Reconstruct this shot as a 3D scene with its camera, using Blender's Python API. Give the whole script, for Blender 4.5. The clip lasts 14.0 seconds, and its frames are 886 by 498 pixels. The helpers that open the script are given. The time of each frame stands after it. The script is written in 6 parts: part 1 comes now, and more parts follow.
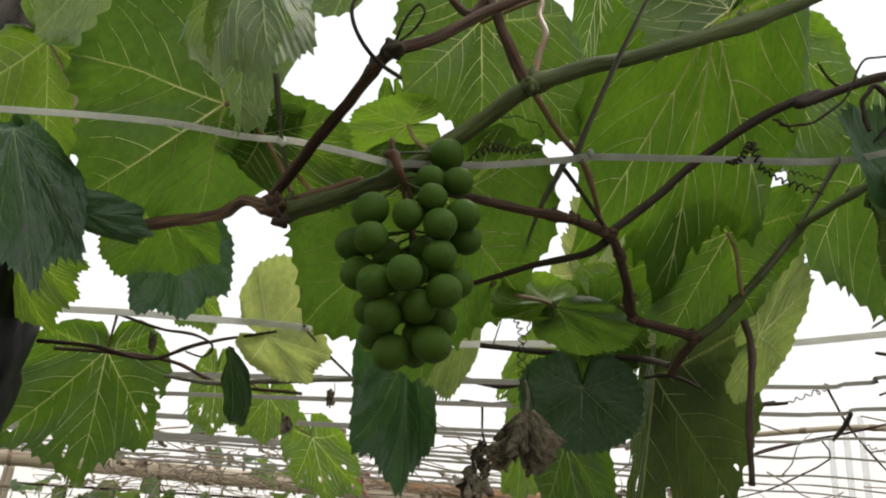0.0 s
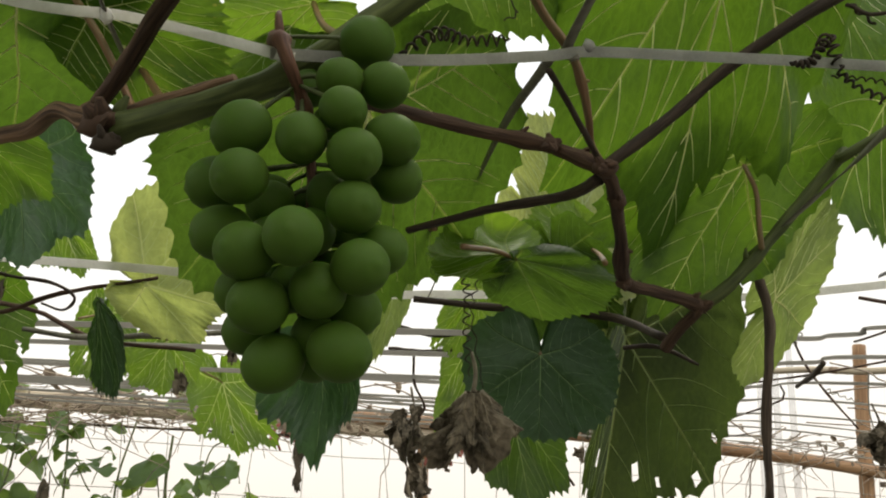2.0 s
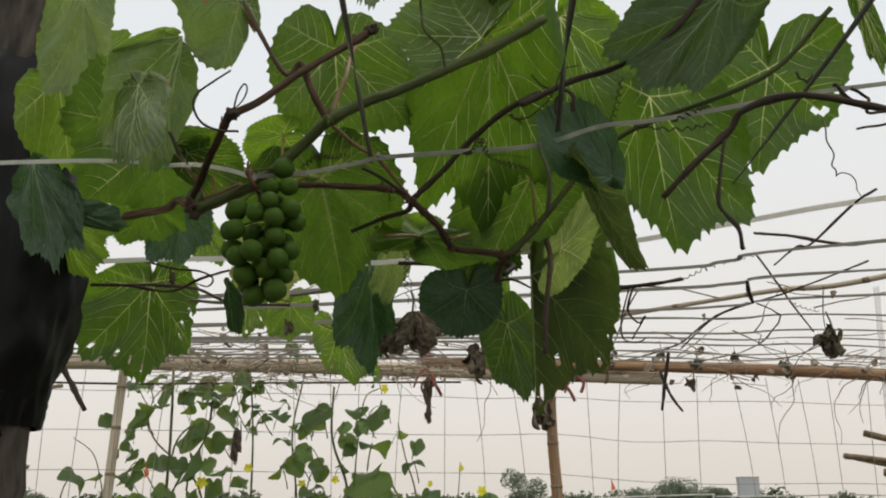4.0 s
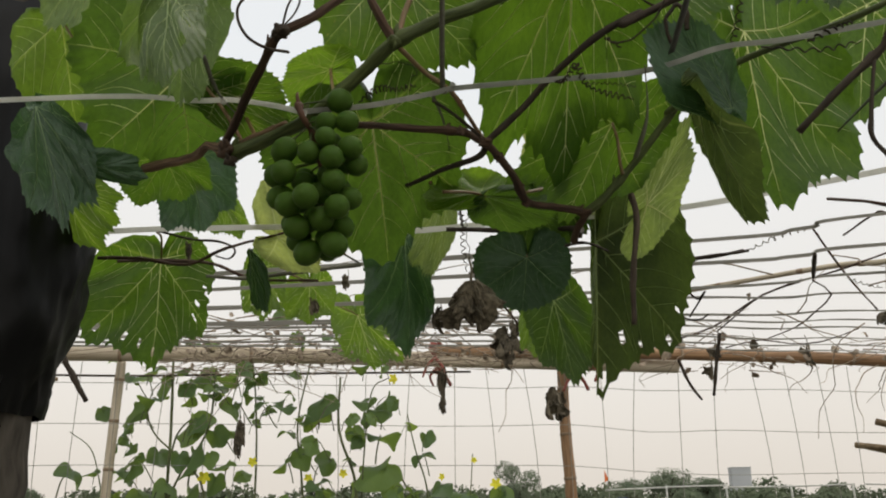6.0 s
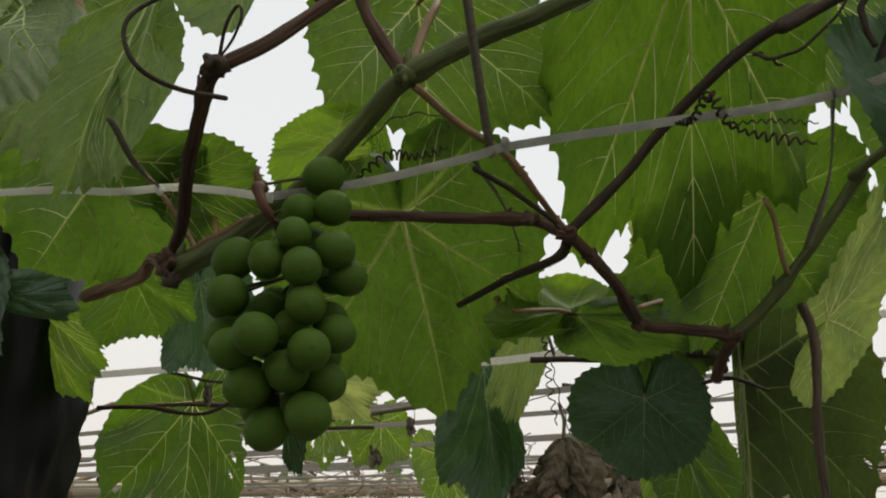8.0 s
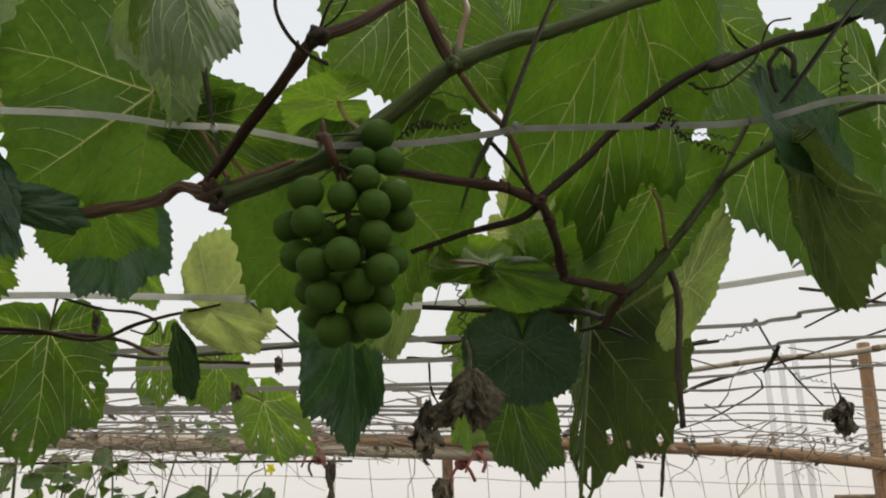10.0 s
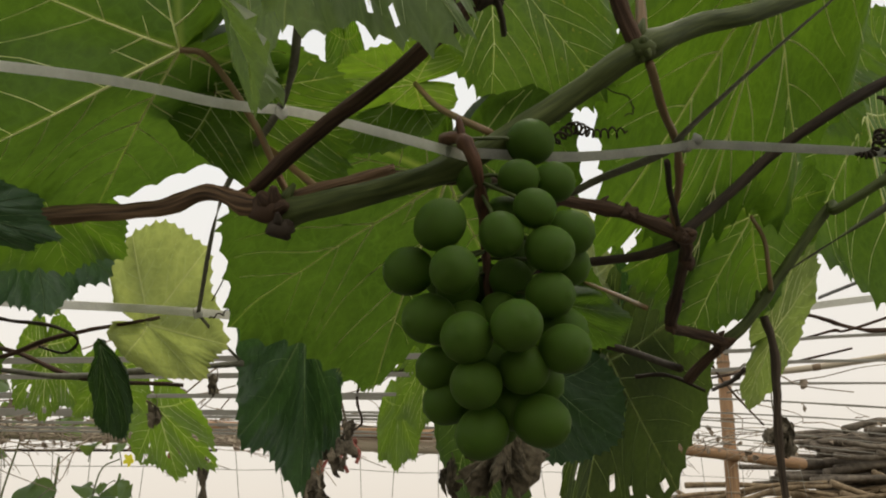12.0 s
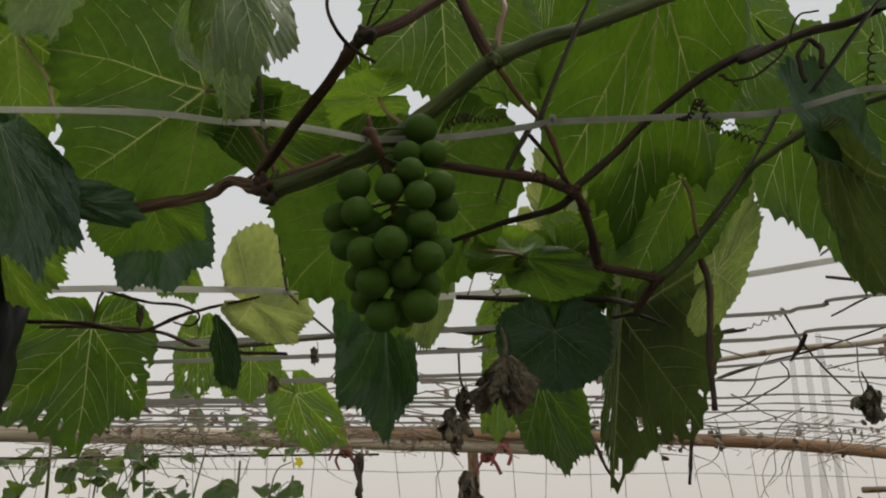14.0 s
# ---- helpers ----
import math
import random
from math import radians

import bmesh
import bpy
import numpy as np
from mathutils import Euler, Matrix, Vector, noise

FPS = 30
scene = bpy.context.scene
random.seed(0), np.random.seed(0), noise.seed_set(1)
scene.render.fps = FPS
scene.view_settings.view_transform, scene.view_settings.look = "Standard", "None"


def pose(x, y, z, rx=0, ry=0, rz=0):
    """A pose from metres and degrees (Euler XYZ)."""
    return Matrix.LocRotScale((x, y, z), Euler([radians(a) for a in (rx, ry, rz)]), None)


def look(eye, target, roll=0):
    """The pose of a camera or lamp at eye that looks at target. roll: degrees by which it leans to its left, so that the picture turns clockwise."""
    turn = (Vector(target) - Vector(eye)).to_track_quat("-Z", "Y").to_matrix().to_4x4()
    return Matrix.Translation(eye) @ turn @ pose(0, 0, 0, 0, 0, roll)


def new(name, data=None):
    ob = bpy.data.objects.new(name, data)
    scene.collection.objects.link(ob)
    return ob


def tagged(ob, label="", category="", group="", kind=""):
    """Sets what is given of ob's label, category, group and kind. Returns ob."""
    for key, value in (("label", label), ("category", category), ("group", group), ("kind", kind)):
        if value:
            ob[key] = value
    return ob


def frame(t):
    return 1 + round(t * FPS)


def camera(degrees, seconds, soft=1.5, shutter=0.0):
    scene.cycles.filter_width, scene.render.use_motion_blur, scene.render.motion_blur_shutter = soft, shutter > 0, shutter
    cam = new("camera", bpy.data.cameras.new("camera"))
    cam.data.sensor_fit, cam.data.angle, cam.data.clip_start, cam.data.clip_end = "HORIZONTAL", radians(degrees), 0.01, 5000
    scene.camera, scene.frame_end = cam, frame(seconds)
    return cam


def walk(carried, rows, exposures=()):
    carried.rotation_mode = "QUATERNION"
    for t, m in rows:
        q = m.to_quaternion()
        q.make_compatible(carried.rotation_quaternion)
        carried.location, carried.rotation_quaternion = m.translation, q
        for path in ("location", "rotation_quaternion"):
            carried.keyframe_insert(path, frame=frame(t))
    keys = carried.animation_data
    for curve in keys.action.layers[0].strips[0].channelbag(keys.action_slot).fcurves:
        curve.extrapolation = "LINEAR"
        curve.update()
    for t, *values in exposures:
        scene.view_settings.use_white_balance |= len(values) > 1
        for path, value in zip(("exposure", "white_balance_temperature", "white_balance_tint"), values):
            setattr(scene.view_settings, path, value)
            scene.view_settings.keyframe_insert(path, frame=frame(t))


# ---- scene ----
cam = camera(53.0, 14.0, soft=2.0)
PATH = [
    (0, (0.0373, 0.0343, 1.5408), (-0.0311, 1.8532, 2.3696), 3.40),
    (0.5, (0.0434, 0.0999, 1.5786), (0.0464, 1.9484, 2.3422), 1.84),
    (1, (0.0230, 0.2270, 1.6383), (0.1307, 2.1093, 2.3056), 0.85),
    (1.5, (0.0093, 0.2218, 1.6460), (0.1327, 2.1065, 2.3036), 1.60),
    (2, (0.0355, 0.1813, 1.6177), (0.1320, 2.0658, 2.2805), 2.01),
    (2.2, (0.0529, 0.1437, 1.6000), (0.1194, 2.0290, 2.2642), 2.33),
    (4.3, (0.2670, -0.2519, 1.5014), (-0.0381, 1.6435, 2.0620), -0.50),
    (4.5, (0.2710, -0.2577, 1.5118), (-0.0421, 1.6377, 2.0681), -1.04),
    (5, (0.2682, -0.2288, 1.4948), (-0.0672, 1.6745, 2.0092), -2.05),
    (5.5, (0.2343, -0.1882, 1.4771), (-0.1182, 1.7210, 1.9576), -1.07),
    (6, (0.1665, -0.1120, 1.5078), (-0.0910, 1.7919, 2.0635), -0.31),
    (6.5, (0.0957, -0.0035, 1.5509), (0.0162, 1.8890, 2.1928), -1.21),
    (7, (0.0907, 0.0634, 1.5714), (-0.0381, 1.9285, 2.2820), -2.10),
    (7.5, (0.1409, 0.1109, 1.6014), (-0.2495, 1.9108, 2.3811), -0.64),
    (7.7, (0.1597, 0.1218, 1.5996), (-0.3235, 1.8921, 2.3951), -0.03),
    (9.8, (0.0693, 0.0342, 1.5591), (0.0171, 1.8958, 2.2885), -1.51),
    (10, (0.0406, 0.0129, 1.5469), (0.1047, 1.8755, 2.2724), -1.34),
    (10.5, (0.0008, -0.0055, 1.5339), (0.1713, 1.8540, 2.2504), 0.47),
    (11, (-0.0446, 0.0170, 1.5337), (0.1452, 1.8779, 2.2416), 1.07),
    (11.5, (-0.0810, 0.0585, 1.5643), (0.2144, 1.9077, 2.2666), 0.40),
    (12, (-0.0747, 0.1496, 1.6311), (0.3256, 1.9940, 2.2928), -1.98),
    (12.5, (-0.0613, 0.1309, 1.6278), (0.3000, 1.9738, 2.3155), -2.05),
    (13, (-0.0369, 0.0440, 1.5753), (0.2112, 1.8848, 2.3170), -0.01),
    (13.5, (-0.0151, -0.0243, 1.5231), (0.1451, 1.8247, 2.2685), 0.21),
    (14, (0.0282, -0.0053, 1.5358), (0.0458, 1.8615, 2.2531), -1.38),
]
EXPOSURES = [(0.0, 0.42, 6980, 9.5), (0.6, 0.32, 6980, 9.5), (1.0, 0.18, 7080, 9.5), (1.5, 0.36, 7200, 9), (2.0, 0.52, 7230, 9), (2.2, 0.48, 7200, 9), (4.3, 0.02, 6980, 9.5), (5.5, 0.1, 7080, 9.5), (6.5, 0.09, 7030, 9.5), (7.0, 0.16, 7180, 9.5), (7.5, 0.09, 7180, 9.5), (10.0, 0.06, 6980, 9.5), (10.5, 0.11, 7230, 9.5), (11.0, 0.1, 7380, 9.5), (12.0, 0.12, 7480, 9.5), (12.5, 0.68, 7630, 9.5), (13.0, 0.35, 7280, 9.5), (13.5, 0.05, 7080, 9.5), (14.0, -0.34, 7130, 9.5)]
walk(cam, [(t, look(eye, target, roll)) for t, eye, target, roll in PATH], EXPOSURES)

# ---- sky and sun ----
world = bpy.data.worlds.new("hazy_sky")
world.use_nodes = True
scene.world = world
wn, wl = world.node_tree.nodes, world.node_tree.links
sky = wn.new("ShaderNodeTexSky")
sky.sky_type = 'NISHITA'
sky.sun_disc = False
sky.sun_elevation, sky.sun_rotation = radians(52), radians(150)
sky.air_density, sky.dust_density, sky.ozone_density = 1.4, 6.0, 0.6
pale = wn.new("ShaderNodeHueSaturation")
pale.inputs["Saturation"].default_value = 0.22
haze = wn.new("ShaderNodeMixRGB")
haze.inputs["Fac"].default_value = 0.72
height = wn.new("ShaderNodeSeparateXYZ")
wl.new(wn.new("ShaderNodeTexCoord").outputs["Generated"], height.inputs["Vector"])
veil = wn.new("ShaderNodeValToRGB")
veil.color_ramp.elements[0].position, veil.color_ramp.elements[0].color = 0.0, (0.83, 0.79, 0.755, 1)
veil.color_ramp.elements[1].position, veil.color_ramp.elements[1].color = 0.45, (0.82, 0.885, 0.975, 1)
bright = wn.new("ShaderNodeVectorMath")
bright.operation = 'SCALE'
bright.inputs["Scale"].default_value = 9.8
wl.new(height.outputs["Z"], veil.inputs["Fac"])
wl.new(veil.outputs["Color"], bright.inputs[0])
wl.new(bright.outputs["Vector"], haze.inputs["Color2"])
wl.new(sky.outputs["Color"], pale.inputs["Color"])
wl.new(pale.outputs["Color"], haze.inputs["Color1"])
wl.new(haze.outputs["Color"], wn["Background"].inputs["Color"])
wn["Background"].inputs["Strength"].default_value = 0.115

sun = new("sun", bpy.data.lights.new("sun", "SUN"))
sun.data.energy, sun.data.angle, sun.data.color = 0.8, radians(14), (1, 0.96, 0.9)
sun.matrix_world = look((2.0, 3.2, 8.0), (0, 0, 0))


# ---- materials ----
def material(name, rough=0.6, metal=0.0, spec=0.4):
    m = bpy.data.materials.new(name)
    m.use_nodes = True
    b = m.node_tree.nodes["Principled BSDF"]
    b.inputs["Roughness"].default_value = rough
    b.inputs["Metallic"].default_value = metal
    b.inputs["Specular IOR Level"].default_value = spec
    return m, m.node_tree.nodes, m.node_tree.links, b


def ramp(n, l, source, stops):
    r = n.new("ShaderNodeValToRGB")
    while len(r.color_ramp.elements) < len(stops):
        r.color_ramp.elements.new(0.5)
    for e, (p, c) in zip(r.color_ramp.elements, stops):
        e.position, e.color = p, (*c, 1)
    l.new(source, r.inputs["Fac"])
    return r.outputs["Color"]


def texture(n, l, kind, scale, coord, detail=4.0, stretch=(1, 1, 1)):
    tex = n.new("ShaderNodeTex" + kind)
    tex.inputs["Scale"].default_value = scale
    if kind == "Noise":
        tex.inputs["Detail"].default_value = detail
    mp = n.new("ShaderNodeMapping")
    mp.inputs["Scale"].default_value = stretch
    tc = n.new("ShaderNodeTexCoord")
    l.new(tc.outputs[coord], mp.inputs["Vector"])
    l.new(mp.outputs["Vector"], tex.inputs["Vector"])
    return tex


def bump(n, l, source, b, strength=0.3, distance=0.001):
    bp = n.new("ShaderNodeBump")
    bp.inputs["Strength"].default_value = strength
    bp.inputs["Distance"].default_value = distance
    l.new(source, bp.inputs["Height"])
    l.new(bp.outputs["Normal"], b.inputs["Normal"])
    return bp


def mixed(n, l, fac, a, b, mode="MIX"):
    """a and b: colours or sockets; fac: number or socket."""
    x = n.new("ShaderNodeMixRGB")
    x.blend_type = mode
    for key, value in (("Fac", fac), ("Color1", a), ("Color2", b)):
        if isinstance(value, bpy.types.NodeSocket):
            l.new(value, x.inputs[key])
        elif key == "Fac":
            x.inputs[key].default_value = value
        else:
            x.inputs[key].default_value = (*value, 1)
    return x.outputs["Color"]


def grainy(name, dark, light, scale=60.0, rough=0.7, spec=0.3, stretch=(1, 1, 1), relief=0.4, depth=0.001, coord="Object"):
    """A surface of two tones, broken at a coarse and a fine scale, with relief."""
    m, n, l, b = material(name, rough, 0.0, spec)
    fine = texture(n, l, "Noise", scale, coord, 6.0, stretch)
    coarse = texture(n, l, "Noise", scale * 0.13, coord, 3.0, stretch)
    both = mixed(n, l, 0.5, fine.outputs["Fac"], coarse.outputs["Fac"])
    l.new(ramp(n, l, both, [(0.36, dark), (0.64, light)]), b.inputs["Base Color"])
    bump(n, l, fine.outputs["Fac"], b, relief, depth)
    return m


def leaf_material(name, face, glow, glow_share=0.55, rough=0.5, spec=0.35, spots=0.0, rust=False, blister=0.55):
    """A leaf blade: face is the colour that it reflects, glow the colour that it lets through."""
    m, n, l, b = material(name, rough, 0.0, spec)
    info = n.new("ShaderNodeObjectInfo")
    cells = n.new("ShaderNodeTexVoronoi")
    cells.feature = 'DISTANCE_TO_EDGE'
    cells.inputs["Scale"].default_value = 190.0
    tc = n.new("ShaderNodeTexCoord")
    warp = n.new("ShaderNodeTexNoise")
    warp.inputs["Scale"].default_value = 60.0
    l.new(tc.outputs["UV"], warp.inputs["Vector"])
    bent = n.new("ShaderNodeMixRGB")
    bent.blend_type = 'LINEAR_LIGHT'
    bent.inputs["Fac"].default_value = 0.006
    l.new(tc.outputs["UV"], bent.inputs["Color1"])
    l.new(warp.outputs["Color"], bent.inputs["Color2"])
    l.new(bent.outputs["Color"], cells.inputs["Vector"])
    fine_net = ramp(n, l, cells.outputs["Distance"], [(0.0, (0.45, 0.45, 0.45)), (0.10, (0, 0, 0))])
    wide = n.new("ShaderNodeTexVoronoi")
    wide.feature = 'DISTANCE_TO_EDGE'
    wide.inputs["Scale"].default_value = 62.0
    l.new(bent.outputs["Color"], wide.inputs["Vector"])
    wide_net = ramp(n, l, wide.outputs["Distance"], [(0.0, (1, 1, 1)), (0.05, (0, 0, 0))])
    net = mixed(n, l, 1.0, fine_net, wide_net, "LIGHTEN")
    quilt = ramp(n, l, wide.outputs["Distance"], [(0.0, (0, 0, 0)), (0.3, (1, 1, 1))])
    rib_at = n.new("ShaderNodeUVMap")
    rib_at.uv_map = "field"
    parts_of = n.new("ShaderNodeSeparateXYZ")
    l.new(rib_at.outputs["UV"], parts_of.inputs["Vector"])

    def calc(op, a, b=0.0):
        q = n.new("ShaderNodeMath")
        q.operation = op
        for k, value in enumerate((a, b)):
            if isinstance(value, bpy.types.NodeSocket):
                l.new(value, q.inputs[k])
            else:
                q.inputs[k].default_value = value
        return q.outputs["Value"]

    along, aside = parts_of.outputs["X"], calc("ABSOLUTE", parts_of.outputs["Y"])
    main_w = calc("SUBTRACT", 0.020, calc("MULTIPLY", along, 0.015))
    main = calc("MULTIPLY", calc("SUBTRACT", 1.0, calc("DIVIDE", aside, main_w)), 0.7)
    clamp = n.new("ShaderNodeClamp")
    l.new(main, clamp.inputs["Value"])
    veined = clamp.outputs["Result"]
    blotch = texture(n, l, "Noise", 22.0, "UV", 5.0)
    fleck = texture(n, l, "Noise", 260.0, "UV", 2.0)
    tone = ramp(n, l, blotch.outputs["Fac"], [(0.3, (0.80, 0.82, 0.78)), (0.7, (1.16, 1.12, 1.08))])
    lot = n.new("ShaderNodeMapRange")
    lot.inputs["To Min"].default_value, lot.inputs["To Max"].default_value = 0.82, 1.15
    l.new(info.outputs["Random"], lot.inputs["Value"])
    mesh_tone = texture(n, l, "Noise", 150.0, "UV", 3.0)
    tone = mixed(n, l, 1.0, tone, ramp(n, l, mesh_tone.outputs["Fac"], [(0.32, (0.82, 0.84, 0.80)), (0.68, (1.12, 1.11, 1.06))]), "MULTIPLY")
    shade = mixed(n, l, 1.0, tone, lot.outputs["Result"], "MULTIPLY")
    base = mixed(n, l, 1.0, face, shade, "MULTIPLY")
    base = mixed(n, l, mixed(n, l, 1.0, net, (0.24, 0.24, 0.24), "MULTIPLY"), base, tuple(min(1, c * 1.7 + 0.02) for c in face))
    through_col = mixed(n, l, 1.0, glow, shade, "MULTIPLY")
    through_col = mixed(n, l, mixed(n, l, 1.0, net, (0.36, 0.36, 0.36), "MULTIPLY"), through_col, tuple(min(1, c * 1.5) for c in glow))
    base = mixed(n, l, veined, base, tuple(min(1, c * 2.0 + 0.03) for c in face))
    through_col = mixed(n, l, veined, through_col, tuple(min(1, c * k + a) for c, k, a in zip(glow, (2.5, 1.8, 2.6), (0.08, 0.07, 0.02))))
    if spots:
        dot = ramp(n, l, fleck.outputs["Fac"], [(0.66, (0, 0, 0)), (0.72, (spots, spots, spots))])
        base = mixed(n, l, dot, base, (0.30, 0.28, 0.07))
        through_col = mixed(n, l, dot, through_col, (0.5, 0.45, 0.1))
    if rust:
        burnt = texture(n, l, "Noise", 14.0, "UV", 3.0)
        patch = ramp(n, l, burnt.outputs["Fac"], [(0.63, (0, 0, 0)), (0.68, (1, 1, 1))])
        base = mixed(n, l, patch, base, (0.34, 0.13, 0.05))
        through_col = mixed(n, l, patch, through_col, (0.30, 0.10, 0.03))
    l.new(base, b.inputs["Base Color"])
    relief = bump(n, l, mixed(n, l, 0.55, mixed(n, l, 0.6, blotch.outputs["Fac"], quilt), veined), b, blister, 0.0018)
    t = n.new("ShaderNodeBsdfTranslucent")
    l.new(through_col, t.inputs["Color"])
    l.new(relief.outputs["Normal"], t.inputs["Normal"])
    mix = n.new("ShaderNodeMixShader")
    mix.inputs["Fac"].default_value = glow_share
    l.new(b.outputs["BSDF"], mix.inputs[1])
    l.new(t.outputs["BSDF"], mix.inputs[2])
    l.new(mix.outputs["Shader"], n["Material Output"].inputs["Surface"])
    return m


LEAF = leaf_material("leaf_underside", (0.052, 0.100, 0.026), (0.120, 0.232, 0.015))
LEAF_SPOT = leaf_material("leaf_spotted", (0.068, 0.125, 0.032), (0.150, 0.275, 0.020), spots=0.6)
# Young leaf tone; for leaves behind, its paleness paints the sunlight on them.
LEAF_PALE = leaf_material("leaf_young_and_lit", (0.10, 0.165, 0.04), (0.21, 0.36, 0.026))
LEAF_DARK = leaf_material("leaf_upper_side", (0.024, 0.056, 0.022), (0.042, 0.10, 0.018), 0.4, 0.55, 0.25, blister=1.0)
LEAF_RUST = leaf_material("leaf_rusty", (0.115, 0.168, 0.064), (0.18, 0.29, 0.050), 0.5, rust=True)
# Darker copy of the leaf; shade from leaves above is painted into it.
LEAF_SHADE = leaf_material("leaf_shade_tone", (0.042, 0.076, 0.026), (0.088, 0.170, 0.015))
LEAF_DEEP = leaf_material("leaf_bluish", (0.046, 0.098, 0.050), (0.062, 0.142, 0.032), 0.40, 0.45, 0.45, blister=1.3)
LEAF_DUSTY = leaf_material("leaf_pale_underside", (0.125, 0.190, 0.062), (0.21, 0.34, 0.050), 0.55)
LEAF_OLIVE = leaf_material("leaf_olive", (0.058, 0.080, 0.032), (0.080, 0.125, 0.022), 0.5)
# Two paler leaf copies; light falling on them is put into the colour.
LEAF_LIT = leaf_material("leaf_lit_tone", (0.14, 0.19, 0.07), (0.30, 0.40, 0.09), 0.55)
LEAF_SUN = leaf_material("leaf_sun_tone", (0.17, 0.205, 0.08), (0.46, 0.53, 0.15), 0.58)
LEAF_SILVER = leaf_material("leaf_dusty", (0.14, 0.20, 0.09), (0.23, 0.34, 0.07), 0.45)
VEIN = leaf_material("leaf_vein", (0.56, 0.64, 0.24), (0.85, 0.90, 0.40), 0.25)
VEIN_SOFT = leaf_material("leaf_vein_soft", (0.20, 0.27, 0.12), (0.35, 0.45, 0.15), 0.35)
VEIN_DARK = leaf_material("leaf_vein_upper", (0.16, 0.23, 0.12), (0.15, 0.25, 0.08), 0.4)
CANE = grainy("green_cane", (0.030, 0.042, 0.012), (0.105, 0.128, 0.040), 600, 0.62, 0.2, (1, 0.1, 1), 0.6, 0.0006, "UV")
BARK = grainy("brown_bark", (0.018, 0.010, 0.007), (0.118, 0.068, 0.040), 750, 0.75, 0.25, (1, 0.06, 1), 1.0, 0.001, "UV")
PEEL = grainy("peeling_bark", (0.025, 0.015, 0.009), (0.28, 0.17, 0.095), 700, 0.75, 0.25, (1, 0.04, 1), 1.0, 0.0015, "UV")
TWIG = grainy("dark_twig", (0.016, 0.012, 0.008), (0.064, 0.045, 0.028), 1300, 0.75, 0.25, (1, 0.08, 1), 0.8, 0.0006, "UV")
TENDRIL = grainy("dry_tendril", (0.014, 0.011, 0.008), (0.05, 0.036, 0.022), 400, 0.8, 0.2)
PETIOLE = grainy("petiole_skin", (0.12, 0.10, 0.035), (0.26, 0.13, 0.07), 700, 0.5, 0.35, (1, 0.1, 1), 0.4, 0.0004, "UV")
DEAD = grainy("dead_leaf", (0.035, 0.029, 0.020), (0.20, 0.165, 0.115), 260, 0.85, 0.2, (1, 1, 1), 0.9)
STRAP = grainy("white_strap", (0.56, 0.55, 0.50), (0.86, 0.85, 0.80), 500, 0.5, 0.4, (1, 1, 1), 0.6, 0.0008)
STRING = grainy("grey_string", (0.09, 0.085, 0.06), (0.20, 0.19, 0.14), 300, 0.6, 0.3)
BAMBOO = grainy("dry_bamboo", (0.34, 0.27, 0.18), (0.64, 0.55, 0.42), 120, 0.55, 0.35, (1, 0.06, 1), 0.4, 0.001, "UV")
BAMBOO_RED = grainy("brown_bamboo", (0.19, 0.10, 0.05), (0.46, 0.28, 0.15), 120, 0.6, 0.3, (1, 0.06, 1), 0.5, 0.001, "UV")
JOINT = grainy("bamboo_joint", (0.17, 0.115, 0.07), (0.36, 0.26, 0.17), 120, 0.65, 0.3)
CONCRETE = grainy("roof_concrete", (0.07, 0.066, 0.06), (0.15, 0.145, 0.13), 12, 0.9, 0.2)


def see_through(m, colour, share):
    """Let a thin plastic pass some light."""
    n, l = m.node_tree.nodes, m.node_tree.links
    t = n.new("ShaderNodeBsdfTranslucent")
    t.inputs["Color"].default_value = (*colour, 1)
    mix = n.new("ShaderNodeMixShader")
    mix.inputs["Fac"].default_value = share
    l.new(n["Principled BSDF"].outputs["BSDF"], mix.inputs[1])
    l.new(t.outputs["BSDF"], mix.inputs[2])
    l.new(mix.outputs["Shader"], n["Material Output"].inputs["Surface"])


see_through(STRAP, (0.9, 0.89, 0.84), 0.58)


# ---- mesh helpers ----
def part(name, bm, mat, parent=None, label="", smooth=True):
    me = bpy.data.meshes.new(name)
    bm.to_mesh(me)
    bm.free()
    for p in me.polygons:
        p.use_smooth = smooth
    me.materials.append(mat)
    ob = new(name, me)
    ob.parent = parent
    if label:
        ob["label"] = label
    return ob


def thing(name, label, category, at=(0, 0, 0), group="", kind=""):
    """An Empty at its base, for the parts of one thing."""
    ob = new(name)
    ob.empty_display_size = 0.02
    ob.location = at
    return tagged(ob, label, category, group, kind)


def settle(ob):
    """Keep the world place of every part that was built in world coordinates."""
    inv = Matrix.Translation(ob.location).inverted()
    for c in ob.children:
        c.matrix_parent_inverse = inv
    return ob


def spline(pts, per=6):
    """Catmull-Rom through the points."""
    pts = [Vector(p) for p in pts]
    if len(pts) == 2:
        return [pts[0].lerp(pts[1], i / per) for i in range(per + 1)]
    ext = [2 * pts[0] - pts[1]] + pts + [2 * pts[-1] - pts[-2]]
    out = []
    for i in range(1, len(ext) - 2):
        a, b, c, d = ext[i - 1:i + 3]
        for k in range(per):
            s = k / per
            out.append(0.5 * (2 * b + (c - a) * s + (2 * a - 5 * b + 4 * c - d) * s * s + (3 * b - a - 3 * c + d) * s ** 3))
    out.append(pts[-1])
    return out


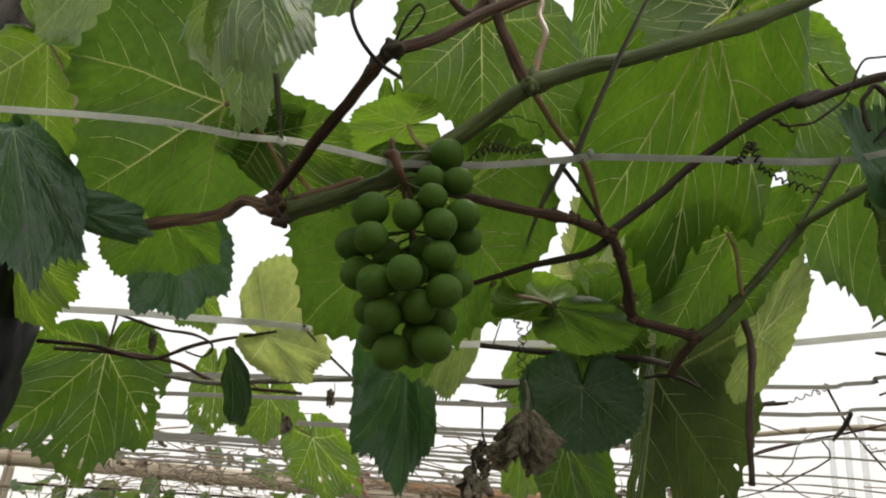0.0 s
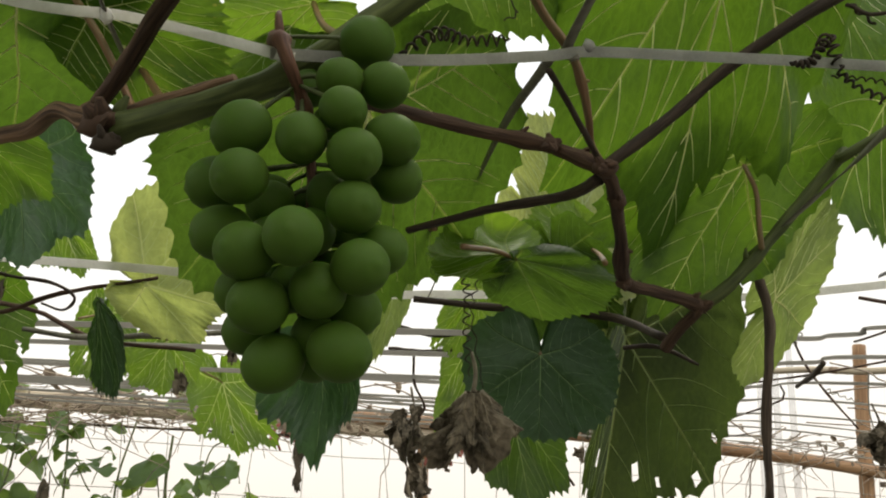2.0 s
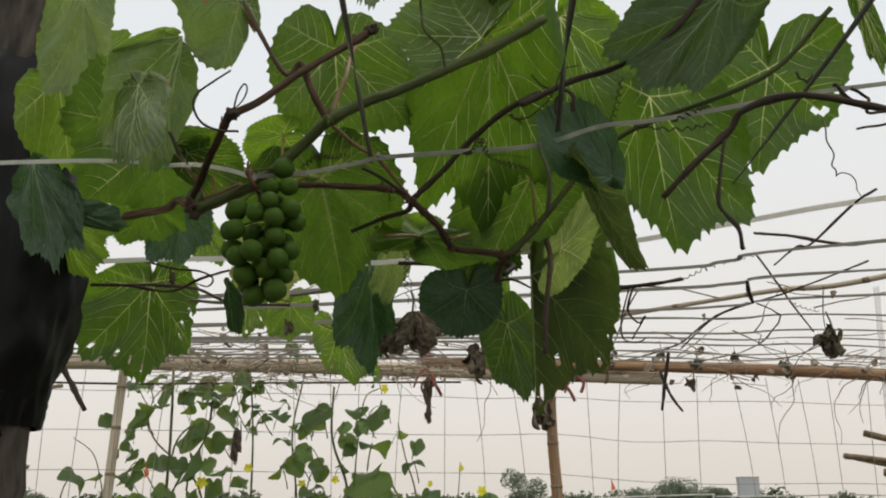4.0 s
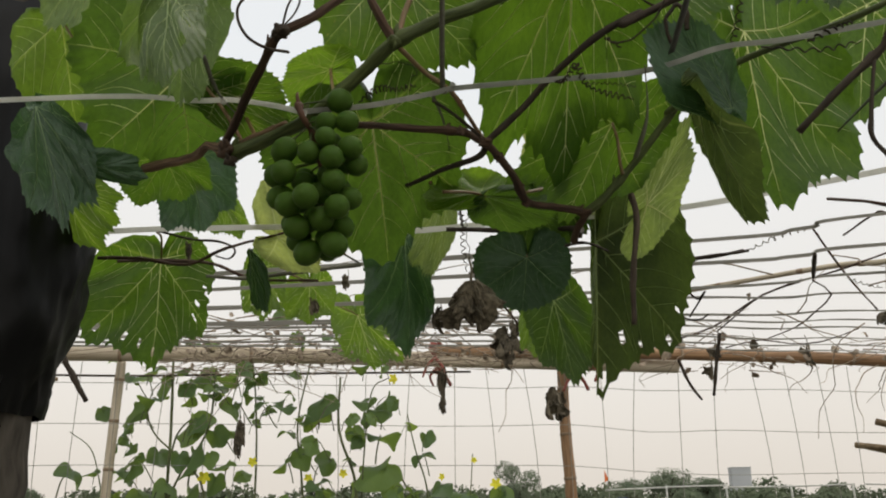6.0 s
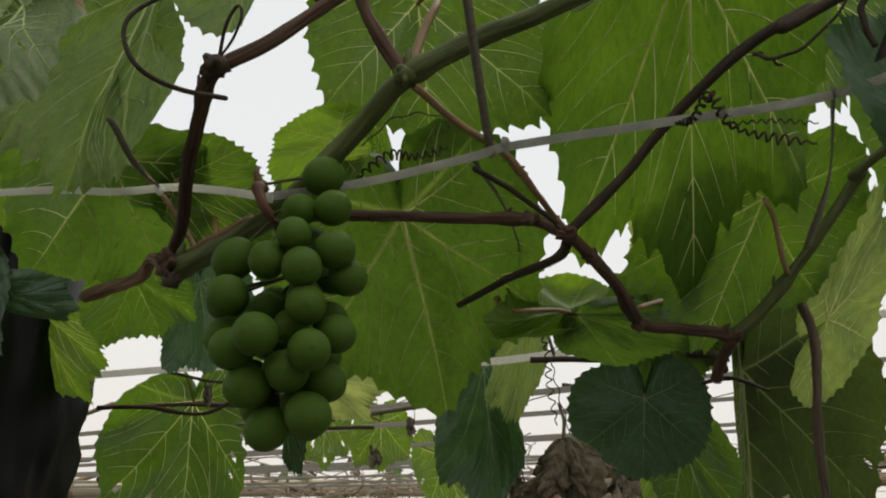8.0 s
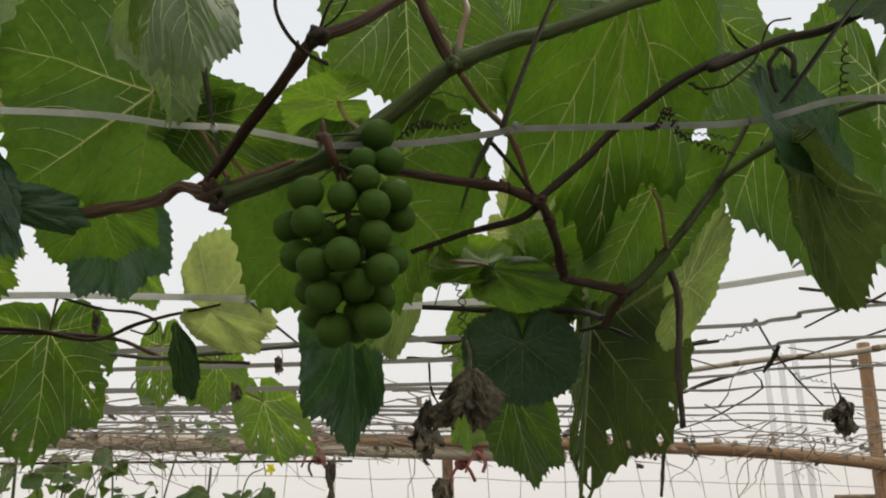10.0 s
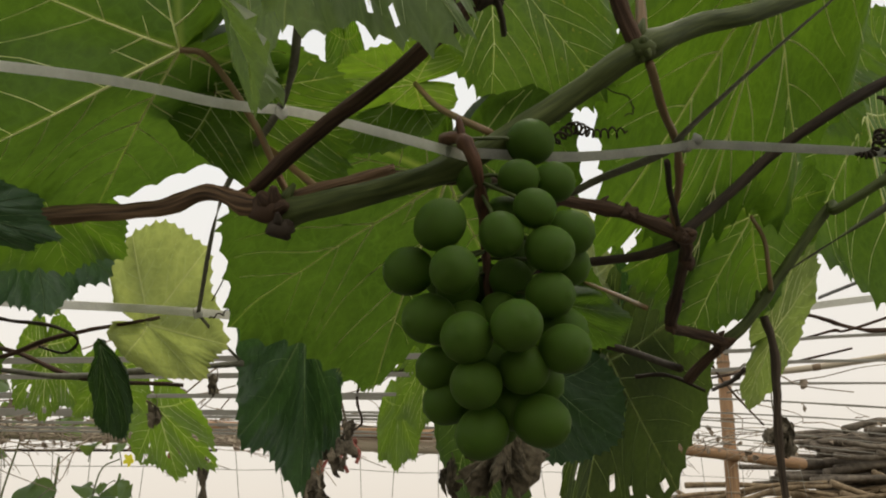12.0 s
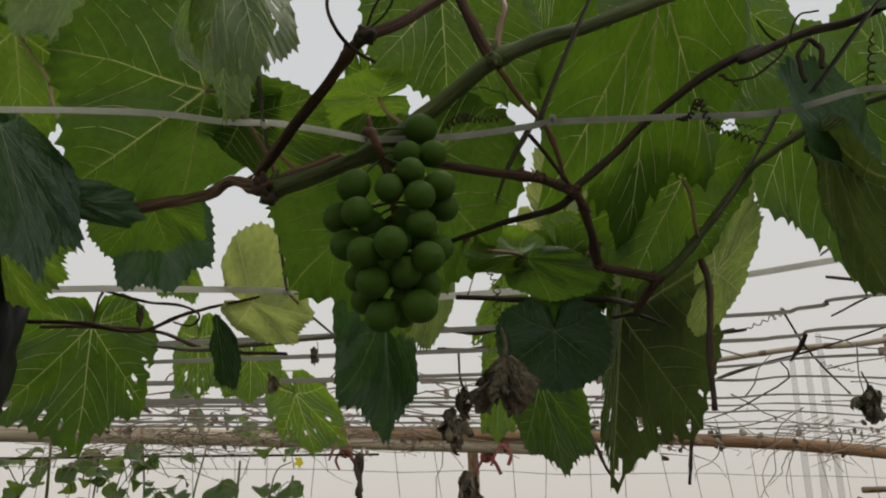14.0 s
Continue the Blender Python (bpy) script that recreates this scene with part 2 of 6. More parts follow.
def tube(bm, line, radii, seg=8, rough=0.0, knots=(), knot=0.35, flat=1.0, grooves=0.0):
    """Sweep a ring along a line. radii: first and last; knots: shares of the length at which it swells."""
    n = len(line)
    side = None
    rings = []
    uvl = bm.loops.layers.uv.verify()
    gone = [0.0]
    for a, b in zip(line, line[1:]):
        gone.append(gone[-1] + (b - a).length)
    girth = 6.28 * max(radii)
    for i, p in enumerate(line):
        way = (line[min(i + 1, n - 1)] - line[max(i - 1, 0)]).normalized()
        if side is None:
            side = way.orthogonal().normalized()
        side = (side - way * side.dot(way)).normalized()
        up = way.cross(side)
        s = i / max(1, n - 1)
        r = radii[0] + (radii[1] - radii[0]) * s
        for k in knots:
            r *= 1 + knot * math.exp(-((s - k) * (n - 1) / 1.3) ** 2)
        ring = []
        for j in range(seg):
            a = 2 * math.pi * j / seg
            rr = r * (1 + rough * noise.noise(p * 90 + Vector((math.cos(a), math.sin(a), 0)) * 0.7) + grooves * noise.noise(Vector((math.cos(a) * 3, math.sin(a) * 3, gone[i] * 25))))
            ring.append(bm.verts.new(p + side * math.cos(a) * rr + up * math.sin(a) * rr * flat))
        rings.append(ring)
    for i, (a, b) in enumerate(zip(rings, rings[1:])):
        for j in range(seg):
            f = bm.faces.new((a[j], a[(j + 1) % seg], b[(j + 1) % seg], b[j]))
            for lp, (du, dv) in zip(f.loops, ((0, 0), (1, 0), (1, 1), (0, 1))):
                lp[uvl].uv = (girth * (j + du) / seg, gone[i + dv])
    bm.faces.new(list(reversed(rings[0])))
    bm.faces.new(rings[-1])


def ribbon(bm, line, width, thick=0.0007, face=(0, -1, 0.25), twist=0.0):
    """A flat band of a little thickness along a line, its broad side towards face."""
    n = len(line)
    rings = []
    for i, p in enumerate(line):
        way = (line[min(i + 1, n - 1)] - line[max(i - 1, 0)]).normalized()
        nrm = Vector(face)
        nrm = (nrm - way * nrm.dot(way)).normalized()
        nrm = Matrix.Rotation(twist * i / n + 0.25 * noise.noise(p * 9), 3, way) @ nrm
        w = way.cross(nrm) * width / 2
        d = nrm * thick / 2
        rings.append([bm.verts.new(p + q) for q in (w + d, w - d, -w - d, -w + d)])
    for a, b in zip(rings, rings[1:]):
        for j in range(4):
            bm.faces.new((a[j], a[(j + 1) % 4], b[(j + 1) % 4], b[j]))
    bm.faces.new(list(reversed(rings[0])))
    bm.faces.new(rings[-1])


def lump(bm, at, size, squash=(1, 1, 1), rough=0.3, sub=2):
    """An uneven knob."""
    made = bmesh.ops.create_icosphere(bm, subdivisions=sub, radius=1.0)["verts"]
    for v in made:
        k = 1 + rough * noise.noise(v.co * 1.7 + Vector(at) * 50)
        v.co = Vector(at) + Vector([c * s * size * k for c, s in zip(v.co, squash)])


# ---- vine leaves ----
OUTLINE = [(0, 1.0), (16, 0.83), (32, 0.77), (54, 0.87), (74, 0.81), (96, 0.84), (120, 0.80), (145, 0.68), (165, 0.47), (180, 0.13)]


def outline(theta, lobing):
    """Radius of a vine leaf's blade at an angle from its tip; lobing 1 as it is, 0 rounder, 2 deeply cut."""
    a = abs(math.degrees(theta))
    for (a0, r0), (a1, r1) in zip(OUTLINE, OUTLINE[1:]):
        if a <= a1:
            s = (a - a0) / (a1 - a0)
            s = s * s * (3 - 2 * s)
            r = r0 + (r1 - r0) * s
            break
    even = 0.9 - 0.08 * (a / 120) ** 2 if a < 120 else r
    return even + (r - even) * lobing


MAINS = (0, 54, -54, 118, -118)


def vine_leaf(label, base, tip, left, right, mat=None, vein=None, bulge=0.05, wave=0.035, lobing=1.0, holes=0.0, seed=0, teeth=23, ribs=True, petiole=(), stem=0.0013, curl=0.0, spread=0.08, back=1.0, taper=0.0, crumple=0.012, thing_name="vine_leaf"):
    """One leaf: base is where its stalk meets the blade, tip its point, left and right its widest points. curl rolls the margins."""
    mat, vein = mat or LEAF, vein or VEIN
    rng = random.Random(seed * 7 + 3)
    B, T = Vector(base), Vector(tip) - Vector(base)
    R, L = Vector(right) - B - spread * T, Vector(left) - B - spread * T
    nrm = T.cross(R - L).normalized()
    size = T.length
    ph = [rng.uniform(0, 6.28) for _ in range(6)]

    def place(theta, rho, rim):
        r = rim * rho
        u, v = r * math.sin(theta) / 0.84, r * math.cos(theta)
        if v < 0:
            v *= back
        if taper:
            u *= 1 - taper * (1 - max(0.0, min(1.0, (v + 0.2) / 0.75)))
        p = B + T * v + (R * u if u > 0 else L * -u)
        crest = 6.75 * rho * rho * (1 - rho)
        off = bulge * crest * (1 + 0.6 * math.cos(5 * theta + 3.1)) + curl * (rho ** 3) * (0.6 + 0.4 * math.cos(2 * theta + ph[4]))
        off += wave * rho * rho * (math.sin(3 * theta + ph[0]) * 0.6 + math.sin(7 * theta + ph[1]) * 0.5 * rho + math.sin(12 * theta + ph[2]) * 0.25 * rho)
        off += 0.035 * rho * noise.noise(Vector((u * 3 + seed, v * 3, seed * 1.7))) + crumple * rho * noise.noise(Vector((u * 9 + seed, v * 9, seed))) + 0.3 * crumple * rho * noise.noise(Vector((u * 23 + seed, v * 23, seed)))
        return p + nrm * off * size, (u * size, v * size)

    head = thing(thing_name, label, "leaf", tuple(B), "vine leaves under the trellis")
    bm = bmesh.new()
    uv = bm.loops.layers.uv.new("UVMap")
    field = bm.loops.layers.uv.new("field")
    rings = [0.0, 0.1, 0.22, 0.35, 0.48, 0.6, 0.71, 0.81, 0.89, 0.95, 1.0]
    count = teeth * 2 * 4
    jag = [rng.uniform(0.55, 1.25) for _ in range(teeth * 2 + 1)]
    grid, coords = [], {}
    for rho in rings[1:]:
        ring = []
        for i in range(count):
            theta = -math.pi + 2 * math.pi * (i + 0.5) / count
            rim = outline(theta, lobing)
            k, f = divmod(i, 4)
            saw = (0.0, 0.35, 1.0, 0.25)[f] if theta < 0 else (0.25, 1.0, 0.35, 0.0)[f]
            bite = max(0.0, 1 - abs(theta) / 3.0)
            rim *= 1 + 0.06 * jag[k] * (saw - 0.45) * rho ** 6 * (0.5 + 0.5 * bite)
            co, c = place(theta, rho, rim)
            vt = bm.verts.new(co)
            coords[vt] = c
            ring.append(vt)
        grid.append(ring)
    co, c = place(0, 0, 1)
    mid = bm.verts.new(co)
    coords[mid] = c
    faces = [bm.faces.new((mid, grid[0][i], grid[0][(i + 1) % count])) for i in range(count)]
    for a, b in zip(grid, grid[1:]):
        for i in range(count):
            j = (i + 1) % count
            f = bm.faces.new((a[i], b[i], b[j], a[j]))
            faces.append(f)
    for f in bm.faces:
        cu, cv = (sum(coords[q][k] for q in f.verts) / len(f.verts) for k in (0, 1))
        own = min(MAINS, key=lambda q: abs(math.degrees(math.atan2(cu * 0.84, cv)) - q * 1.03))
        for lp in f.loops:
            u, v = coords[lp.vert]
            lp[uv].uv = (u, v)
            u, v = u / size * 0.84, v / size
            r = math.hypot(u, v)
            d = (math.atan2(u, v) if r > 1e-5 else radians(own)) - radians(own) * (1 + 0.06 * min(1, r))
            lp[field].uv = (r * math.cos(d) + 0.05 * (own % 7) * 0.2, r * math.sin(d))
    if holes:
        eaten = []
        for f in bm.faces:
            u, v = (sum(coords[q][k] for q in f.verts) / len(f.verts) / size for k in (0, 1))
            far = math.hypot(u, v)
            if far > 0.55 and v > 0.1 and noise.noise(Vector((u * 9 + seed * 3, v * 9, seed))) > 0.52 - 0.5 * holes * max(0, far - 0.5):
                eaten.append(f)
        bmesh.ops.delete(bm, geom=eaten, context='FACES')
    blade = part("blade", bm, mat, head)
    # the raised ribs of the underside
    if ribs:
        toward = nrm if nrm.dot(Vector((0.08, -0.05, 1.55)) - B) > 0 else -nrm
        for m in MAINS:
            line = []
            rim = outline(radians(m), lobing)
            for k in range(13):
                th = radians(m) * (1 + 0.06 * k / 12)
                line.append(place(th, 0.92 * k / 12 * (rim / outline(th, lobing)), outline(th, lobing))[0] + toward * size * 0.002)
            bm = bmesh.new()
            w = size * (0.0055 if m == 0 else 0.0042) * (0.6 if vein is VEIN_DARK else 1)
            tube(bm, line, (w, w * 0.2), 5)
            part("rib", bm, vein, blade)
        bm = bmesh.new()
        for m in MAINS:
            for hand in (-1, 1):
                room = radians(61 if abs(m) == 118 and m * hand > 0 else 30)
                start = 0.11 if hand > 0 else 0.13
                while start < 0.80:
                    a, d = radians(m) * (1 + 0.06 * start), start * outline(radians(m), lobing)
                    x, z = d * math.sin(a), d * math.cos(a)
                    lean, line = hand * rng.uniform(0.92, 1.05), []
                    for k in range(16):
                        th, r = math.atan2(x, z), math.hypot(x, z)
                        rim = outline(th, lobing)
                        if r > 0.95 * rim or hand * (th - a) > room or abs(th) > 3.0:
                            break
                        line.append(place(th, r / rim, rim)[0] + toward * size * 0.0015)
                        x, z = x + 0.042 * math.sin(a + lean), z + 0.042 * math.cos(a + lean)
                        lean *= 0.945
                    if len(line) > 2:
                        w = size * (0.0014 if vein is VEIN_DARK else 0.0028) * (1.1 - 0.5 * start) * rng.uniform(0.8, 1.15)
                        tube(bm, line, (w, w * 0.3), 4)
                    start += rng.uniform(0.15, 0.19)
        if bm.verts:
            part("venation", bm, vein, blade)
        else:
            bm.free()
    if petiole:
        bm = bmesh.new()
        tube(bm, spline([base] + list(petiole)), (stem, stem * 1.25), 7)
        part("petiole", bm, PETIOLE, head)
    return settle(head)


def cane(name, label, pts, radii, mat, knots=(), rough=0.25, per=8, category="vine cane", seg=20, group="canes of the vine"):
    """A cane with a bud at each swollen joint."""
    line = spline(pts, per)
    head = thing(name, label, category, tuple(pts[0]), group)
    bm = bmesh.new()
    tube(bm, line, radii, seg, rough, knots, 0.3, grooves=0.22)
    part("wood", bm, mat, head)
    for k in knots:
        i = min(int(k * (len(line) - 1)), len(line) - 2)
        way = (line[i + 1] - line[i]).normalized()
        out = (way.cross(Vector((0.3, 1, 0.2))) + Vector((0, -0.4, 0.3))).normalized()
        r = radii[0] + (radii[1] - radii[0]) * k
        bm = bmesh.new()
        tube(bm, [line[i] + out * r * 0.6, line[i] + (out + way * 0.3) * r * 1.5, line[i] + (out + way * 0.5) * r * 2.2], (r * 0.7, r * 0.2), 7, 0.3)
        part("bud", bm, mat, head)
    return settle(head)


# ---- the setting ----
def slab(name, x0, y0, x1, y1, z0, z1, mat, label):
    bm = bmesh.new()
    bmesh.ops.create_cube(bm, size=1)
    for v in bm.verts:
        v.co = Vector((x0 if v.co.x < 0 else x1, y0 if v.co.y < 0 else y1, z0 if v.co.z < 0 else z1))
    ob = part(name, bm, mat)
    for p in ob.data.polygons:
        p.use_smooth = False
    return tagged(ob, label, name, kind="structure")


# Unseen floor, assumed below; added to bounce light up to the leaves.
slab("roof_terrace", -6, -6, 8, 5.2, -0.25, 0.0, CONCRETE, "unseen grey concrete roof slab added under the trellis")



# ---- distance ----
GRASS = grainy("far_ground", (0.05, 0.07, 0.03), (0.13, 0.13, 0.07), 0.05, 0.9, 0.1)
# Both foliage tones are lightened to stand for haze over distance.
WOODS = grainy("far_foliage_hazed", (0.085, 0.115, 0.07), (0.165, 0.195, 0.13), 0.3, 0.8, 0.1)
THICKET = grainy("low_foliage_hazed", (0.060, 0.085, 0.048), (0.140, 0.160, 0.100), 0.25, 0.8, 0.1)
# Ridge tone is pale because haze is painted into it.
RIDGE_HAZED = grainy("ridge_hazed", (0.26, 0.30, 0.27), (0.36, 0.38, 0.36), 0.02, 0.9, 0.1)
PINK = grainy("pink_plaster", (0.42, 0.27, 0.19), (0.60, 0.40, 0.28), 0.8, 0.85, 0.2)
GREYWALL = grainy("grey_plaster", (0.34, 0.34, 0.35), (0.46, 0.46, 0.47), 0.4, 0.85, 0.2)
ROOF_RED = grainy("red_sheet_roof", (0.35, 0.13, 0.08), (0.50, 0.22, 0.14), 0.9, 0.7, 0.3)
DARK_PANE = grainy("dark_pane", (0.02, 0.02, 0.025), (0.06, 0.06, 0.07), 1.0, 0.2, 0.5)
TANK = grainy("blue_tank", (0.02, 0.035, 0.08), (0.05, 0.07, 0.14), 2.0, 0.4, 0.4)
# Tower wall paled in its base colour to stand for haze.
HAZY_WALL = grainy("plaster_hazed", (0.42, 0.43, 0.45), (0.50, 0.51, 0.53), 0.1, 0.9, 0.1)
ORANGE = grainy("orange_cloth", (0.75, 0.14, 0.03), (0.95, 0.24, 0.05), 8.0, 0.8, 0.2)
RED = grainy("red_cloth", (0.20, 0.055, 0.045), (0.36, 0.12, 0.095), 60.0, 0.8, 0.2)

bm = bmesh.new()
bmesh.ops.create_grid(bm, x_segments=40, y_segments=40, size=3000)
for v in bm.verts:
    v.co.z = -9 + 0.4 * noise.noise(v.co * 0.01)
tagged(part("ground", bm, GRASS), "distant green and brown ground beyond the roof", "ground", kind="structure")

bm = bmesh.new()
prev = None
for i in range(161):
    x = -1400 + i * 17.5
    h = 8 + 14 * abs(noise.noise(Vector((x * 0.006, 1.3, 0)))) + 5 * noise.noise(Vector((x * 0.05, 4, 0)))
    row = [bm.verts.new((x, 1500 + 60 * noise.noise(Vector((x * 0.003, 0, 2))), z)) for z in (-12, h)]
    if prev:
        bm.faces.new((prev[0], row[0], row[1], prev[1]))
    prev = row
tagged(part("backdrop", bm, RIDGE_HAZED), "faint grey treeline on the horizon", "backdrop", kind="structure")


def foliage(bm, at, size, count, leaf, rng):
    """Many small bent leaf clumps through an uneven crown of several lobes."""
    lobes = [(Vector(at) + Vector((rng.uniform(-0.6, 0.6) * size[0], rng.uniform(-0.6, 0.6) * size[1], rng.uniform(-0.5, 0.6) * size[2])), rng.uniform(0.35, 0.62)) for _ in range(7)]
    for _ in range(count):
        c, k = rng.choice(lobes)
        d = Vector((rng.gauss(0, 1), rng.gauss(0, 1), rng.gauss(0, 1))).normalized() * k * rng.uniform(0.55, 1.0)
        p = c + Vector((d.x * size[0], d.y * size[1], d.z * size[2]))
        a = Vector((rng.gauss(0, 1), rng.gauss(0, 1), rng.gauss(0, 0.6))).normalized()
        b = a.orthogonal().normalized()
        s = leaf * rng.uniform(0.5, 1.3)
        quad = [bm.verts.new(p + a * s * i + b * s * j * 0.7 + Vector((0, 0, -0.2 * s * abs(i)))) for i, j in ((-1, 0), (-0.2, -1), (1, 0), (0.1, 1))]
        bm.faces.new(quad)


def far_tree(x, y, z, width, height, seed, label):
    rng = random.Random(seed)
    head = thing("tree", label, "tree", (x, y, -9), "trees on the skyline")
    bm = bmesh.new()
    tube(bm, spline([(x, y, -9), (x + 0.2, y, (z - 9) / 2), (x - 0.1, y, z)]), (width * 0.06, width * 0.02), 7, 0.3)
    for k in range(4):
        tube(bm, spline([(x, y, z - height * 0.35), (x + rng.uniform(-0.3, 0.3) * width, y + rng.uniform(-0.2, 0.2) * width, z + rng.uniform(0, 0.3) * height)]), (width * 0.02, width * 0.006), 5)
    part("trunk", bm, TWIG, head)
    bm = bmesh.new()
    foliage(bm, (x, y, z), (width / 2, width / 2, height / 2), 4600, width * 0.018, rng)
    foliage(bm, (x, y, z - height * 0.6), (width * 0.6, width / 2, height * 0.6), 3600, width * 0.018, rng)
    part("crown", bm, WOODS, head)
    settle(head)


far_tree(*(-4.58, 90.00, 3.43), 5.2, 5.0, 1, "tall leafy tree rising over the treeline")
far_tree(*(15.88, 150.00, 4.65), 8.5, 6.0, 2, "round-crowned tree on the skyline")
far_tree(*(24.73, 170.00, 4.42), 8.0, 4.0, 3, "low broad tree on the skyline")
far_tree(*(7.81, 140.00, 3.36), 7.0, 4.0, 4, "bushy tree on the skyline")
far_tree(*(-50.03, 80.00, 1.85), 5.5, 3.4, 5, "bushy dark tree above the roofs")
bm = bmesh.new()
rng = random.Random(11)
for k in range(230):
    y = rng.uniform(90, 330)
    x = rng.uniform(-0.75, 0.6) * y
    tall = 2.4 + y * 0.010
    top = 1.5 + y * (rng.uniform(0.012, 0.026) if k % 3 else rng.uniform(-0.012, 0.010))
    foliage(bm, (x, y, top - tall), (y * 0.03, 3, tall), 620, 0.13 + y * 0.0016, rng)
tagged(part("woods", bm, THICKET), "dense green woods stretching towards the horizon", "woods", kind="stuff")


def box(bm, x0, x1, y0, y1, z0, z1):
    for v in bmesh.ops.create_cube(bm, size=1)["verts"]:
        v.co = Vector((x0 if v.co.x < 0 else x1, y0 if v.co.y < 0 else y1, z0 if v.co.z < 0 else z1))


def flat(ob):
    for p in ob.data.polygons:
        p.use_smooth = False
    return ob


def house(x, y, w, top, wall, roof, label, windows, tank=False):
    head = thing("house", label, "house", (x, y, -9), "houses beyond the roof")
    bm = bmesh.new()
    box(bm, x, x + w, y, y + w, -9, top)
    flat(part("wall", bm, wall, head))
    bm = bmesh.new()
    box(bm, x - 0.25, x + w + 0.25, y - 0.25, y + w + 0.25, top, top + 0.28)
    flat(part("roof", bm, roof, head))
    for i in range(windows):
        for row in range(2):
            cx, cz = x + w * (i + 0.5) / windows, top - 1.5 - row * 3
            bm = bmesh.new()
            box(bm, cx - 0.4, cx + 0.4, y - 0.06, y - 0.005, cz - 0.6, cz + 0.5)
            flat(part("window", bm, DARK_PANE, head))
    if tank:
        bm = bmesh.new()
        tube(bm, [Vector((x + w * 0.5, y + 1.5, top + 0.28 + k * 0.3)) for k in range(5)], (0.65, 0.6), 14)
        part("water_tank", bm, TANK, head, "dark blue plastic water tank")
    settle(head)


house(3.2, 92, 4.6, 0.75, PINK, ROOF_RED, "pink plastered house with a flat roof and tank", 3, True)
house(17.5, 110, 6.0, -1.0, GREYWALL, ROOF_RED, "grey house under a red sheet roof", 4)
house(30.0, 130, 7.0, -1.2, GREYWALL, ROOF_RED, "low house with a red roof", 4)
house(-34.0, 95, 7.0, -0.6, GREYWALL, GREYWALL, "pale concrete house above the trees", 4)
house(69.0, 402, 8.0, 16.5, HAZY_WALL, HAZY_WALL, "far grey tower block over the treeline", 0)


def flag(at, size, pole):
    head = thing("flag", "small orange cloth flag on a thin pole", "flag", at, "orange flags")
    x, y, z = at
    bm = bmesh.new()
    tube(bm, spline([(x, y, z - pole), (x, y, z + size)]), (size * 0.04, size * 0.03), 6)
    part("pole", bm, BAMBOO, head)
    bm = bmesh.new()
    rows = []
    for i in range(7):
        s = i / 6
        rows.append([bm.verts.new((x + s * size * 0.5, y + 0.06 * size * math.sin(5 * s), z + size * k * (1 - s) - size * s * 0.25)) for k in (1, 0, -0.6)])
    for a, b in zip(rows, rows[1:]):
        for k in range(2):
            bm.faces.new((a[k], a[k + 1], b[k + 1], b[k]))
    part("cloth", bm, ORANGE, head)
    settle(head)


flag((7.21, 40.00, 0.36), 0.9, 9)
flag((4.81, 120.00, 4.91), 1.0, 9)
flag((-29.48, 60.00, 4.24), 0.8, 9)

# ---- bamboo frame and net at the edge of the roof ----


def bamboo(name, label, pts, radii, mat, joints, parent=None):
    """A bamboo pole with its joints as swollen rings."""
    line = spline(pts, 14)
    if parent is None:
        parent = thing(name, label, "bamboo pole", tuple(pts[0]), "bamboo frame")
        own = True
    bm = bmesh.new()
    tube(bm, line, radii, 14, 0.05)
    part("culm", bm, mat, parent)
    for k in range(joints):
        i = int((k + 0.6) / joints * (len(line) - 1))
        p, q = line[i], line[min(i + 1, len(line) - 1)]
        way = (q - p).normalized()
        bm = bmesh.new()
        r = radii[0] + (radii[1] - radii[0]) * i / len(line)
        tube(bm, [p - way * 0.006, p - way * 0.002, p + way * 0.002, p + way * 0.006], (r * 1.05, r * 1.05), 14, 0, (0.5,), 0.05)
        part("joint", bm, JOINT, parent)
    return settle(parent)


def at_beam(x):
    return 3.385 + 0.275 * x + (0.12 * (x - 1.3) ** 2 if x > 1.3 else 0)


bamboo("bamboo_beam", "pale dry bamboo beam tied along the frame", [(-2.6, 2.66, 2.05), (-1.0, 3.10, 2.06), (0.62, 3.56, 2.045)], (0.031, 0.028), BAMBOO, 7)
bamboo("bamboo_beam", "brown weathered bamboo beam tied with cloth", [(-0.32, 3.27, 2.085), (0.7, 3.53, 2.085), (1.6, 3.79, 2.07), (2.75, 4.45, 2.05)], (0.021, 0.029), BAMBOO_RED, 8)
bamboo("bamboo_post", "thin grey bamboo post under the beam", [(-1.499, 3.060, 2.049), (-1.508, 3.060, 1.777), (-1.508, 3.050, 1.456), (-1.506, 3.050, 1.149), (-1.54, 3.05, 0.0)], (0.017, 0.02), BAMBOO, 7)
bamboo("bamboo_post", "brown bamboo post with an offcut branch", [(0.159, 3.550, 2.064), (0.164, 3.550, 1.782), (0.177, 3.550, 1.499), (0.18, 3.55, 0.8), (0.18, 3.55, 0.0)], (0.021, 0.026), BAMBOO_RED, 6)
bamboo("bamboo_post", "orange-brown split bamboo post standing above the beam", [(2.12, 4.16, 0.0), (2.13, 4.16, 1.2), (2.179, 4.160, 2.048), (2.219, 4.160, 2.643)], (0.036, 0.030), BAMBOO_RED, 6)

BLACK_BAG = grainy("black_plastic", (0.003, 0.003, 0.0032), (0.008, 0.0078, 0.0075), 22, 0.42, 0.13, (1, 1, 0.35), 0.8, 0.004)


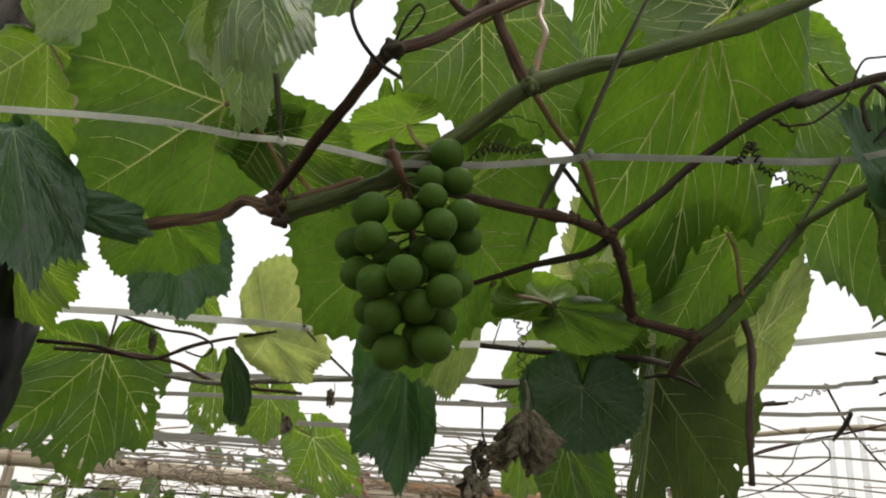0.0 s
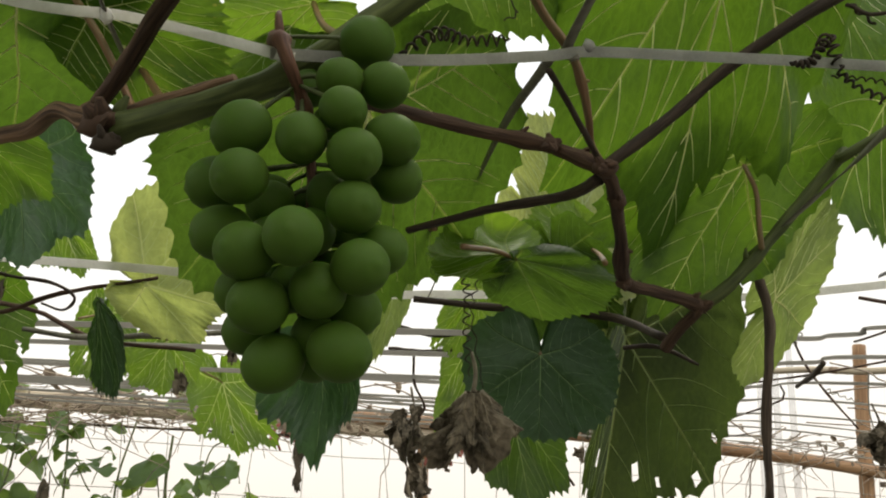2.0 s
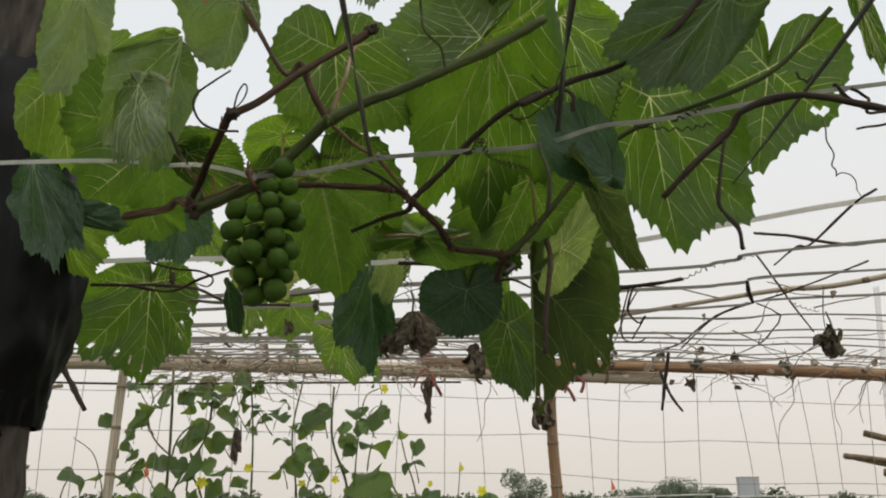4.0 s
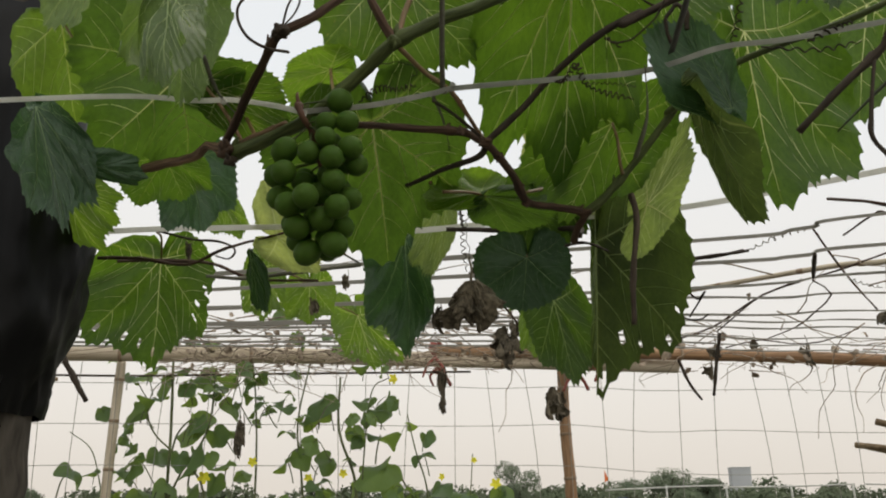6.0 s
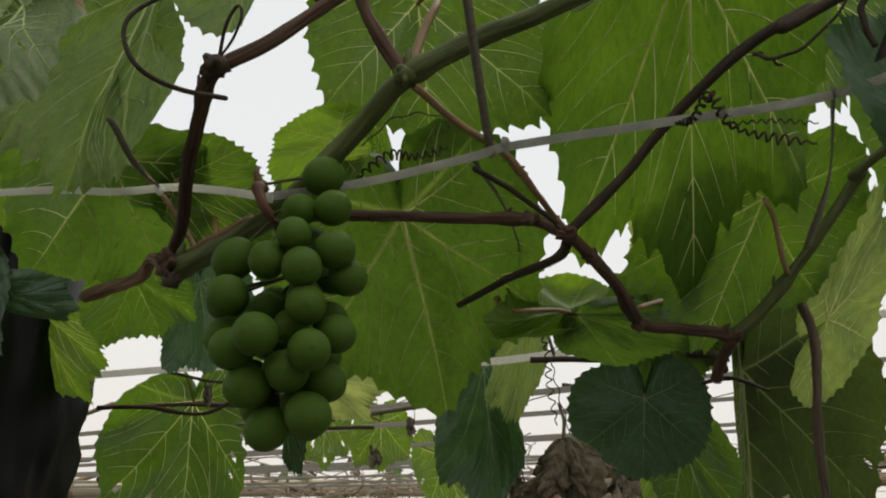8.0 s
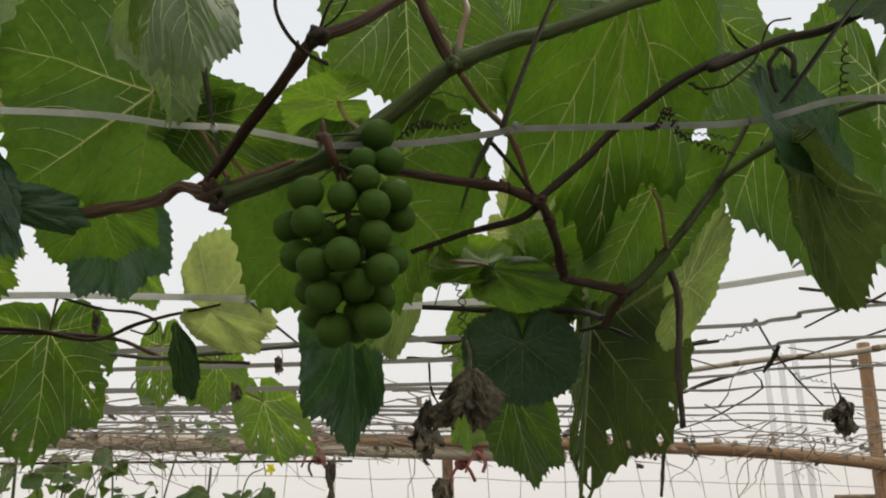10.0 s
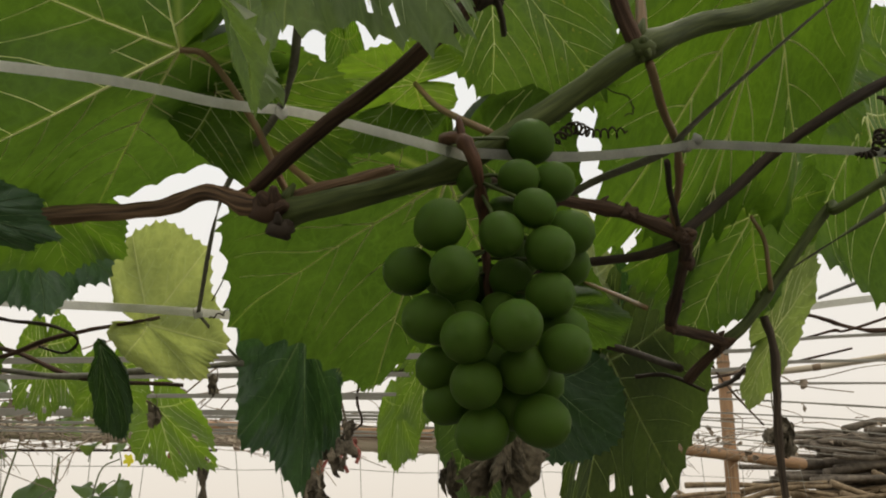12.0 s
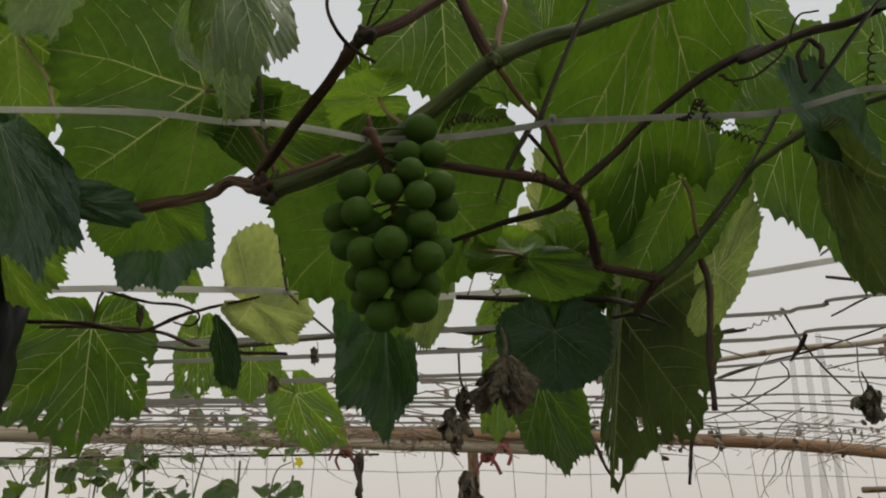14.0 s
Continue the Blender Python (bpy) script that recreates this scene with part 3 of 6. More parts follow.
def sheet_round(name, label, axis, radius, mat, folds, seed, flare=0.0, around=48, parent=None, girth=None):
    """Plastic film gathered round a line of points, in folds that run along it."""
    rng = random.Random(seed)
    line = spline(axis, 12)
    bm = bmesh.new()
    rings = []
    for i, p in enumerate(line):
        s = i / (len(line) - 1)
        ring = []
        wide = float(np.interp(p.z, *girth)) if girth else 1.0
        for j in range(around):
            a = 2 * math.pi * j / around
            f = math.sin(folds * a + 2.2 * noise.noise(Vector((math.cos(a), math.sin(a), s * 2 + seed))) * 2)
            r = radius * wide * (1 + flare * s + 0.10 * f * (0.4 + 0.6 * s) + 0.22 * noise.noise(Vector((math.cos(a) * 1.3, math.sin(a) * 1.3, s * 6 + seed))) + 0.07 * noise.noise(Vector((math.cos(a) * 5, math.sin(a) * 5, s * 24 + seed))))
            ring.append(bm.verts.new(p + Vector((math.cos(a) * r, math.sin(a) * r, 0.03 * radius * noise.noise(Vector((a * 3, s, seed)))))))
        rings.append(ring)
    for a, b in zip(rings, rings[1:]):
        for j in range(around):
            bm.faces.new((a[j], a[(j + 1) % around], b[(j + 1) % around], b[j]))
    if parent:
        return part(name, bm, mat, parent, label)
    return tagged(part(name, bm, mat), label, "plastic sheet")


sheet_round("plastic_bag", "black plastic bag tied round the foot of a bamboo post", [(0.20, 3.53, 1.50), (0.22, 3.52, 1.38), (0.23, 3.5, 1.2), (0.23, 3.5, 0.9)], 0.07, BLACK_BAG, 5, 3, 0.5)

# the net: upright and level strands, knotted
NET = grainy("pale_net_string", (0.17, 0.165, 0.135), (0.36, 0.35, 0.30), 300, 0.6, 0.3)
net = thing("string_net", "wide-meshed pale grey string net hanging from the beam", "net", (0, 3.4, 2.0))
rng = random.Random(21)
for i in range(34):
    x = -2.2 + i * 0.148 + rng.uniform(-0.02, 0.02)
    bm = bmesh.new()
    slack = rng.uniform(-0.03, 0.05)
    tube(bm, spline([(x, at_beam(x) + 0.03, 2.06), (x + slack, at_beam(x) + 0.03, 1.7), (x + slack * 1.3, at_beam(x) + 0.03, 1.3), (x + slack, at_beam(x) + 0.03, 0.6)], 3), (0.0014, 0.0014), 5)
    part("strand", bm, NET, net)
for k in range(8):
    bm = bmesh.new()
    pts = []
    for i in range(18):
        x = -2.2 + i * 0.3
        pts.append((x, at_beam(x) + 0.028, 1.955 - 0.150 * k + 0.012 * noise.noise(Vector((x * 3, k, 0))) - 0.015 * (x > 0.2) * (k % 3)))
    tube(bm, spline(pts, 3), (0.0013, 0.0013), 5)
    part("strand", bm, NET, net)
settle(net)
wire = bmesh.new()
tube(wire, spline([(-2.4, 2.80, 1.988), (-1.88, 3.00, 1.994), (-1.48, 3.15, 2.000), (-0.98, 3.25, 2.009), (-0.2, 3.40, 2.02)], 8), (0.0045, 0.0045), 7, 0.15)
tagged(part("wire", wire, TWIG), "dark wire stretched under the bamboo beam", "wire")
# the low fence behind it
WHITE_LINE = grainy("white_cord", (0.5, 0.5, 0.46), (0.72, 0.71, 0.66), 60, 0.6, 0.3)
fence = thing("cord_fence", "low fence of white cords beyond the net", "fence", (1.6, 4.6, 1.0))
for k, (x0, x1) in enumerate(((0.35, 0.95), (0.95, 1.55), (1.6, 2.3), (2.3, 2.9))):
    for z in (1.58, 1.31):
        bm = bmesh.new()
        tube(bm, spline([(x0, 4.6, z + 0.01 * k), ((x0 + x1) / 2, 4.6, z + 0.012), (x1, 4.6, z + 0.02)], 4), (0.004, 0.004), 5)
        part("cord", bm, WHITE_LINE, fence)
    for x in (x1 - 0.01, x0 + 0.3):
        bm = bmesh.new()
        tube(bm, spline([(x, 4.6, 1.6), (x + 0.01, 4.6, 1.3), (x + 0.03, 4.6, 0.0)], 4), (0.005, 0.005), 5)
        part("upright", bm, WHITE_LINE, fence)
settle(fence)

# ---- straps of the trellis ----


def trellis_strap(a, b, width=0.0085, mat=None, back=2.6, ahead=1.4):
    """A woven plastic strap through two points of the trellis, carried on past both."""
    a, b = Vector(a), Vector(b)
    way = (b - a).normalized()
    way.z *= 0.25
    bm = bmesh.new()
    left = Vector((a.x - back, a.y - 0.35 * way.y * back - 0.10 * max(0, a.y - 1.2), a.z - 0.02))
    ribbon(bm, spline([left, left.lerp(a, 0.5) + Vector((0, 0, -0.006)), a, a.lerp(b, 0.5) + Vector((0, 0, -0.004)), b, b + way * ahead], 8), width, 0.0008, (0, -0.55, -1), 0.4)
    tagged(part("trellis_strap", bm, mat or GREY_STRAP, smooth=False), "grey woven plastic strap stretched across the trellis", "strap", "straps of the trellis")


GREY_STRAP = grainy("grey_strap", (0.20, 0.195, 0.18), (0.36, 0.35, 0.32), 200, 0.5, 0.4, (1, 1, 1), 0.4, 0.0006)
see_through(GREY_STRAP, (0.62, 0.60, 0.55), 0.5)
# Dark specks are the weave; the greyer tone paints shade on the strap.
SPECKLED_STRAP = grainy("speckled_strap_shade", (0.16, 0.16, 0.14), (0.42, 0.42, 0.38), 900, 0.5, 0.4, (1, 1, 1), 0.6, 0.0008)
see_through(SPECKLED_STRAP, (0.66, 0.66, 0.60), 0.55)
# Dark copy of the strap plastic; shade is painted into the tone.
STRAP_SHADE = grainy("strap_shade_tone", (0.05, 0.048, 0.04), (0.10, 0.095, 0.08), 200, 0.55, 0.35, (1, 1, 1), 0.4, 0.0006)
trellis_strap((0.286, 1.013, 1.831), (0.648, 0.963, 1.848))
trellis_strap((0.303, 1.164, 1.841), (0.704, 1.158, 1.860))
trellis_strap((0.297, 1.373, 1.854), (0.771, 1.395, 1.876))
trellis_strap((0.285, 1.457, 1.860), (0.841, 1.642, 1.892))
trellis_strap((0.285, 1.669, 1.873), (0.912, 1.891, 1.908))
trellis_strap((0.318, 1.753, 1.879), (0.961, 2.063, 1.919))
trellis_strap((0.284, 1.826, 1.884), (1.007, 2.225, 1.930))
trellis_strap((0.284, 1.999, 1.895), (1.082, 2.490, 1.947))
trellis_strap((0.284, 2.130, 1.903), (1.136, 2.680, 1.959))
trellis_strap((0.283, 2.247, 1.911), (1.192, 2.878, 1.972))


def strap(name, label, pts, width, mat, face=(0, -1, -0.4), twist=0.0, ties=()):
    bm = bmesh.new()
    ribbon(bm, spline(pts, 10), width, 0.0008, face, twist)
    ob = part(name, bm, mat, smooth=False)
    for at in ties:
        bm = bmesh.new()
        lump(bm, at, width * 0.8, (0.8, 0.6, 1.0), 0.4)
        part("knot", bm, mat, ob)
    return tagged(ob, label, "strap", "straps of the trellis")


strap("trellis_strap", "white woven strap holding up the grape cane", [(-0.42, 0.435, 1.80), (-0.165, 0.442, 1.797), (-0.091, 0.447, 1.791), (-0.063, 0.450, 1.791), (-0.031, 0.447, 1.783), (-0.002, 0.434, 1.769)], 0.0037, STRAP, ties=((-0.069, 0.449, 1.790),))
strap("trellis_strap", "grey woven strap tied to the grape cane", [(-0.010, 0.437, 1.772), (0.039, 0.437, 1.773), (0.083, 0.447, 1.784), (0.100, 0.449, 1.788), (0.160, 0.450, 1.790), (0.229, 0.450, 1.792), (0.283, 0.450, 1.806), (0.330, 0.450, 1.809), (0.446, 0.450, 1.824), (0.520, 0.450, 1.830), (0.75, 0.45, 1.85)], 0.0037, SPECKLED_STRAP, ties=((0.098, 0.449, 1.790),))
strap("trellis_strap", "white woven strap behind the leaves", [(-0.75, 0.80, 1.81), (-0.349, 0.820, 1.819), (-0.243, 0.835, 1.822), (-0.121, 0.840, 1.819), (-0.011, 0.850, 1.812), (0.10, 0.845, 1.815), (0.291, 0.845, 1.822), (0.455, 0.840, 1.843), (0.614, 0.830, 1.862), (0.9, 0.83, 1.88)], 0.0065, STRAP, ties=((-0.121, 0.839, 1.819), (-0.011, 0.849, 1.812)))
strap("trellis_strap", "dark strap stretched above the wrapped post", [(-0.4, 0.155, 1.772), (-0.030, 0.165, 1.777), (0.130, 0.172, 1.776), (0.259, 0.190, 1.778), (0.446, 0.216, 1.779), (0.9, 0.24, 1.79)], 0.0045, STRAP_SHADE)
strap("trellis_strap", "dark strap beside another one", [(-0.3, 0.13, 1.775), (0.177, 0.150, 1.766), (0.269, 0.160, 1.766), (0.9, 0.2, 1.80)], 0.0045, STRAP_SHADE)


def string_tie(label, pts, width=0.0036, mat=None, twist=0.6):
    bm = bmesh.new()
    ribbon(bm, spline(pts, 8), width, 0.0007, (0.2, -1, 0), twist)
    tagged(part("string_tie", bm, mat or STRING), label, "string", "ties of the trellis")


string_tie("grey-green plastic tie between two straps", [(0.136, 0.172, 1.777), (0.112, 0.300, 1.798), (0.092, 0.440, 1.792), (0.093, 0.449, 1.784)])
string_tie("plastic tie running down from a knot", [(0.084, 0.449, 1.784), (0.077, 0.580, 1.809), (0.060, 0.845, 1.812)])
string_tie("plastic tie between the white straps", [(-0.065, 0.400, 1.800), (-0.070, 0.450, 1.792), (-0.099, 0.640, 1.831), (-0.121, 0.840, 1.818)], 0.003)
string_tie("dark plastic tie hanging from the upper strap", [(0.262, 0.190, 1.781), (0.255, 0.320, 1.806), (0.247, 0.440, 1.799)], 0.0045, STRAP_SHADE)
string_tie("flat plastic tie beside a green shoot", [(0.230, 0.447, 1.793), (0.238, 0.530, 1.794), (0.234, 0.600, 1.788)], 0.005)
string_tie("dark twisted tie across the open sky", [(0.425, 0.215, 1.778), (0.435, 0.320, 1.801), (0.442, 0.445, 1.825), (0.436, 0.620, 1.840), (0.415, 0.830, 1.842)], 0.0036, STRAP_SHADE)
string_tie("thin tie under the white strap", [(-0.121, 0.840, 1.818), (-0.105, 0.900, 1.811), (-0.088, 0.980, 1.810)], 0.0025)

# ---- dry canes, sticks and twigs on the trellis ----
STICK = grainy("weathered_stick", (0.022, 0.015, 0.011), (0.135, 0.100, 0.072), 900, 0.8, 0.2, (1, 0.06, 1), 1.0, 0.001, "UV")


def twig(label, pts, r0=0.0022, r1=0.0014, mat=None, per=6, name="dry_twig"):
    bm = bmesh.new()
    tube(bm, spline(pts, per), (r0, r1), 7, 0.35, (0.35, 0.7), 0.3)
    tagged(part(name, bm, mat or TWIG), label, "twig", "dry twigs on the trellis")


bamboo("bamboo_stick", "thin pale bamboo stick lying across the straps", [(0.293, 1.720, 1.912), (0.467, 1.600, 1.911), (0.637, 1.454, 1.904), (0.758, 1.340, 1.890), (1.15, 1.05, 1.92)], (0.0045, 0.0052), BAMBOO, 6)
twig("dark dry twig caught across two straps", [(0.519, 1.050, 1.893), (0.576, 1.060, 1.889), (0.634, 1.080, 1.883), (0.679, 1.060, 1.876), (0.9, 1.06, 1.9)], 0.0020, 0.0026, BARK)
twig("dry vine climbing from strap to strap", [(0.600, 0.780, 1.857), (0.592, 0.840, 1.860), (0.588, 1.020, 1.865), (0.573, 1.040, 1.867), (0.568, 1.160, 1.874)], 0.0016, 0.0014, BARK)
twig("dry vine winding over the bamboo stick", [(0.719, 1.200, 1.886), (0.673, 1.320, 1.886), (0.639, 1.450, 1.894), (0.601, 1.550, 1.900), (0.549, 1.650, 1.895), (0.508, 1.900, 1.877)], 0.0017, 0.0015, BARK)
twig("thin brown stick hanging across the straps", [(0.590, 1.380, 1.952), (0.632, 1.420, 1.904), (0.649, 1.400, 1.860), (0.667, 1.360, 1.806)], 0.0018, 0.0014, BARK)
twig("dark twisted vine winding from strap to strap", [(0.405, 2.479, 1.944), (0.476, 2.266, 1.929), (0.522, 2.043, 1.914), (0.529, 1.815, 1.898), (0.539, 1.561, 1.881), (0.571, 1.408, 1.871)], 0.0022, 0.0016, BARK, 2)
twig("thin dark vine looped over the straps", [(0.711, 2.326, 1.933), (0.725, 2.092, 1.917), (0.700, 1.824, 1.899), (0.667, 1.585, 1.883), (0.589, 1.415, 1.871)], 0.0016, 0.0012, BARK, 2)
twig("dry dark twig lying along a strap", [(0.312, 1.200, 1.857), (0.345, 1.196, 1.856), (0.386, 1.180, 1.855), (0.424, 1.136, 1.852)], 0.0016, 0.0012, BARK, 2)
twig("kinked dry vine crossing the straps", [(0.357, 2.425, 1.940), (0.359, 1.777, 1.896), (0.358, 1.516, 1.878), (0.363, 1.283, 1.862), (0.369, 1.189, 1.856)], 0.0014, 0.0010, BARK, 2)
twig("dark stalk trailing along the straps", [(0.640, 2.558, 1.949), (0.697, 2.365, 1.936), (0.806, 2.490, 1.944), (0.882, 2.448, 1.941), (0.890, 2.160, 1.922)], 0.0017, 0.0012, BARK, 2)
twig("short dark twig between two straps", [(0.523, 1.150, 1.845), (0.534, 1.200, 1.841), (0.559, 1.300, 1.847)], 0.0032, 0.0026)
twig("dry shoot end lying on a strap", [(0.298, 1.100, 1.828), (0.350, 1.100, 1.832), (0.420, 1.080, 1.835)], 0.0036, 0.002)
twig("dry twig hanging from a shoot end", [(0.352, 1.137, 1.839), (0.345, 1.100, 1.824), (0.339, 1.120, 1.799), (0.355, 1.130, 1.782), (0.364, 1.120, 1.790), (0.345, 1.150, 1.761)], 0.0018, 0.0012)
twig("thin curled shoot below the straps", [(0.342, 1.100, 1.832), (0.327, 1.100, 1.778), (0.330, 1.100, 1.752), (0.350, 1.100, 1.747), (0.363, 1.100, 1.754)], 0.0013, 0.001)
twig("upright dark twig behind the straps", [(0.422, 1.370, 1.777), (0.412, 1.370, 1.724), (0.404, 1.370, 1.676)], 0.0030, 0.0024)
twig("thin twig slanting below the bamboo beam", [(0.583, 3.200, 2.017), (0.615, 3.200, 1.930), (0.655, 3.200, 1.869)], 0.006, 0.004)
twig("dark twig sticking out behind the post", [(-0.842, 1.500, 1.847), (-0.790, 1.500, 1.772), (-0.745, 1.500, 1.705)], 0.0055, 0.005)
twig("dry stick under the upper strap", [(0.328, 0.460, 1.745), (0.353, 0.450, 1.769), (0.381, 0.447, 1.794), (0.394, 0.440, 1.809), (0.439, 0.440, 1.818), (0.516, 0.450, 1.802)], 0.0026, 0.003)
twig("hanging dry tendril with a dark end", [(0.378, 0.447, 1.792), (0.370, 0.446, 1.750), (0.369, 0.446, 1.731), (0.381, 0.446, 1.713), (0.383, 0.446, 1.696)], 0.0013, 0.0018)
twig("dry grey stick hanging below the cane end", [(0.231, 0.630, 1.767), (0.234, 0.630, 1.743), (0.228, 0.630, 1.692), (0.226, 0.630, 1.652)], 0.0028, 0.0022, STICK)
twig("thin curved twig under the cane end", [(0.173, 0.700, 1.743), (0.192, 0.690, 1.742), (0.212, 0.680, 1.730)], 0.0014, 0.0010)
twig("dark shoot running behind the round leaf", [(0.047, 0.800, 1.796), (0.113, 0.800, 1.792), (0.185, 0.780, 1.784), (0.186, 0.660, 1.740)], 0.0026, 0.0026)
twig("dry vine along the white strap", [(-0.376, 0.840, 1.793), (-0.322, 0.840, 1.790), (-0.269, 0.850, 1.783), (-0.221, 0.850, 1.801), (-0.150, 0.850, 1.817)], 0.0022, 0.0014, BARK)
twig("curled dry shoot under the white strap", [(-0.302, 0.830, 1.821), (-0.262, 0.840, 1.811), (-0.226, 0.840, 1.806), (-0.207, 0.840, 1.796), (-0.217, 0.850, 1.788), (-0.238, 0.860, 1.795)], 0.0016, 0.0009)
twig("dark dry vine below the white strap", [(-0.286, 0.950, 1.795), (-0.234, 0.950, 1.790), (-0.173, 0.950, 1.795), (-0.087, 0.970, 1.807)], 0.0022, 0.0028, STRING)
twig("thin brown vine stem behind the leaves", [(-0.432, 0.990, 1.832), (-0.364, 0.990, 1.830), (-0.288, 0.970, 1.817), (-0.223, 0.950, 1.789), (-0.137, 0.950, 1.783)], 0.0024, 0.0018, BARK)
twig("dry vine behind the curled leaf", [(0.032, 1.100, 1.852), (0.079, 1.100, 1.844), (0.136, 1.050, 1.839), (0.146, 1.050, 1.815)], 0.003, 0.0022)
twig("knotted dry vine between leaves", [(0.028, 1.200, 1.849), (0.083, 1.200, 1.848), (0.123, 1.150, 1.847), (0.148, 1.100, 1.836)], 0.0028, 0.0022)
twig("dry stem hanging behind the leaves", [(0.060, 1.300, 1.868), (0.065, 1.400, 1.848), (0.084, 1.500, 1.833), (0.079, 1.600, 1.832)], 0.0018, 0.0014, BARK)

# ---- tendrils ----


def coil(bm, pts, radius, turns, wire, start=0.0, end=1.0):
    """A tendril wound like a spring round a line; it runs straight before start and past end."""
    line = spline(pts, 10)
    total = int(turns * 10) + 20
    out = []
    side = Vector((0.13, 0.2, 1.0))
    for i in range(total + 1):
        s = i / total
        x = s * (len(line) - 1)
        k = min(int(x), len(line) - 2)
        p = line[k].lerp(line[k + 1], x - k)
        way = (line[k + 1] - line[k]).normalized()
        u = (side - way * side.dot(way)).normalized()
        w = way.cross(u)
        r = radius * max(0.0, min(1.0, min((s - start) * 9, (end - s) * 9))) * (0.75 + 0.5 * noise.noise(p * 70))
        a = turns * 2 * math.pi * s
        out.append(p + (u * math.cos(a) + w * math.sin(a)) * r)
    tube(bm, out, (wire, wire * 0.7), 5)


def tendril(label, *strands, mat=None):
    bm = bmesh.new()
    for pts, radius, turns, wire in strands:
        coil(bm, pts, radius, turns, wire)
    tagged(part("tendril", bm, mat or TENDRIL), label, "tendril", "dry tendrils")


tendril("dark coiled tendril beside the top grape", ([(0.032, 0.445, 1.780), (0.045, 0.450, 1.792), (0.056, 0.455, 1.793), (0.071, 0.455, 1.795)], 0.0028, 13, 0.0006), ([(0.032, 0.450, 1.799), (0.047, 0.450, 1.811), (0.063, 0.450, 1.811), (0.073, 0.450, 1.804), (0.068, 0.450, 1.799)], 0.0008, 5, 0.0004))
tendril("dark coiled tendril gripping the white strap", ([(0.169, 0.447, 1.787), (0.176, 0.445, 1.787), (0.184, 0.447, 1.798), (0.190, 0.450, 1.785), (0.204, 0.452, 1.778), (0.222, 0.455, 1.774)], 0.0022, 22, 0.0007), ([(0.188, 0.455, 1.788), (0.206, 0.455, 1.787), (0.224, 0.455, 1.783)], 0.0010, 10, 0.0004))
tendril("pair of long spiral tendrils holding a dead leaf", ([(0.069, 0.690, 1.788), (0.077, 0.690, 1.771), (0.077, 0.690, 1.748), (0.080, 0.695, 1.720)], 0.0028, 11, 0.0006), ([(0.072, 0.690, 1.790), (0.083, 0.690, 1.780), (0.080, 0.690, 1.757), (0.088, 0.695, 1.714)], 0.0014, 9, 0.0005))
tendril("smooth tendril looped from the cane knot", ([(-0.001, 0.386, 1.790), (-0.008, 0.365, 1.782), (-0.015, 0.350, 1.782), (-0.020, 0.345, 1.792), (-0.019, 0.345, 1.803), (-0.010, 0.352, 1.816), (-0.002, 0.365, 1.832)], 0.0, 1, 0.0011), ([(-0.005, 0.384, 1.809), (0.000, 0.378, 1.819), (0.006, 0.375, 1.825), (0.009, 0.374, 1.819), (0.004, 0.378, 1.812), (-0.004, 0.383, 1.808)], 0.0, 1, 0.0008))
tendril("dark hooked tendril on the climbing shoot", ([(0.206, 0.470, 1.830), (0.214, 0.465, 1.823), (0.224, 0.460, 1.823), (0.240, 0.455, 1.834), (0.253, 0.450, 1.858), (0.266, 0.450, 1.862)], 0.0006, 4, 0.0009), ([(0.208, 0.470, 1.830), (0.217, 0.470, 1.822)], 0.0012, 2, 0.0008))
tendril("wavy green tendril in front of a young leaf", ([(0.177, 0.152, 1.767), (0.156, 0.260, 1.823), (0.155, 0.320, 1.854), (0.154, 0.330, 1.836), (0.167, 0.340, 1.826), (0.168, 0.350, 1.814)], 0.0018, 2, 0.0012), mat=CANE)
tendril("dark hooked stalk end of the folded leaf", ([(0.260, 0.448, 1.820), (0.260, 0.446, 1.833), (0.253, 0.445, 1.837), (0.246, 0.446, 1.826), (0.249, 0.449, 1.811)], 0.0005, 4, 0.0019))
tendril("small hooked tendril on a dark shoot", ([(0.243, 0.460, 1.846), (0.234, 0.455, 1.849), (0.227, 0.450, 1.856)], 0.0, 1, 0.0010))
tendril("tangle of dark tendrils at the end of the strap", ([(0.477, 0.450, 1.826), (0.489, 0.450, 1.817), (0.486, 0.445, 1.803), (0.503, 0.445, 1.801), (0.498, 0.440, 1.791), (0.474, 0.440, 1.787)], 0.0008, 4, 0.0014), ([(0.465, 0.450, 1.831), (0.484, 0.450, 1.810), (0.517, 0.450, 1.807)], 0.0006, 3, 0.0018), ([(0.437, 0.450, 1.843), (0.445, 0.450, 1.834), (0.450, 0.450, 1.841)], 0.0016, 3, 0.0009))
tendril("pale wavy tendril hanging in the open", ([(0.453, 0.450, 1.802), (0.460, 0.460, 1.775), (0.464, 0.470, 1.762), (0.484, 0.500, 1.773), (0.523, 0.600, 1.788)], 0.0015, 5, 0.0007), mat=STRING)
tendril("spiral tendril stretched between two twigs", ([(0.419, 1.080, 1.836), (0.465, 1.080, 1.855), (0.590, 1.380, 1.952)], 0.0035, 9, 0.0008), mat=STRING)
tendril("spiral tendril above a dead leaf", ([(0.641, 1.400, 1.869), (0.663, 1.380, 1.852), (0.680, 1.360, 1.842)], 0.003, 6, 0.0008), ([(0.692, 1.360, 1.887), (0.686, 1.360, 1.837), (0.686, 1.355, 1.806)], 0.0, 1, 0.0012), mat=STRING)
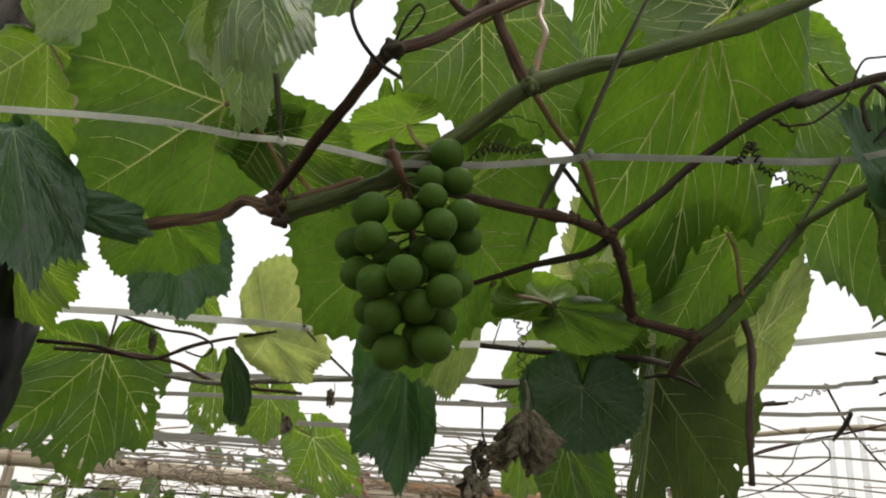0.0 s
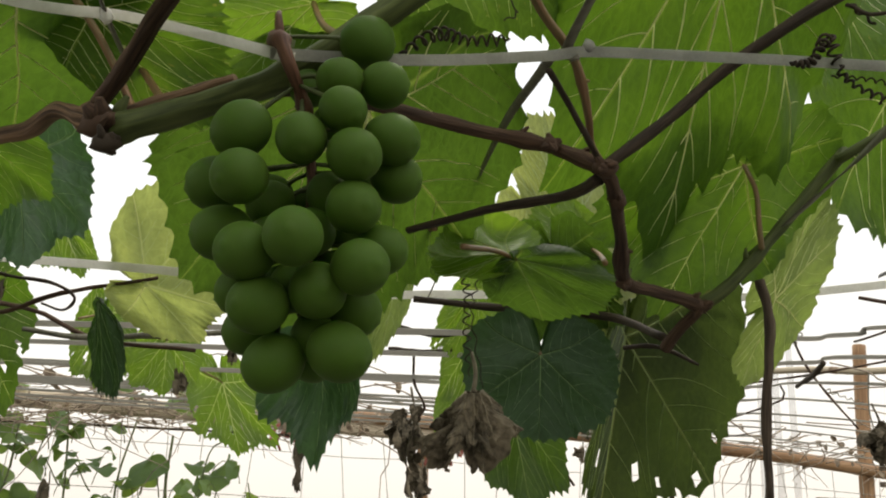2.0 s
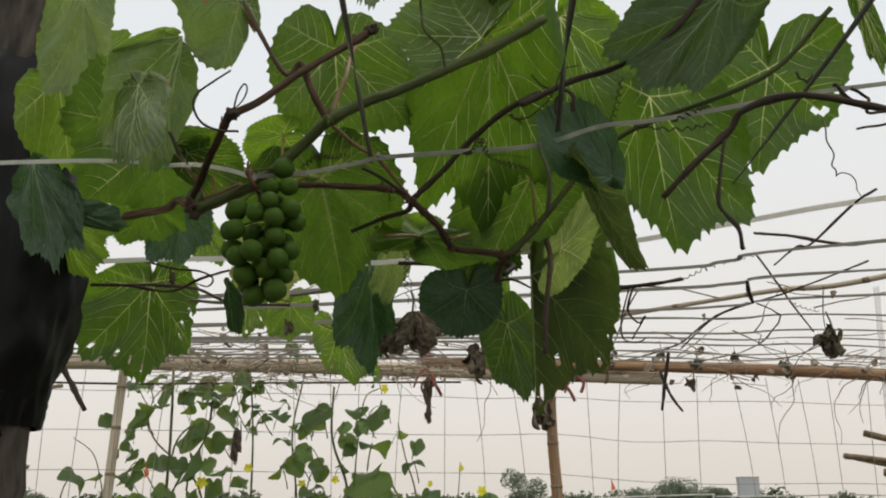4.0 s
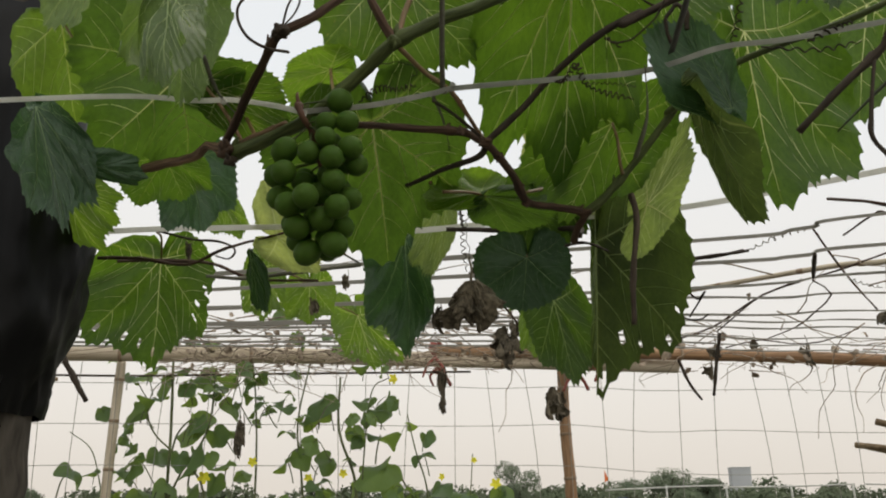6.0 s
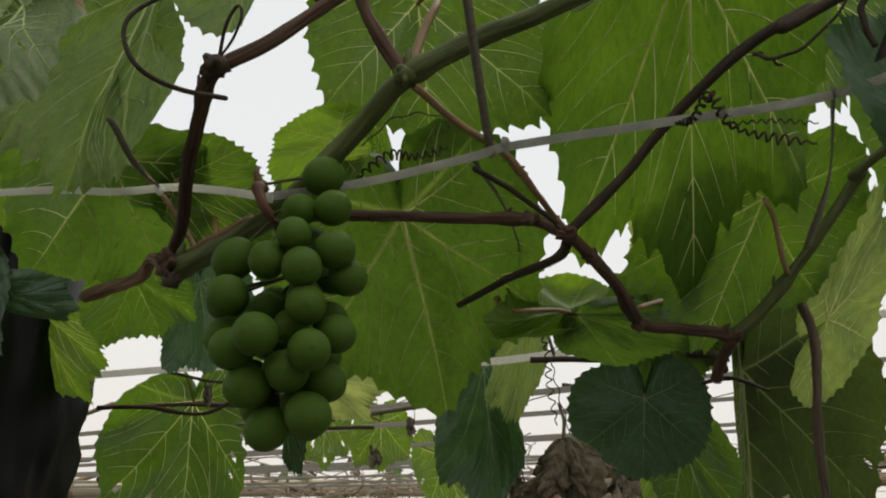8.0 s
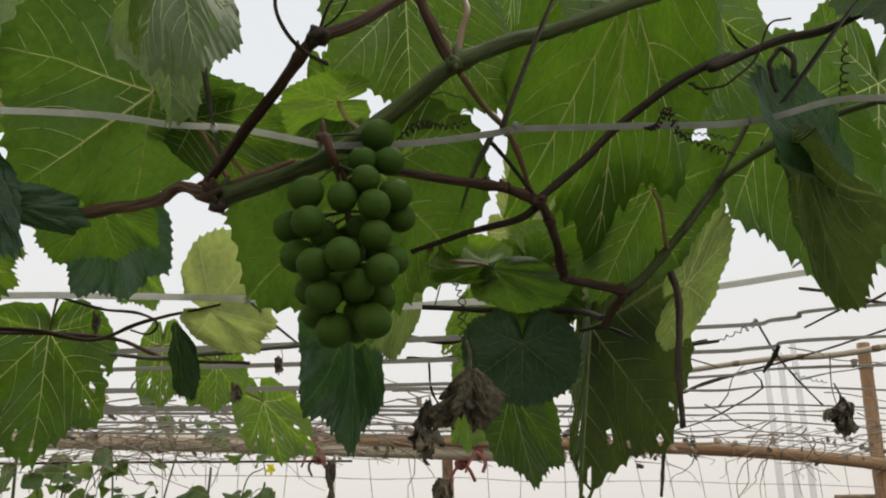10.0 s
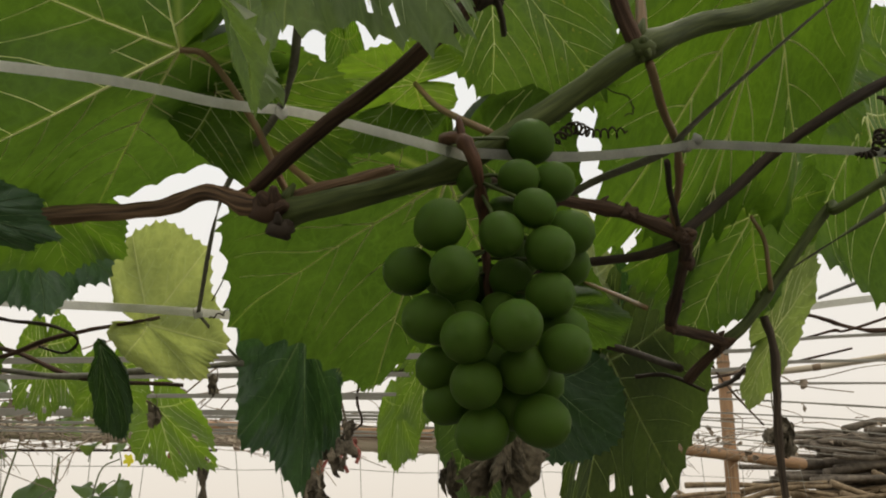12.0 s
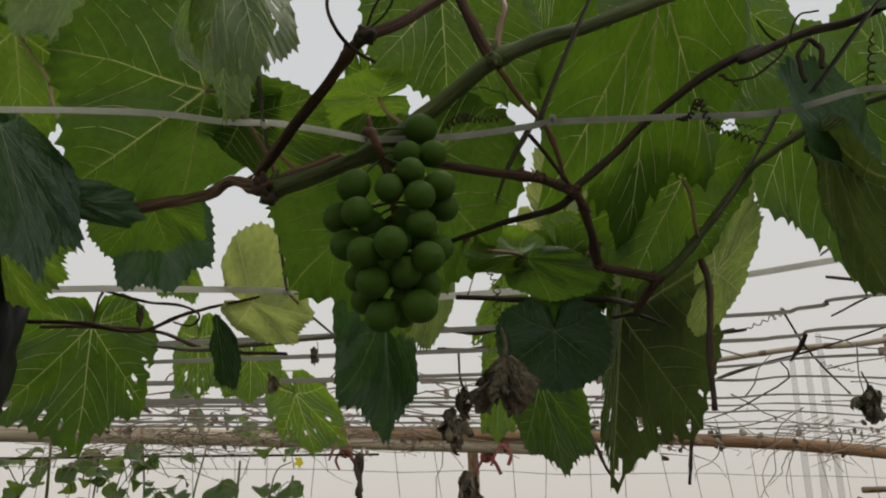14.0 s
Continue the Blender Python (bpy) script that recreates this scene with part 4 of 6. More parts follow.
tendril("coiled tendril along the upper strap", ([(0.302, 0.460, 1.853), (0.296, 0.460, 1.827), (0.288, 0.455, 1.805)], 0.0026, 8, 0.0006), ([(0.308, 0.452, 1.805), (0.345, 0.452, 1.800), (0.372, 0.450, 1.803)], 0.0016, 7, 0.0007), ([(0.338, 0.450, 1.806), (0.357, 0.450, 1.814), (0.369, 0.450, 1.818)], 0.0024, 7, 0.0009))
tendril("thin dangling tendrils by the white strap", ([(-0.110, 0.820, 1.823), (-0.101, 0.800, 1.835), (-0.092, 0.780, 1.852)], 0.0, 1, 0.0006), ([(-0.112, 0.830, 1.812), (-0.093, 0.840, 1.822)], 0.002, 3, 0.0007))

# ---- dead leaves ----


def dead_leaf(label, at, size, seed, stretch=(1, 1, 1), curls=9):
    """A withered leaf: several torn, tightly curled pieces that hang together round the stalk."""
    rng = random.Random(seed)
    bm = bmesh.new()
    for q in range(curls):
        turn = Euler((rng.uniform(-0.9, 0.9), rng.uniform(-0.9, 0.9), rng.uniform(0, 6.28))).to_matrix()
        off = Vector((rng.uniform(-0.45, 0.45), rng.uniform(-0.4, 0.4), rng.uniform(-0.55, 0.45)))
        wide, tall, bend = rng.uniform(0.28, 0.5), rng.uniform(0.8, 1.35), rng.uniform(1.0, 2.4)
        rows, n = [], 13
        for i in range(n):
            s = i / (n - 1) - 0.5
            w = wide * max(0.12, 1 - 3.2 * s * s) * rng.uniform(0.8, 1.2)
            row = []
            for k in range(9):
                u = (k / 4 - 1)
                a = u * bend
                p = Vector((w * math.sin(a) / bend * 1.6, w * (1 - math.cos(a)) / bend * 1.6 + 0.25 * tall * math.sin(3 * s + q), tall * s))
                jag = Vector((q * 3.1, u * 2.0, s * 5.0 + seed))
                p += Vector((noise.noise(jag), noise.noise(jag + Vector((9, 0, 0))), noise.noise(jag + Vector((0, 9, 0))))) * 0.13
                p = turn @ p + off
                row.append(bm.verts.new(Vector(at) + Vector([c * g * size for c, g in zip(p, stretch)])))
            rows.append(row)
        for a, b in zip(rows, rows[1:]):
            for k in range(8):
                bm.faces.new((a[k], a[k + 1], b[k + 1], b[k]))
    head = thing("dead_leaf", label, "dead leaf", at, "withered leaves on the trellis")
    part("blade", bm, DEAD, head)
    bm = bmesh.new()
    c = Vector(at)
    tube(bm, spline([c, c + Vector((0.25, 0.1, 0.9)) * size, c + Vector((0.1, 0.3, 1.8)) * size], 5), (size * 0.06, size * 0.04), 6, 0.3)
    part("stalk", bm, DEAD, head)
    settle(head)


def shrunken_leaf(label, apex, size, tilt, seed):
    """A dead leaf hung by its stalk, its blade drawn together in pleats between the ribs."""
    head = thing("dead_leaf", label, "dead leaf", apex, "withered leaves on the trellis")
    turn = Euler(tilt).to_matrix()

    def spot(a, s):
        pleat = math.cos(9 * a + 2.5 * noise.noise(Vector((math.cos(a) * 2, math.sin(a) * 2, seed))))
        n1 = noise.noise(Vector((math.cos(a) * 2.2, math.sin(a) * 2.2, s * 3 + seed)))
        n2 = noise.noise(Vector((math.cos(a) * 6, math.sin(a) * 6, s * 9 + seed)))
        r = (0.08 + 0.66 * s ** 1.1 - 1.1 * max(0, s - 0.6)) * (1 + 0.34 * pleat * s + 0.6 * n1 + 0.4 * n2)
        n3 = noise.noise(Vector((math.cos(a) * 13, math.sin(a) * 13, s * 19 + seed)))
        r *= 1 + 0.22 * n3
        z = -s * (0.85 + 0.06 * n3 + 0.35 * noise.noise(Vector((math.cos(a) * 3, math.sin(a) * 3, seed + 9))) + 0.10 * n2)
        return Vector(apex) + turn @ Vector((1.3 * r * math.cos(a), 0.7 * r * math.sin(a), z)) * size

    bm = bmesh.new()
    rows = [[bm.verts.new(spot(2 * math.pi * j / 90, i / 22)) for j in range(90)] for i in range(23)]
    for a, b in zip(rows, rows[1:]):
        for j in range(90):
            bm.faces.new((a[j], a[(j + 1) % 90], b[(j + 1) % 90], b[j]))
    blade = part("blade", bm, DEAD, head, smooth=False)
    for k in range(9):
        bm = bmesh.new()
        a = 2 * math.pi * (k + 0.3) / 9
        line = [spot(a + 0.12 * math.sin(5 * i / 12 + k), i / 12) for i in range(12)]
        tube(bm, line, (size * 0.022, size * 0.01), 5, 0.2)
        part("rib", bm, DEAD_RIB, blade)
    bm = bmesh.new()
    tube(bm, spline([apex, Vector(apex) + Vector((0.02, 0, 0.25)) * size, Vector(apex) + Vector((-0.04, 0, 0.5)) * size], 5), (size * 0.03, size * 0.02), 6, 0.3)
    part("stalk", bm, DEAD_RIB, head)
    settle(head)


DEAD_RIB = grainy("dead_leaf_rib", (0.10, 0.085, 0.06), (0.27, 0.23, 0.165), 260, 0.8, 0.2)
shrunken_leaf("crumpled grey-brown dead leaf hanging on tendrils", (0.083, 0.700, 1.712), 0.048, (0.45, -0.2, 0.4), 2)
dead_leaf("small brown dead leaf on the dry vine", (-0.171, 1.050, 1.774), 0.011, 41, (0.8, 0.7, 1.3))
dead_leaf("small shrivelled leaf caught on a strap", (-0.113, 1.000, 1.793), 0.010, 42, (0.8, 0.7, 1.2))
dead_leaf("small dead leaf clinging to the vine", (-0.272, 0.860, 1.805), 0.009, 43, (0.6, 0.7, 1.5))
dead_leaf("dark rolled edge of a dead leaf", (0.050, 0.720, 1.679), 0.010, 3, (0.7, 0.7, 1.4))
dead_leaf("dark shrivelled leaf hanging behind the round leaf", (0.061, 1.620, 1.810), 0.042, 4, (0.8, 0.6, 1.1))
dead_leaf("withered grey leaf cluster under the straps", (0.688, 1.352, 1.780), 0.034, 5, (0.9, 0.8, 0.95))
dead_leaf("thin shrivelled leaf hanging like a strip", (-0.198, 2.560, 1.850), 0.040, 6, (0.5, 0.5, 1.7))
dead_leaf("shrivelled leaf hanging beside the bamboo post", (0.136, 3.300, 1.871), 0.065, 7, (0.7, 0.6, 1.0))
dead_leaf("small dead leaf hanging at the net", (-1.029, 3.100, 1.754), 0.05, 8, (0.45, 0.4, 1.6))
for k, spot in enumerate(((0.408, 3.200, 2.084), (0.583, 3.200, 2.079), (0.726, 3.300, 2.063), (0.872, 3.300, 2.082), (1.084, 3.400, 2.073), (0.722, 3.400, 2.003), (1.122, 3.500, 2.033), (0.391, 3.100, 2.035))):
    dead_leaf("small withered leaf above the bamboo beam", spot, 0.026 + 0.006 * (k % 3), 20 + k, (0.9, 0.7, 0.9), 5)

# dry vine tangle along the beam
DRY_VINE = grainy("pale_dry_vine", (0.15, 0.11, 0.08), (0.42, 0.34, 0.25), 90, 0.8, 0.2)


def vine_tangle(label, count, seed, where, step, thick, droop=1.0):
    """Thin kinked stems, with a curled scrap of leaf here and there."""
    rng = random.Random(seed)
    bm = bmesh.new()
    for _ in range(count):
        p = Vector(where(rng))
        pts = [p]
        way = Vector((rng.uniform(-1, 1), rng.uniform(-1, 1), rng.uniform(-0.4, 0.3) * droop))
        for _ in range(rng.randint(3, 8)):
            way = (way * 1.5 + Vector((rng.uniform(-1, 1), rng.uniform(-1, 1), rng.uniform(-0.7, 0.45) * droop))).normalized()
            p = p + way * step * rng.uniform(0.4, 1.0)
            pts.append(p)
        tube(bm, spline(pts, 2), (rng.uniform(0.5, 1.0) * thick, 0.35 * thick), 5, 0.3)
    tagged(part("dry_vines", bm, DRY_VINE), label, "dry vines", kind="stuff")


def by_beam(rng):
    x = rng.uniform(-2.2, 2.4) if rng.random() < 0.14 else rng.uniform(0.3, 2.5)
    y = at_beam(x) - rng.random() ** 2 * 0.8
    return x, y, 2.07 + rng.uniform(-0.05, 0.05) - (3.4 - y) * 0.02


def on_straps(rng):
    y = rng.uniform(1.7, 3.1)
    return rng.uniform(-0.42, 0.04) * y - 0.02, y, 1.785 + 0.068 * y + rng.uniform(-0.015, 0.03)


def on_straps_open(rng):
    y = rng.uniform(1.2, 3.2)
    return rng.uniform(0.2, 0.75) * y, y, 1.775 + 0.068 * y + rng.uniform(-0.015, 0.01)


vine_tangle("tangle of dry brown vines along the bamboo beam", 70, 31, by_beam, 0.070, 0.0030, 0.5)
vine_tangle("dry vine shoots lying on the straps", 210, 32, on_straps, 0.07, 0.0024, 0.2)
vine_tangle("thin dry shoots trailing over the open straps", 26, 33, on_straps_open, 0.07, 0.0019, 0.4)

def leaf_scraps(label, count, seed, where, size):
    """Curled bits of dry leaf caught on the straps."""
    rng = random.Random(seed)
    bm = bmesh.new()
    for _ in range(count):
        c = Vector(where(rng)) - Vector((0, 0, 0.008))
        turn = Euler((rng.uniform(-0.9, 0.9), rng.uniform(-0.9, 0.9), rng.uniform(0, 6.28))).to_matrix()
        w, h, bend = size * rng.uniform(0.4, 1.0), size * rng.uniform(0.7, 1.5), rng.uniform(0.6, 1.6)
        rows = []
        for i in range(7):
            s = i / 6 - 0.5
            wide = w * (1 - 2.6 * s * s) * rng.uniform(0.75, 1.15)
            rows.append([bm.verts.new(c + turn @ Vector((wide * math.sin(k * bend), wide * (1 - math.cos(k * bend)) + 0.2 * h * math.sin(5 * s), h * s))) for k in (-1, -0.4, 0.3, 1)])
        for a, b in zip(rows, rows[1:]):
            for k in range(3):
                bm.faces.new((a[k], a[k + 1], b[k + 1], b[k]))
    tagged(part("dry_leaf_scraps", bm, DRY_VINE), label, "dry leaves", kind="stuff")


leaf_scraps("bits of dry brown leaf caught on the straps", 110, 61, on_straps, 0.016)
leaf_scraps("dry leaf bits hanging along the bamboo beam", 50, 62, by_beam, 0.024)
leaf_scraps("dry leaf bits over the open straps", 9, 63, on_straps_open, 0.016)

# cloth ties on the beam
def cloth_tie(at, seed, mat, label):
    rng = random.Random(seed)
    head = thing("cloth_tie", label, "cloth tie", at, "cloth ties on the beam")
    bm = bmesh.new()
    c = Vector(at)
    ring = [c + Vector((0.012 * math.sin(a * 2), 0.036 * math.sin(a), 0.036 * math.cos(a))) for a in [i * 0.4487 for i in range(15)]]
    ribbon(bm, ring, 0.03, 0.003, (0, -1, 0.01))
    part("band", bm, mat, head)
    for k in (-1, 1):
        bm = bmesh.new()
        ribbon(bm, spline([c + Vector((0, -0.04, -0.02)), c + Vector((0.03 * k, -0.05, -0.06)), c + Vector((0.035 * k + rng.uniform(-0.02, 0.02), -0.05, -0.10))], 6), 0.013, 0.002, (0.3 * k, -1, 0), 0.8)
        part("tail", bm, mat, head)
    settle(head)


cloth_tie((0.212, 3.500, 2.042), 1, RED, "faded red cloth strip knotted round the beam")
cloth_tie((-0.328, 3.420, 2.062), 2, RED, "red cloth strip tied round the beam joint")
cloth_tie((-0.324, 3.300, 2.081), 3, RED, "dark red cloth strip hanging from the beam")
cloth_tie((0.267, 3.450, 2.069), 4, RED, "red cloth knotted over the post top")

# clear plastic tube and brushwood at the far corner
CLEAR = material("cloudy_plastic", 0.35, 0.0, 0.5)[0]
CLEAR.node_tree.nodes["Principled BSDF"].inputs["Alpha"].default_value = 0.22
CLEAR.node_tree.nodes["Principled BSDF"].inputs["Base Color"].default_value = (0.45, 0.45, 0.44, 1)
for k in range(3):
    sheet_round("plastic_sleeve", "cloudy grey plastic sleeve hanging upright at the frame", [Vector(q) + Vector((0.07 * (k - 1), 0, 0)) for q in ((1.71, 3.95, 2.50 + 0.05 * k), (1.70, 3.95, 2.2), (1.69, 3.95, 1.9), (1.67, 3.95, 1.5))], 0.013, CLEAR, 4, 40 + k, 0.2, 24)

HEAP = grainy("grey_sticks", (0.07, 0.058, 0.045), (0.24, 0.20, 0.155), 30, 0.85, 0.2)
STRAW = grainy("brushwood", (0.12, 0.085, 0.05), (0.36, 0.27, 0.17), 30, 0.85, 0.2)


def pile(name, label, x0, x1, y0, y1, z0, z1, count, mat, seed, thick, tilt):
    """Sticks heaped on one another from the roof up."""
    rng = random.Random(seed)
    bm = bmesh.new()
    for _ in range(count):
        c = Vector((rng.uniform(x0, x1), rng.uniform(y0, y1), rng.uniform(z0, z1)))
        way = Vector((1, rng.uniform(-0.3, 0.3), rng.uniform(-tilt, tilt))).normalized() * rng.uniform(0.2, 0.5)
        tube(bm, spline([c - way, c + Vector((0, 0, rng.uniform(-0.04, 0.04))), c + way], 3), (rng.uniform(0.5, 1) * thick, thick * 0.5), 5, 0.3)
    tagged(part(name, bm, mat), label, "brushwood", kind="stuff")


pile("brushwood", "heap of straw-coloured brushwood and cut stalks", 2.25, 4.8, 4.4, 5.6, 0.0, 1.96, 620, STRAW, 51, 0.022, 0.35)
pile("brushwood", "stack of grey weathered sticks on the heap", 3.3, 5.0, 4.6, 5.4, 1.96, 2.3, 190, HEAP, 52, 0.03, 0.06)
pile("brushwood", "heap of cut stalks at the roof corner", -3.5, -2.42, 2.8, 3.5, 0.0, 2.44, 520, STRAW, 53, 0.02, 0.3)

# ---- gourd vines on the net ----
GOURD = leaf_material("gourd_leaf", (0.038, 0.074, 0.026), (0.080, 0.175, 0.020), 0.5)
# Lighter gourd blade copy, with the light on it put into its colour.
GOURD_LIT = leaf_material("gourd_leaf_lit", (0.060, 0.105, 0.030), (0.125, 0.250, 0.024), 0.5)
GOURD_STEM = grainy("gourd_stem", (0.07, 0.09, 0.03), (0.16, 0.18, 0.08), 80, 0.6, 0.3)
PETAL = leaf_material("yellow_petal", (0.80, 0.50, 0.02), (0.9, 0.6, 0.04), 0.4)


def gourd_blade(seed):
    """A soft heart-shaped leaf with shallow corners, one unit wide, hung by its notch."""
    bm = bmesh.new()
    bm.loops.layers.uv.new("UVMap")
    rng = random.Random(seed)
    ph = rng.uniform(0, 6)
    rings, n = [], 36
    mid = bm.verts.new((0, 0, 0))
    for rho in (0.25, 0.5, 0.75, 1.0):
        ring = []
        for i in range(n):
            th = -math.pi + 2 * math.pi * (i + 0.5) / n
            a = math.degrees(abs(th))
            r = 0.62 * float(np.interp(a, (0, 28, 58, 88, 125, 160, 180), (1.30, 0.84, 0.80, 0.70, 0.72, 0.60, 0.20)))
            u, v = r * rho * math.sin(th), r * rho * math.cos(th)
            w = 0.55 * abs(u) ** 1.2 + 0.10 * math.sin(3 * th + ph) * rho ** 2 - 0.25 * v * v
            ring.append(bm.verts.new((u, w, -v - 0.05)))
        rings.append(ring)
    for i in range(n):
        bm.faces.new((mid, rings[0][i], rings[0][(i + 1) % n]))
    for a, b in zip(rings, rings[1:]):
        for i in range(n):
            bm.faces.new((a[i], b[i], b[(i + 1) % n], a[(i + 1) % n]))
    uvl = bm.loops.layers.uv.active
    for f in bm.faces:
        for lp in f.loops:
            lp[uvl].uv = (lp.vert.co.x * 0.08, lp.vert.co.z * 0.08)
    me = bpy.data.meshes.new("leaf")
    bm.to_mesh(me)
    bm.free()
    for p in me.polygons:
        p.use_smooth = True
    me.materials.append(GOURD_LIT if seed % 3 == 1 else GOURD)
    return me


BLADES = [gourd_blade(k) for k in range(5)]
STALKS = []
for k in range(4):
    bm = bmesh.new()
    tube(bm, spline([(0, 0, -0.03), (0.12 * (k - 1.5), 0.20, 0.05), (0.36 * (k - 1.5), 0.35, -0.25 - 0.1 * k), (0.46 * (k - 1.5), 0.4, -0.75)], 5), (0.018, 0.026), 5, 0.2)
    me = bpy.data.meshes.new("stalk")
    bm.to_mesh(me)
    bm.free()
    me.materials.append(GOURD_STEM)
    STALKS.append(me)


def gourd_leaf(plant, at, width, turn):
    ob = new("leaf", BLADES[turn % 5])
    ob.parent = plant
    rng = random.Random(turn * 31 + int(at[0] * 1000))
    m = Matrix.Translation(Vector(at) - plant.location) @ Euler((rng.uniform(-1.45, -0.1), rng.uniform(-0.8, 0.8), rng.uniform(-1.3, 1.3))).to_matrix().to_4x4()
    s = width * 1.02
    ob.matrix_basis = m @ Matrix.Diagonal((s, s, s, 1))
    stalk = new("stalk", STALKS[turn % 4])
    stalk.parent = plant
    stalk.matrix_basis = Matrix.Translation(Vector(at) - plant.location) @ Matrix.Diagonal((s, s, s, 1))


def flower_mesh():
    bm = bmesh.new()
    for k in range(5):
        a = k * 2 * math.pi / 5
        mid = Vector((math.cos(a), 0, math.sin(a)))
        side = Vector((-math.sin(a), 0, math.cos(a)))
        row = [bm.verts.new(q) for q in (Vector((0, 0.3, 0)), mid * 0.5 + side * 0.38, mid * 1.0 + side * 0.2 + Vector((0, -0.25, 0)), mid * 1.0 - side * 0.2 + Vector((0, -0.25, 0)), mid * 0.5 - side * 0.38)]
        bm.faces.new(row)
    me = bpy.data.meshes.new("flower")
    bm.to_mesh(me)
    bm.free()
    me.materials.append(PETAL)
    return me


FLOWER = flower_mesh()


def flower(plant, at, size, turn):
    ob = new("flower", FLOWER)
    ob.parent = plant
    ob.matrix_basis = Matrix.Translation(Vector(at) - plant.location) @ Euler((0.4 * math.sin(turn), 0.3, 0.5 * math.cos(turn))).to_matrix().to_4x4() @ Matrix.Diagonal((size, size, size, 1))


def stem(plant, *pts, r=0.005):
    bm = bmesh.new()
    tube(bm, [p - plant.location for p in spline(pts, 6)], (r, r * 0.6), 6, 0.2)
    part("stem", bm, GOURD_STEM, plant)


gourd_a = thing("gourd_vine", "climbing gourd vine with broad soft leaves and yellow flowers", "climbing plant", (-1.3, 3.15, 0.0), "gourd vines on the net")
gourd_b = thing("gourd_vine", "gourd vine spread over the net with yellow flowers", "climbing plant", (-0.75, 3.15, 0.0), "gourd vines on the net")
gourd_c = thing("gourd_vine", "young gourd vine with pointed leaves at its top", "climbing plant", (-0.35, 3.15, 0.0), "gourd vines on the net")
stem(gourd_a, (-1.304, 3.150, 1.139), (-1.319, 3.150, 1.451), (-1.321, 3.150, 1.778), (-1.338, 3.150, 2.143), r=0.008)
stem(gourd_a, (-1.157, 3.150, 1.344), (-1.190, 3.150, 1.599), (-1.388, 3.150, 1.780), (-1.432, 3.150, 1.917))
stem(gourd_a, (-1.530, 3.120, 1.434), (-1.575, 3.120, 1.607), (-1.622, 3.120, 1.723), (-1.715, 3.120, 1.788), r=0.003)
stem(gourd_a, (-1.322, 3.150, 1.516), (-1.262, 3.150, 1.644), (-1.174, 3.150, 1.795), (-1.158, 3.150, 2.019))
stem(gourd_b, (-0.976, 3.150, 1.342), (-0.979, 3.150, 1.680), (-0.993, 3.150, 1.899), (-1.017, 3.150, 2.081))
stem(gourd_b, (-0.601, 3.150, 1.339), (-0.600, 3.150, 1.585), (-0.666, 3.150, 1.778), (-0.667, 3.150, 1.974), r=0.007)
stem(gourd_b, (-0.775, 3.150, 1.340), (-0.800, 3.150, 1.590), (-0.825, 3.150, 1.805), (-0.782, 3.150, 2.047))
stem(gourd_b, (-0.578, 3.150, 1.543), (-0.566, 3.150, 1.753), (-0.543, 3.150, 1.925), (-0.486, 3.150, 1.967), r=0.0035)
stem(gourd_c, (-0.329, 3.150, 1.336), (-0.336, 3.150, 1.558), (-0.380, 3.150, 1.705), (-0.411, 3.150, 1.833), r=0.004)
stem(gourd_c, (-0.200, 3.150, 1.335), (-0.182, 3.150, 1.534), (-0.171, 3.150, 1.688), r=0.003)
stem(gourd_c, (-0.127, 3.150, 1.334), (-0.090, 3.150, 1.492), (-0.087, 3.150, 1.583), r=0.004)
gourd_leaf(gourd_a, (-1.644, 3.050, 1.637), 0.122, 0)
gourd_leaf(gourd_a, (-1.604, 3.130, 1.639), 0.061, 53)
gourd_leaf(gourd_a, (-1.476, 3.210, 2.007), 0.094, 106)
gourd_leaf(gourd_a, (-1.437, 3.070, 1.866), 0.094, 159)
gourd_leaf(gourd_a, (-1.390, 3.150, 1.911), 0.115, 212)
gourd_leaf(gourd_a, (-1.230, 3.230, 2.008), 0.101, 265)
gourd_leaf(gourd_a, (-1.251, 3.090, 1.943), 0.084, 318)
gourd_leaf(gourd_a, (-1.092, 3.170, 1.883), 0.101, 11)
gourd_leaf(gourd_a, (-1.273, 3.250, 1.832), 0.168, 64)
gourd_leaf(gourd_a, (-1.212, 3.110, 1.699), 0.151, 117)
gourd_leaf(gourd_a, (-1.379, 3.190, 1.708), 0.097, 170)
gourd_leaf(gourd_a, (-1.406, 3.050, 1.659), 0.105, 223)
gourd_leaf(gourd_a, (-1.416, 3.130, 1.554), 0.115, 276)
gourd_leaf(gourd_a, (-1.343, 3.210, 1.571), 0.105, 329)
gourd_leaf(gourd_a, (-1.486, 3.070, 1.529), 0.084, 22)
gourd_leaf(gourd_a, (-0.993, 3.150, 1.908), 0.080, 75)
gourd_leaf(gourd_a, (-0.967, 3.230, 1.864), 0.067, 128)
gourd_leaf(gourd_a, (-1.068, 3.090, 1.660), 0.084, 181)
gourd_leaf(gourd_a, (-1.040, 3.170, 1.626), 0.076, 234)
gourd_leaf(gourd_a, (-1.272, 3.250, 1.570), 0.094, 287)
gourd_leaf(gourd_b, (-0.828, 3.050, 1.860), 0.071, 0)
gourd_leaf(gourd_b, (-0.724, 3.130, 1.886), 0.130, 53)
gourd_leaf(gourd_b, (-0.793, 3.210, 1.838), 0.080, 106)
gourd_leaf(gourd_b, (-0.741, 3.070, 1.732), 0.088, 159)
gourd_leaf(gourd_b, (-0.700, 3.150, 1.670), 0.097, 212)
gourd_leaf(gourd_b, (-0.526, 3.230, 1.758), 0.126, 265)
gourd_leaf(gourd_b, (-0.593, 3.090, 1.758), 0.071, 318)
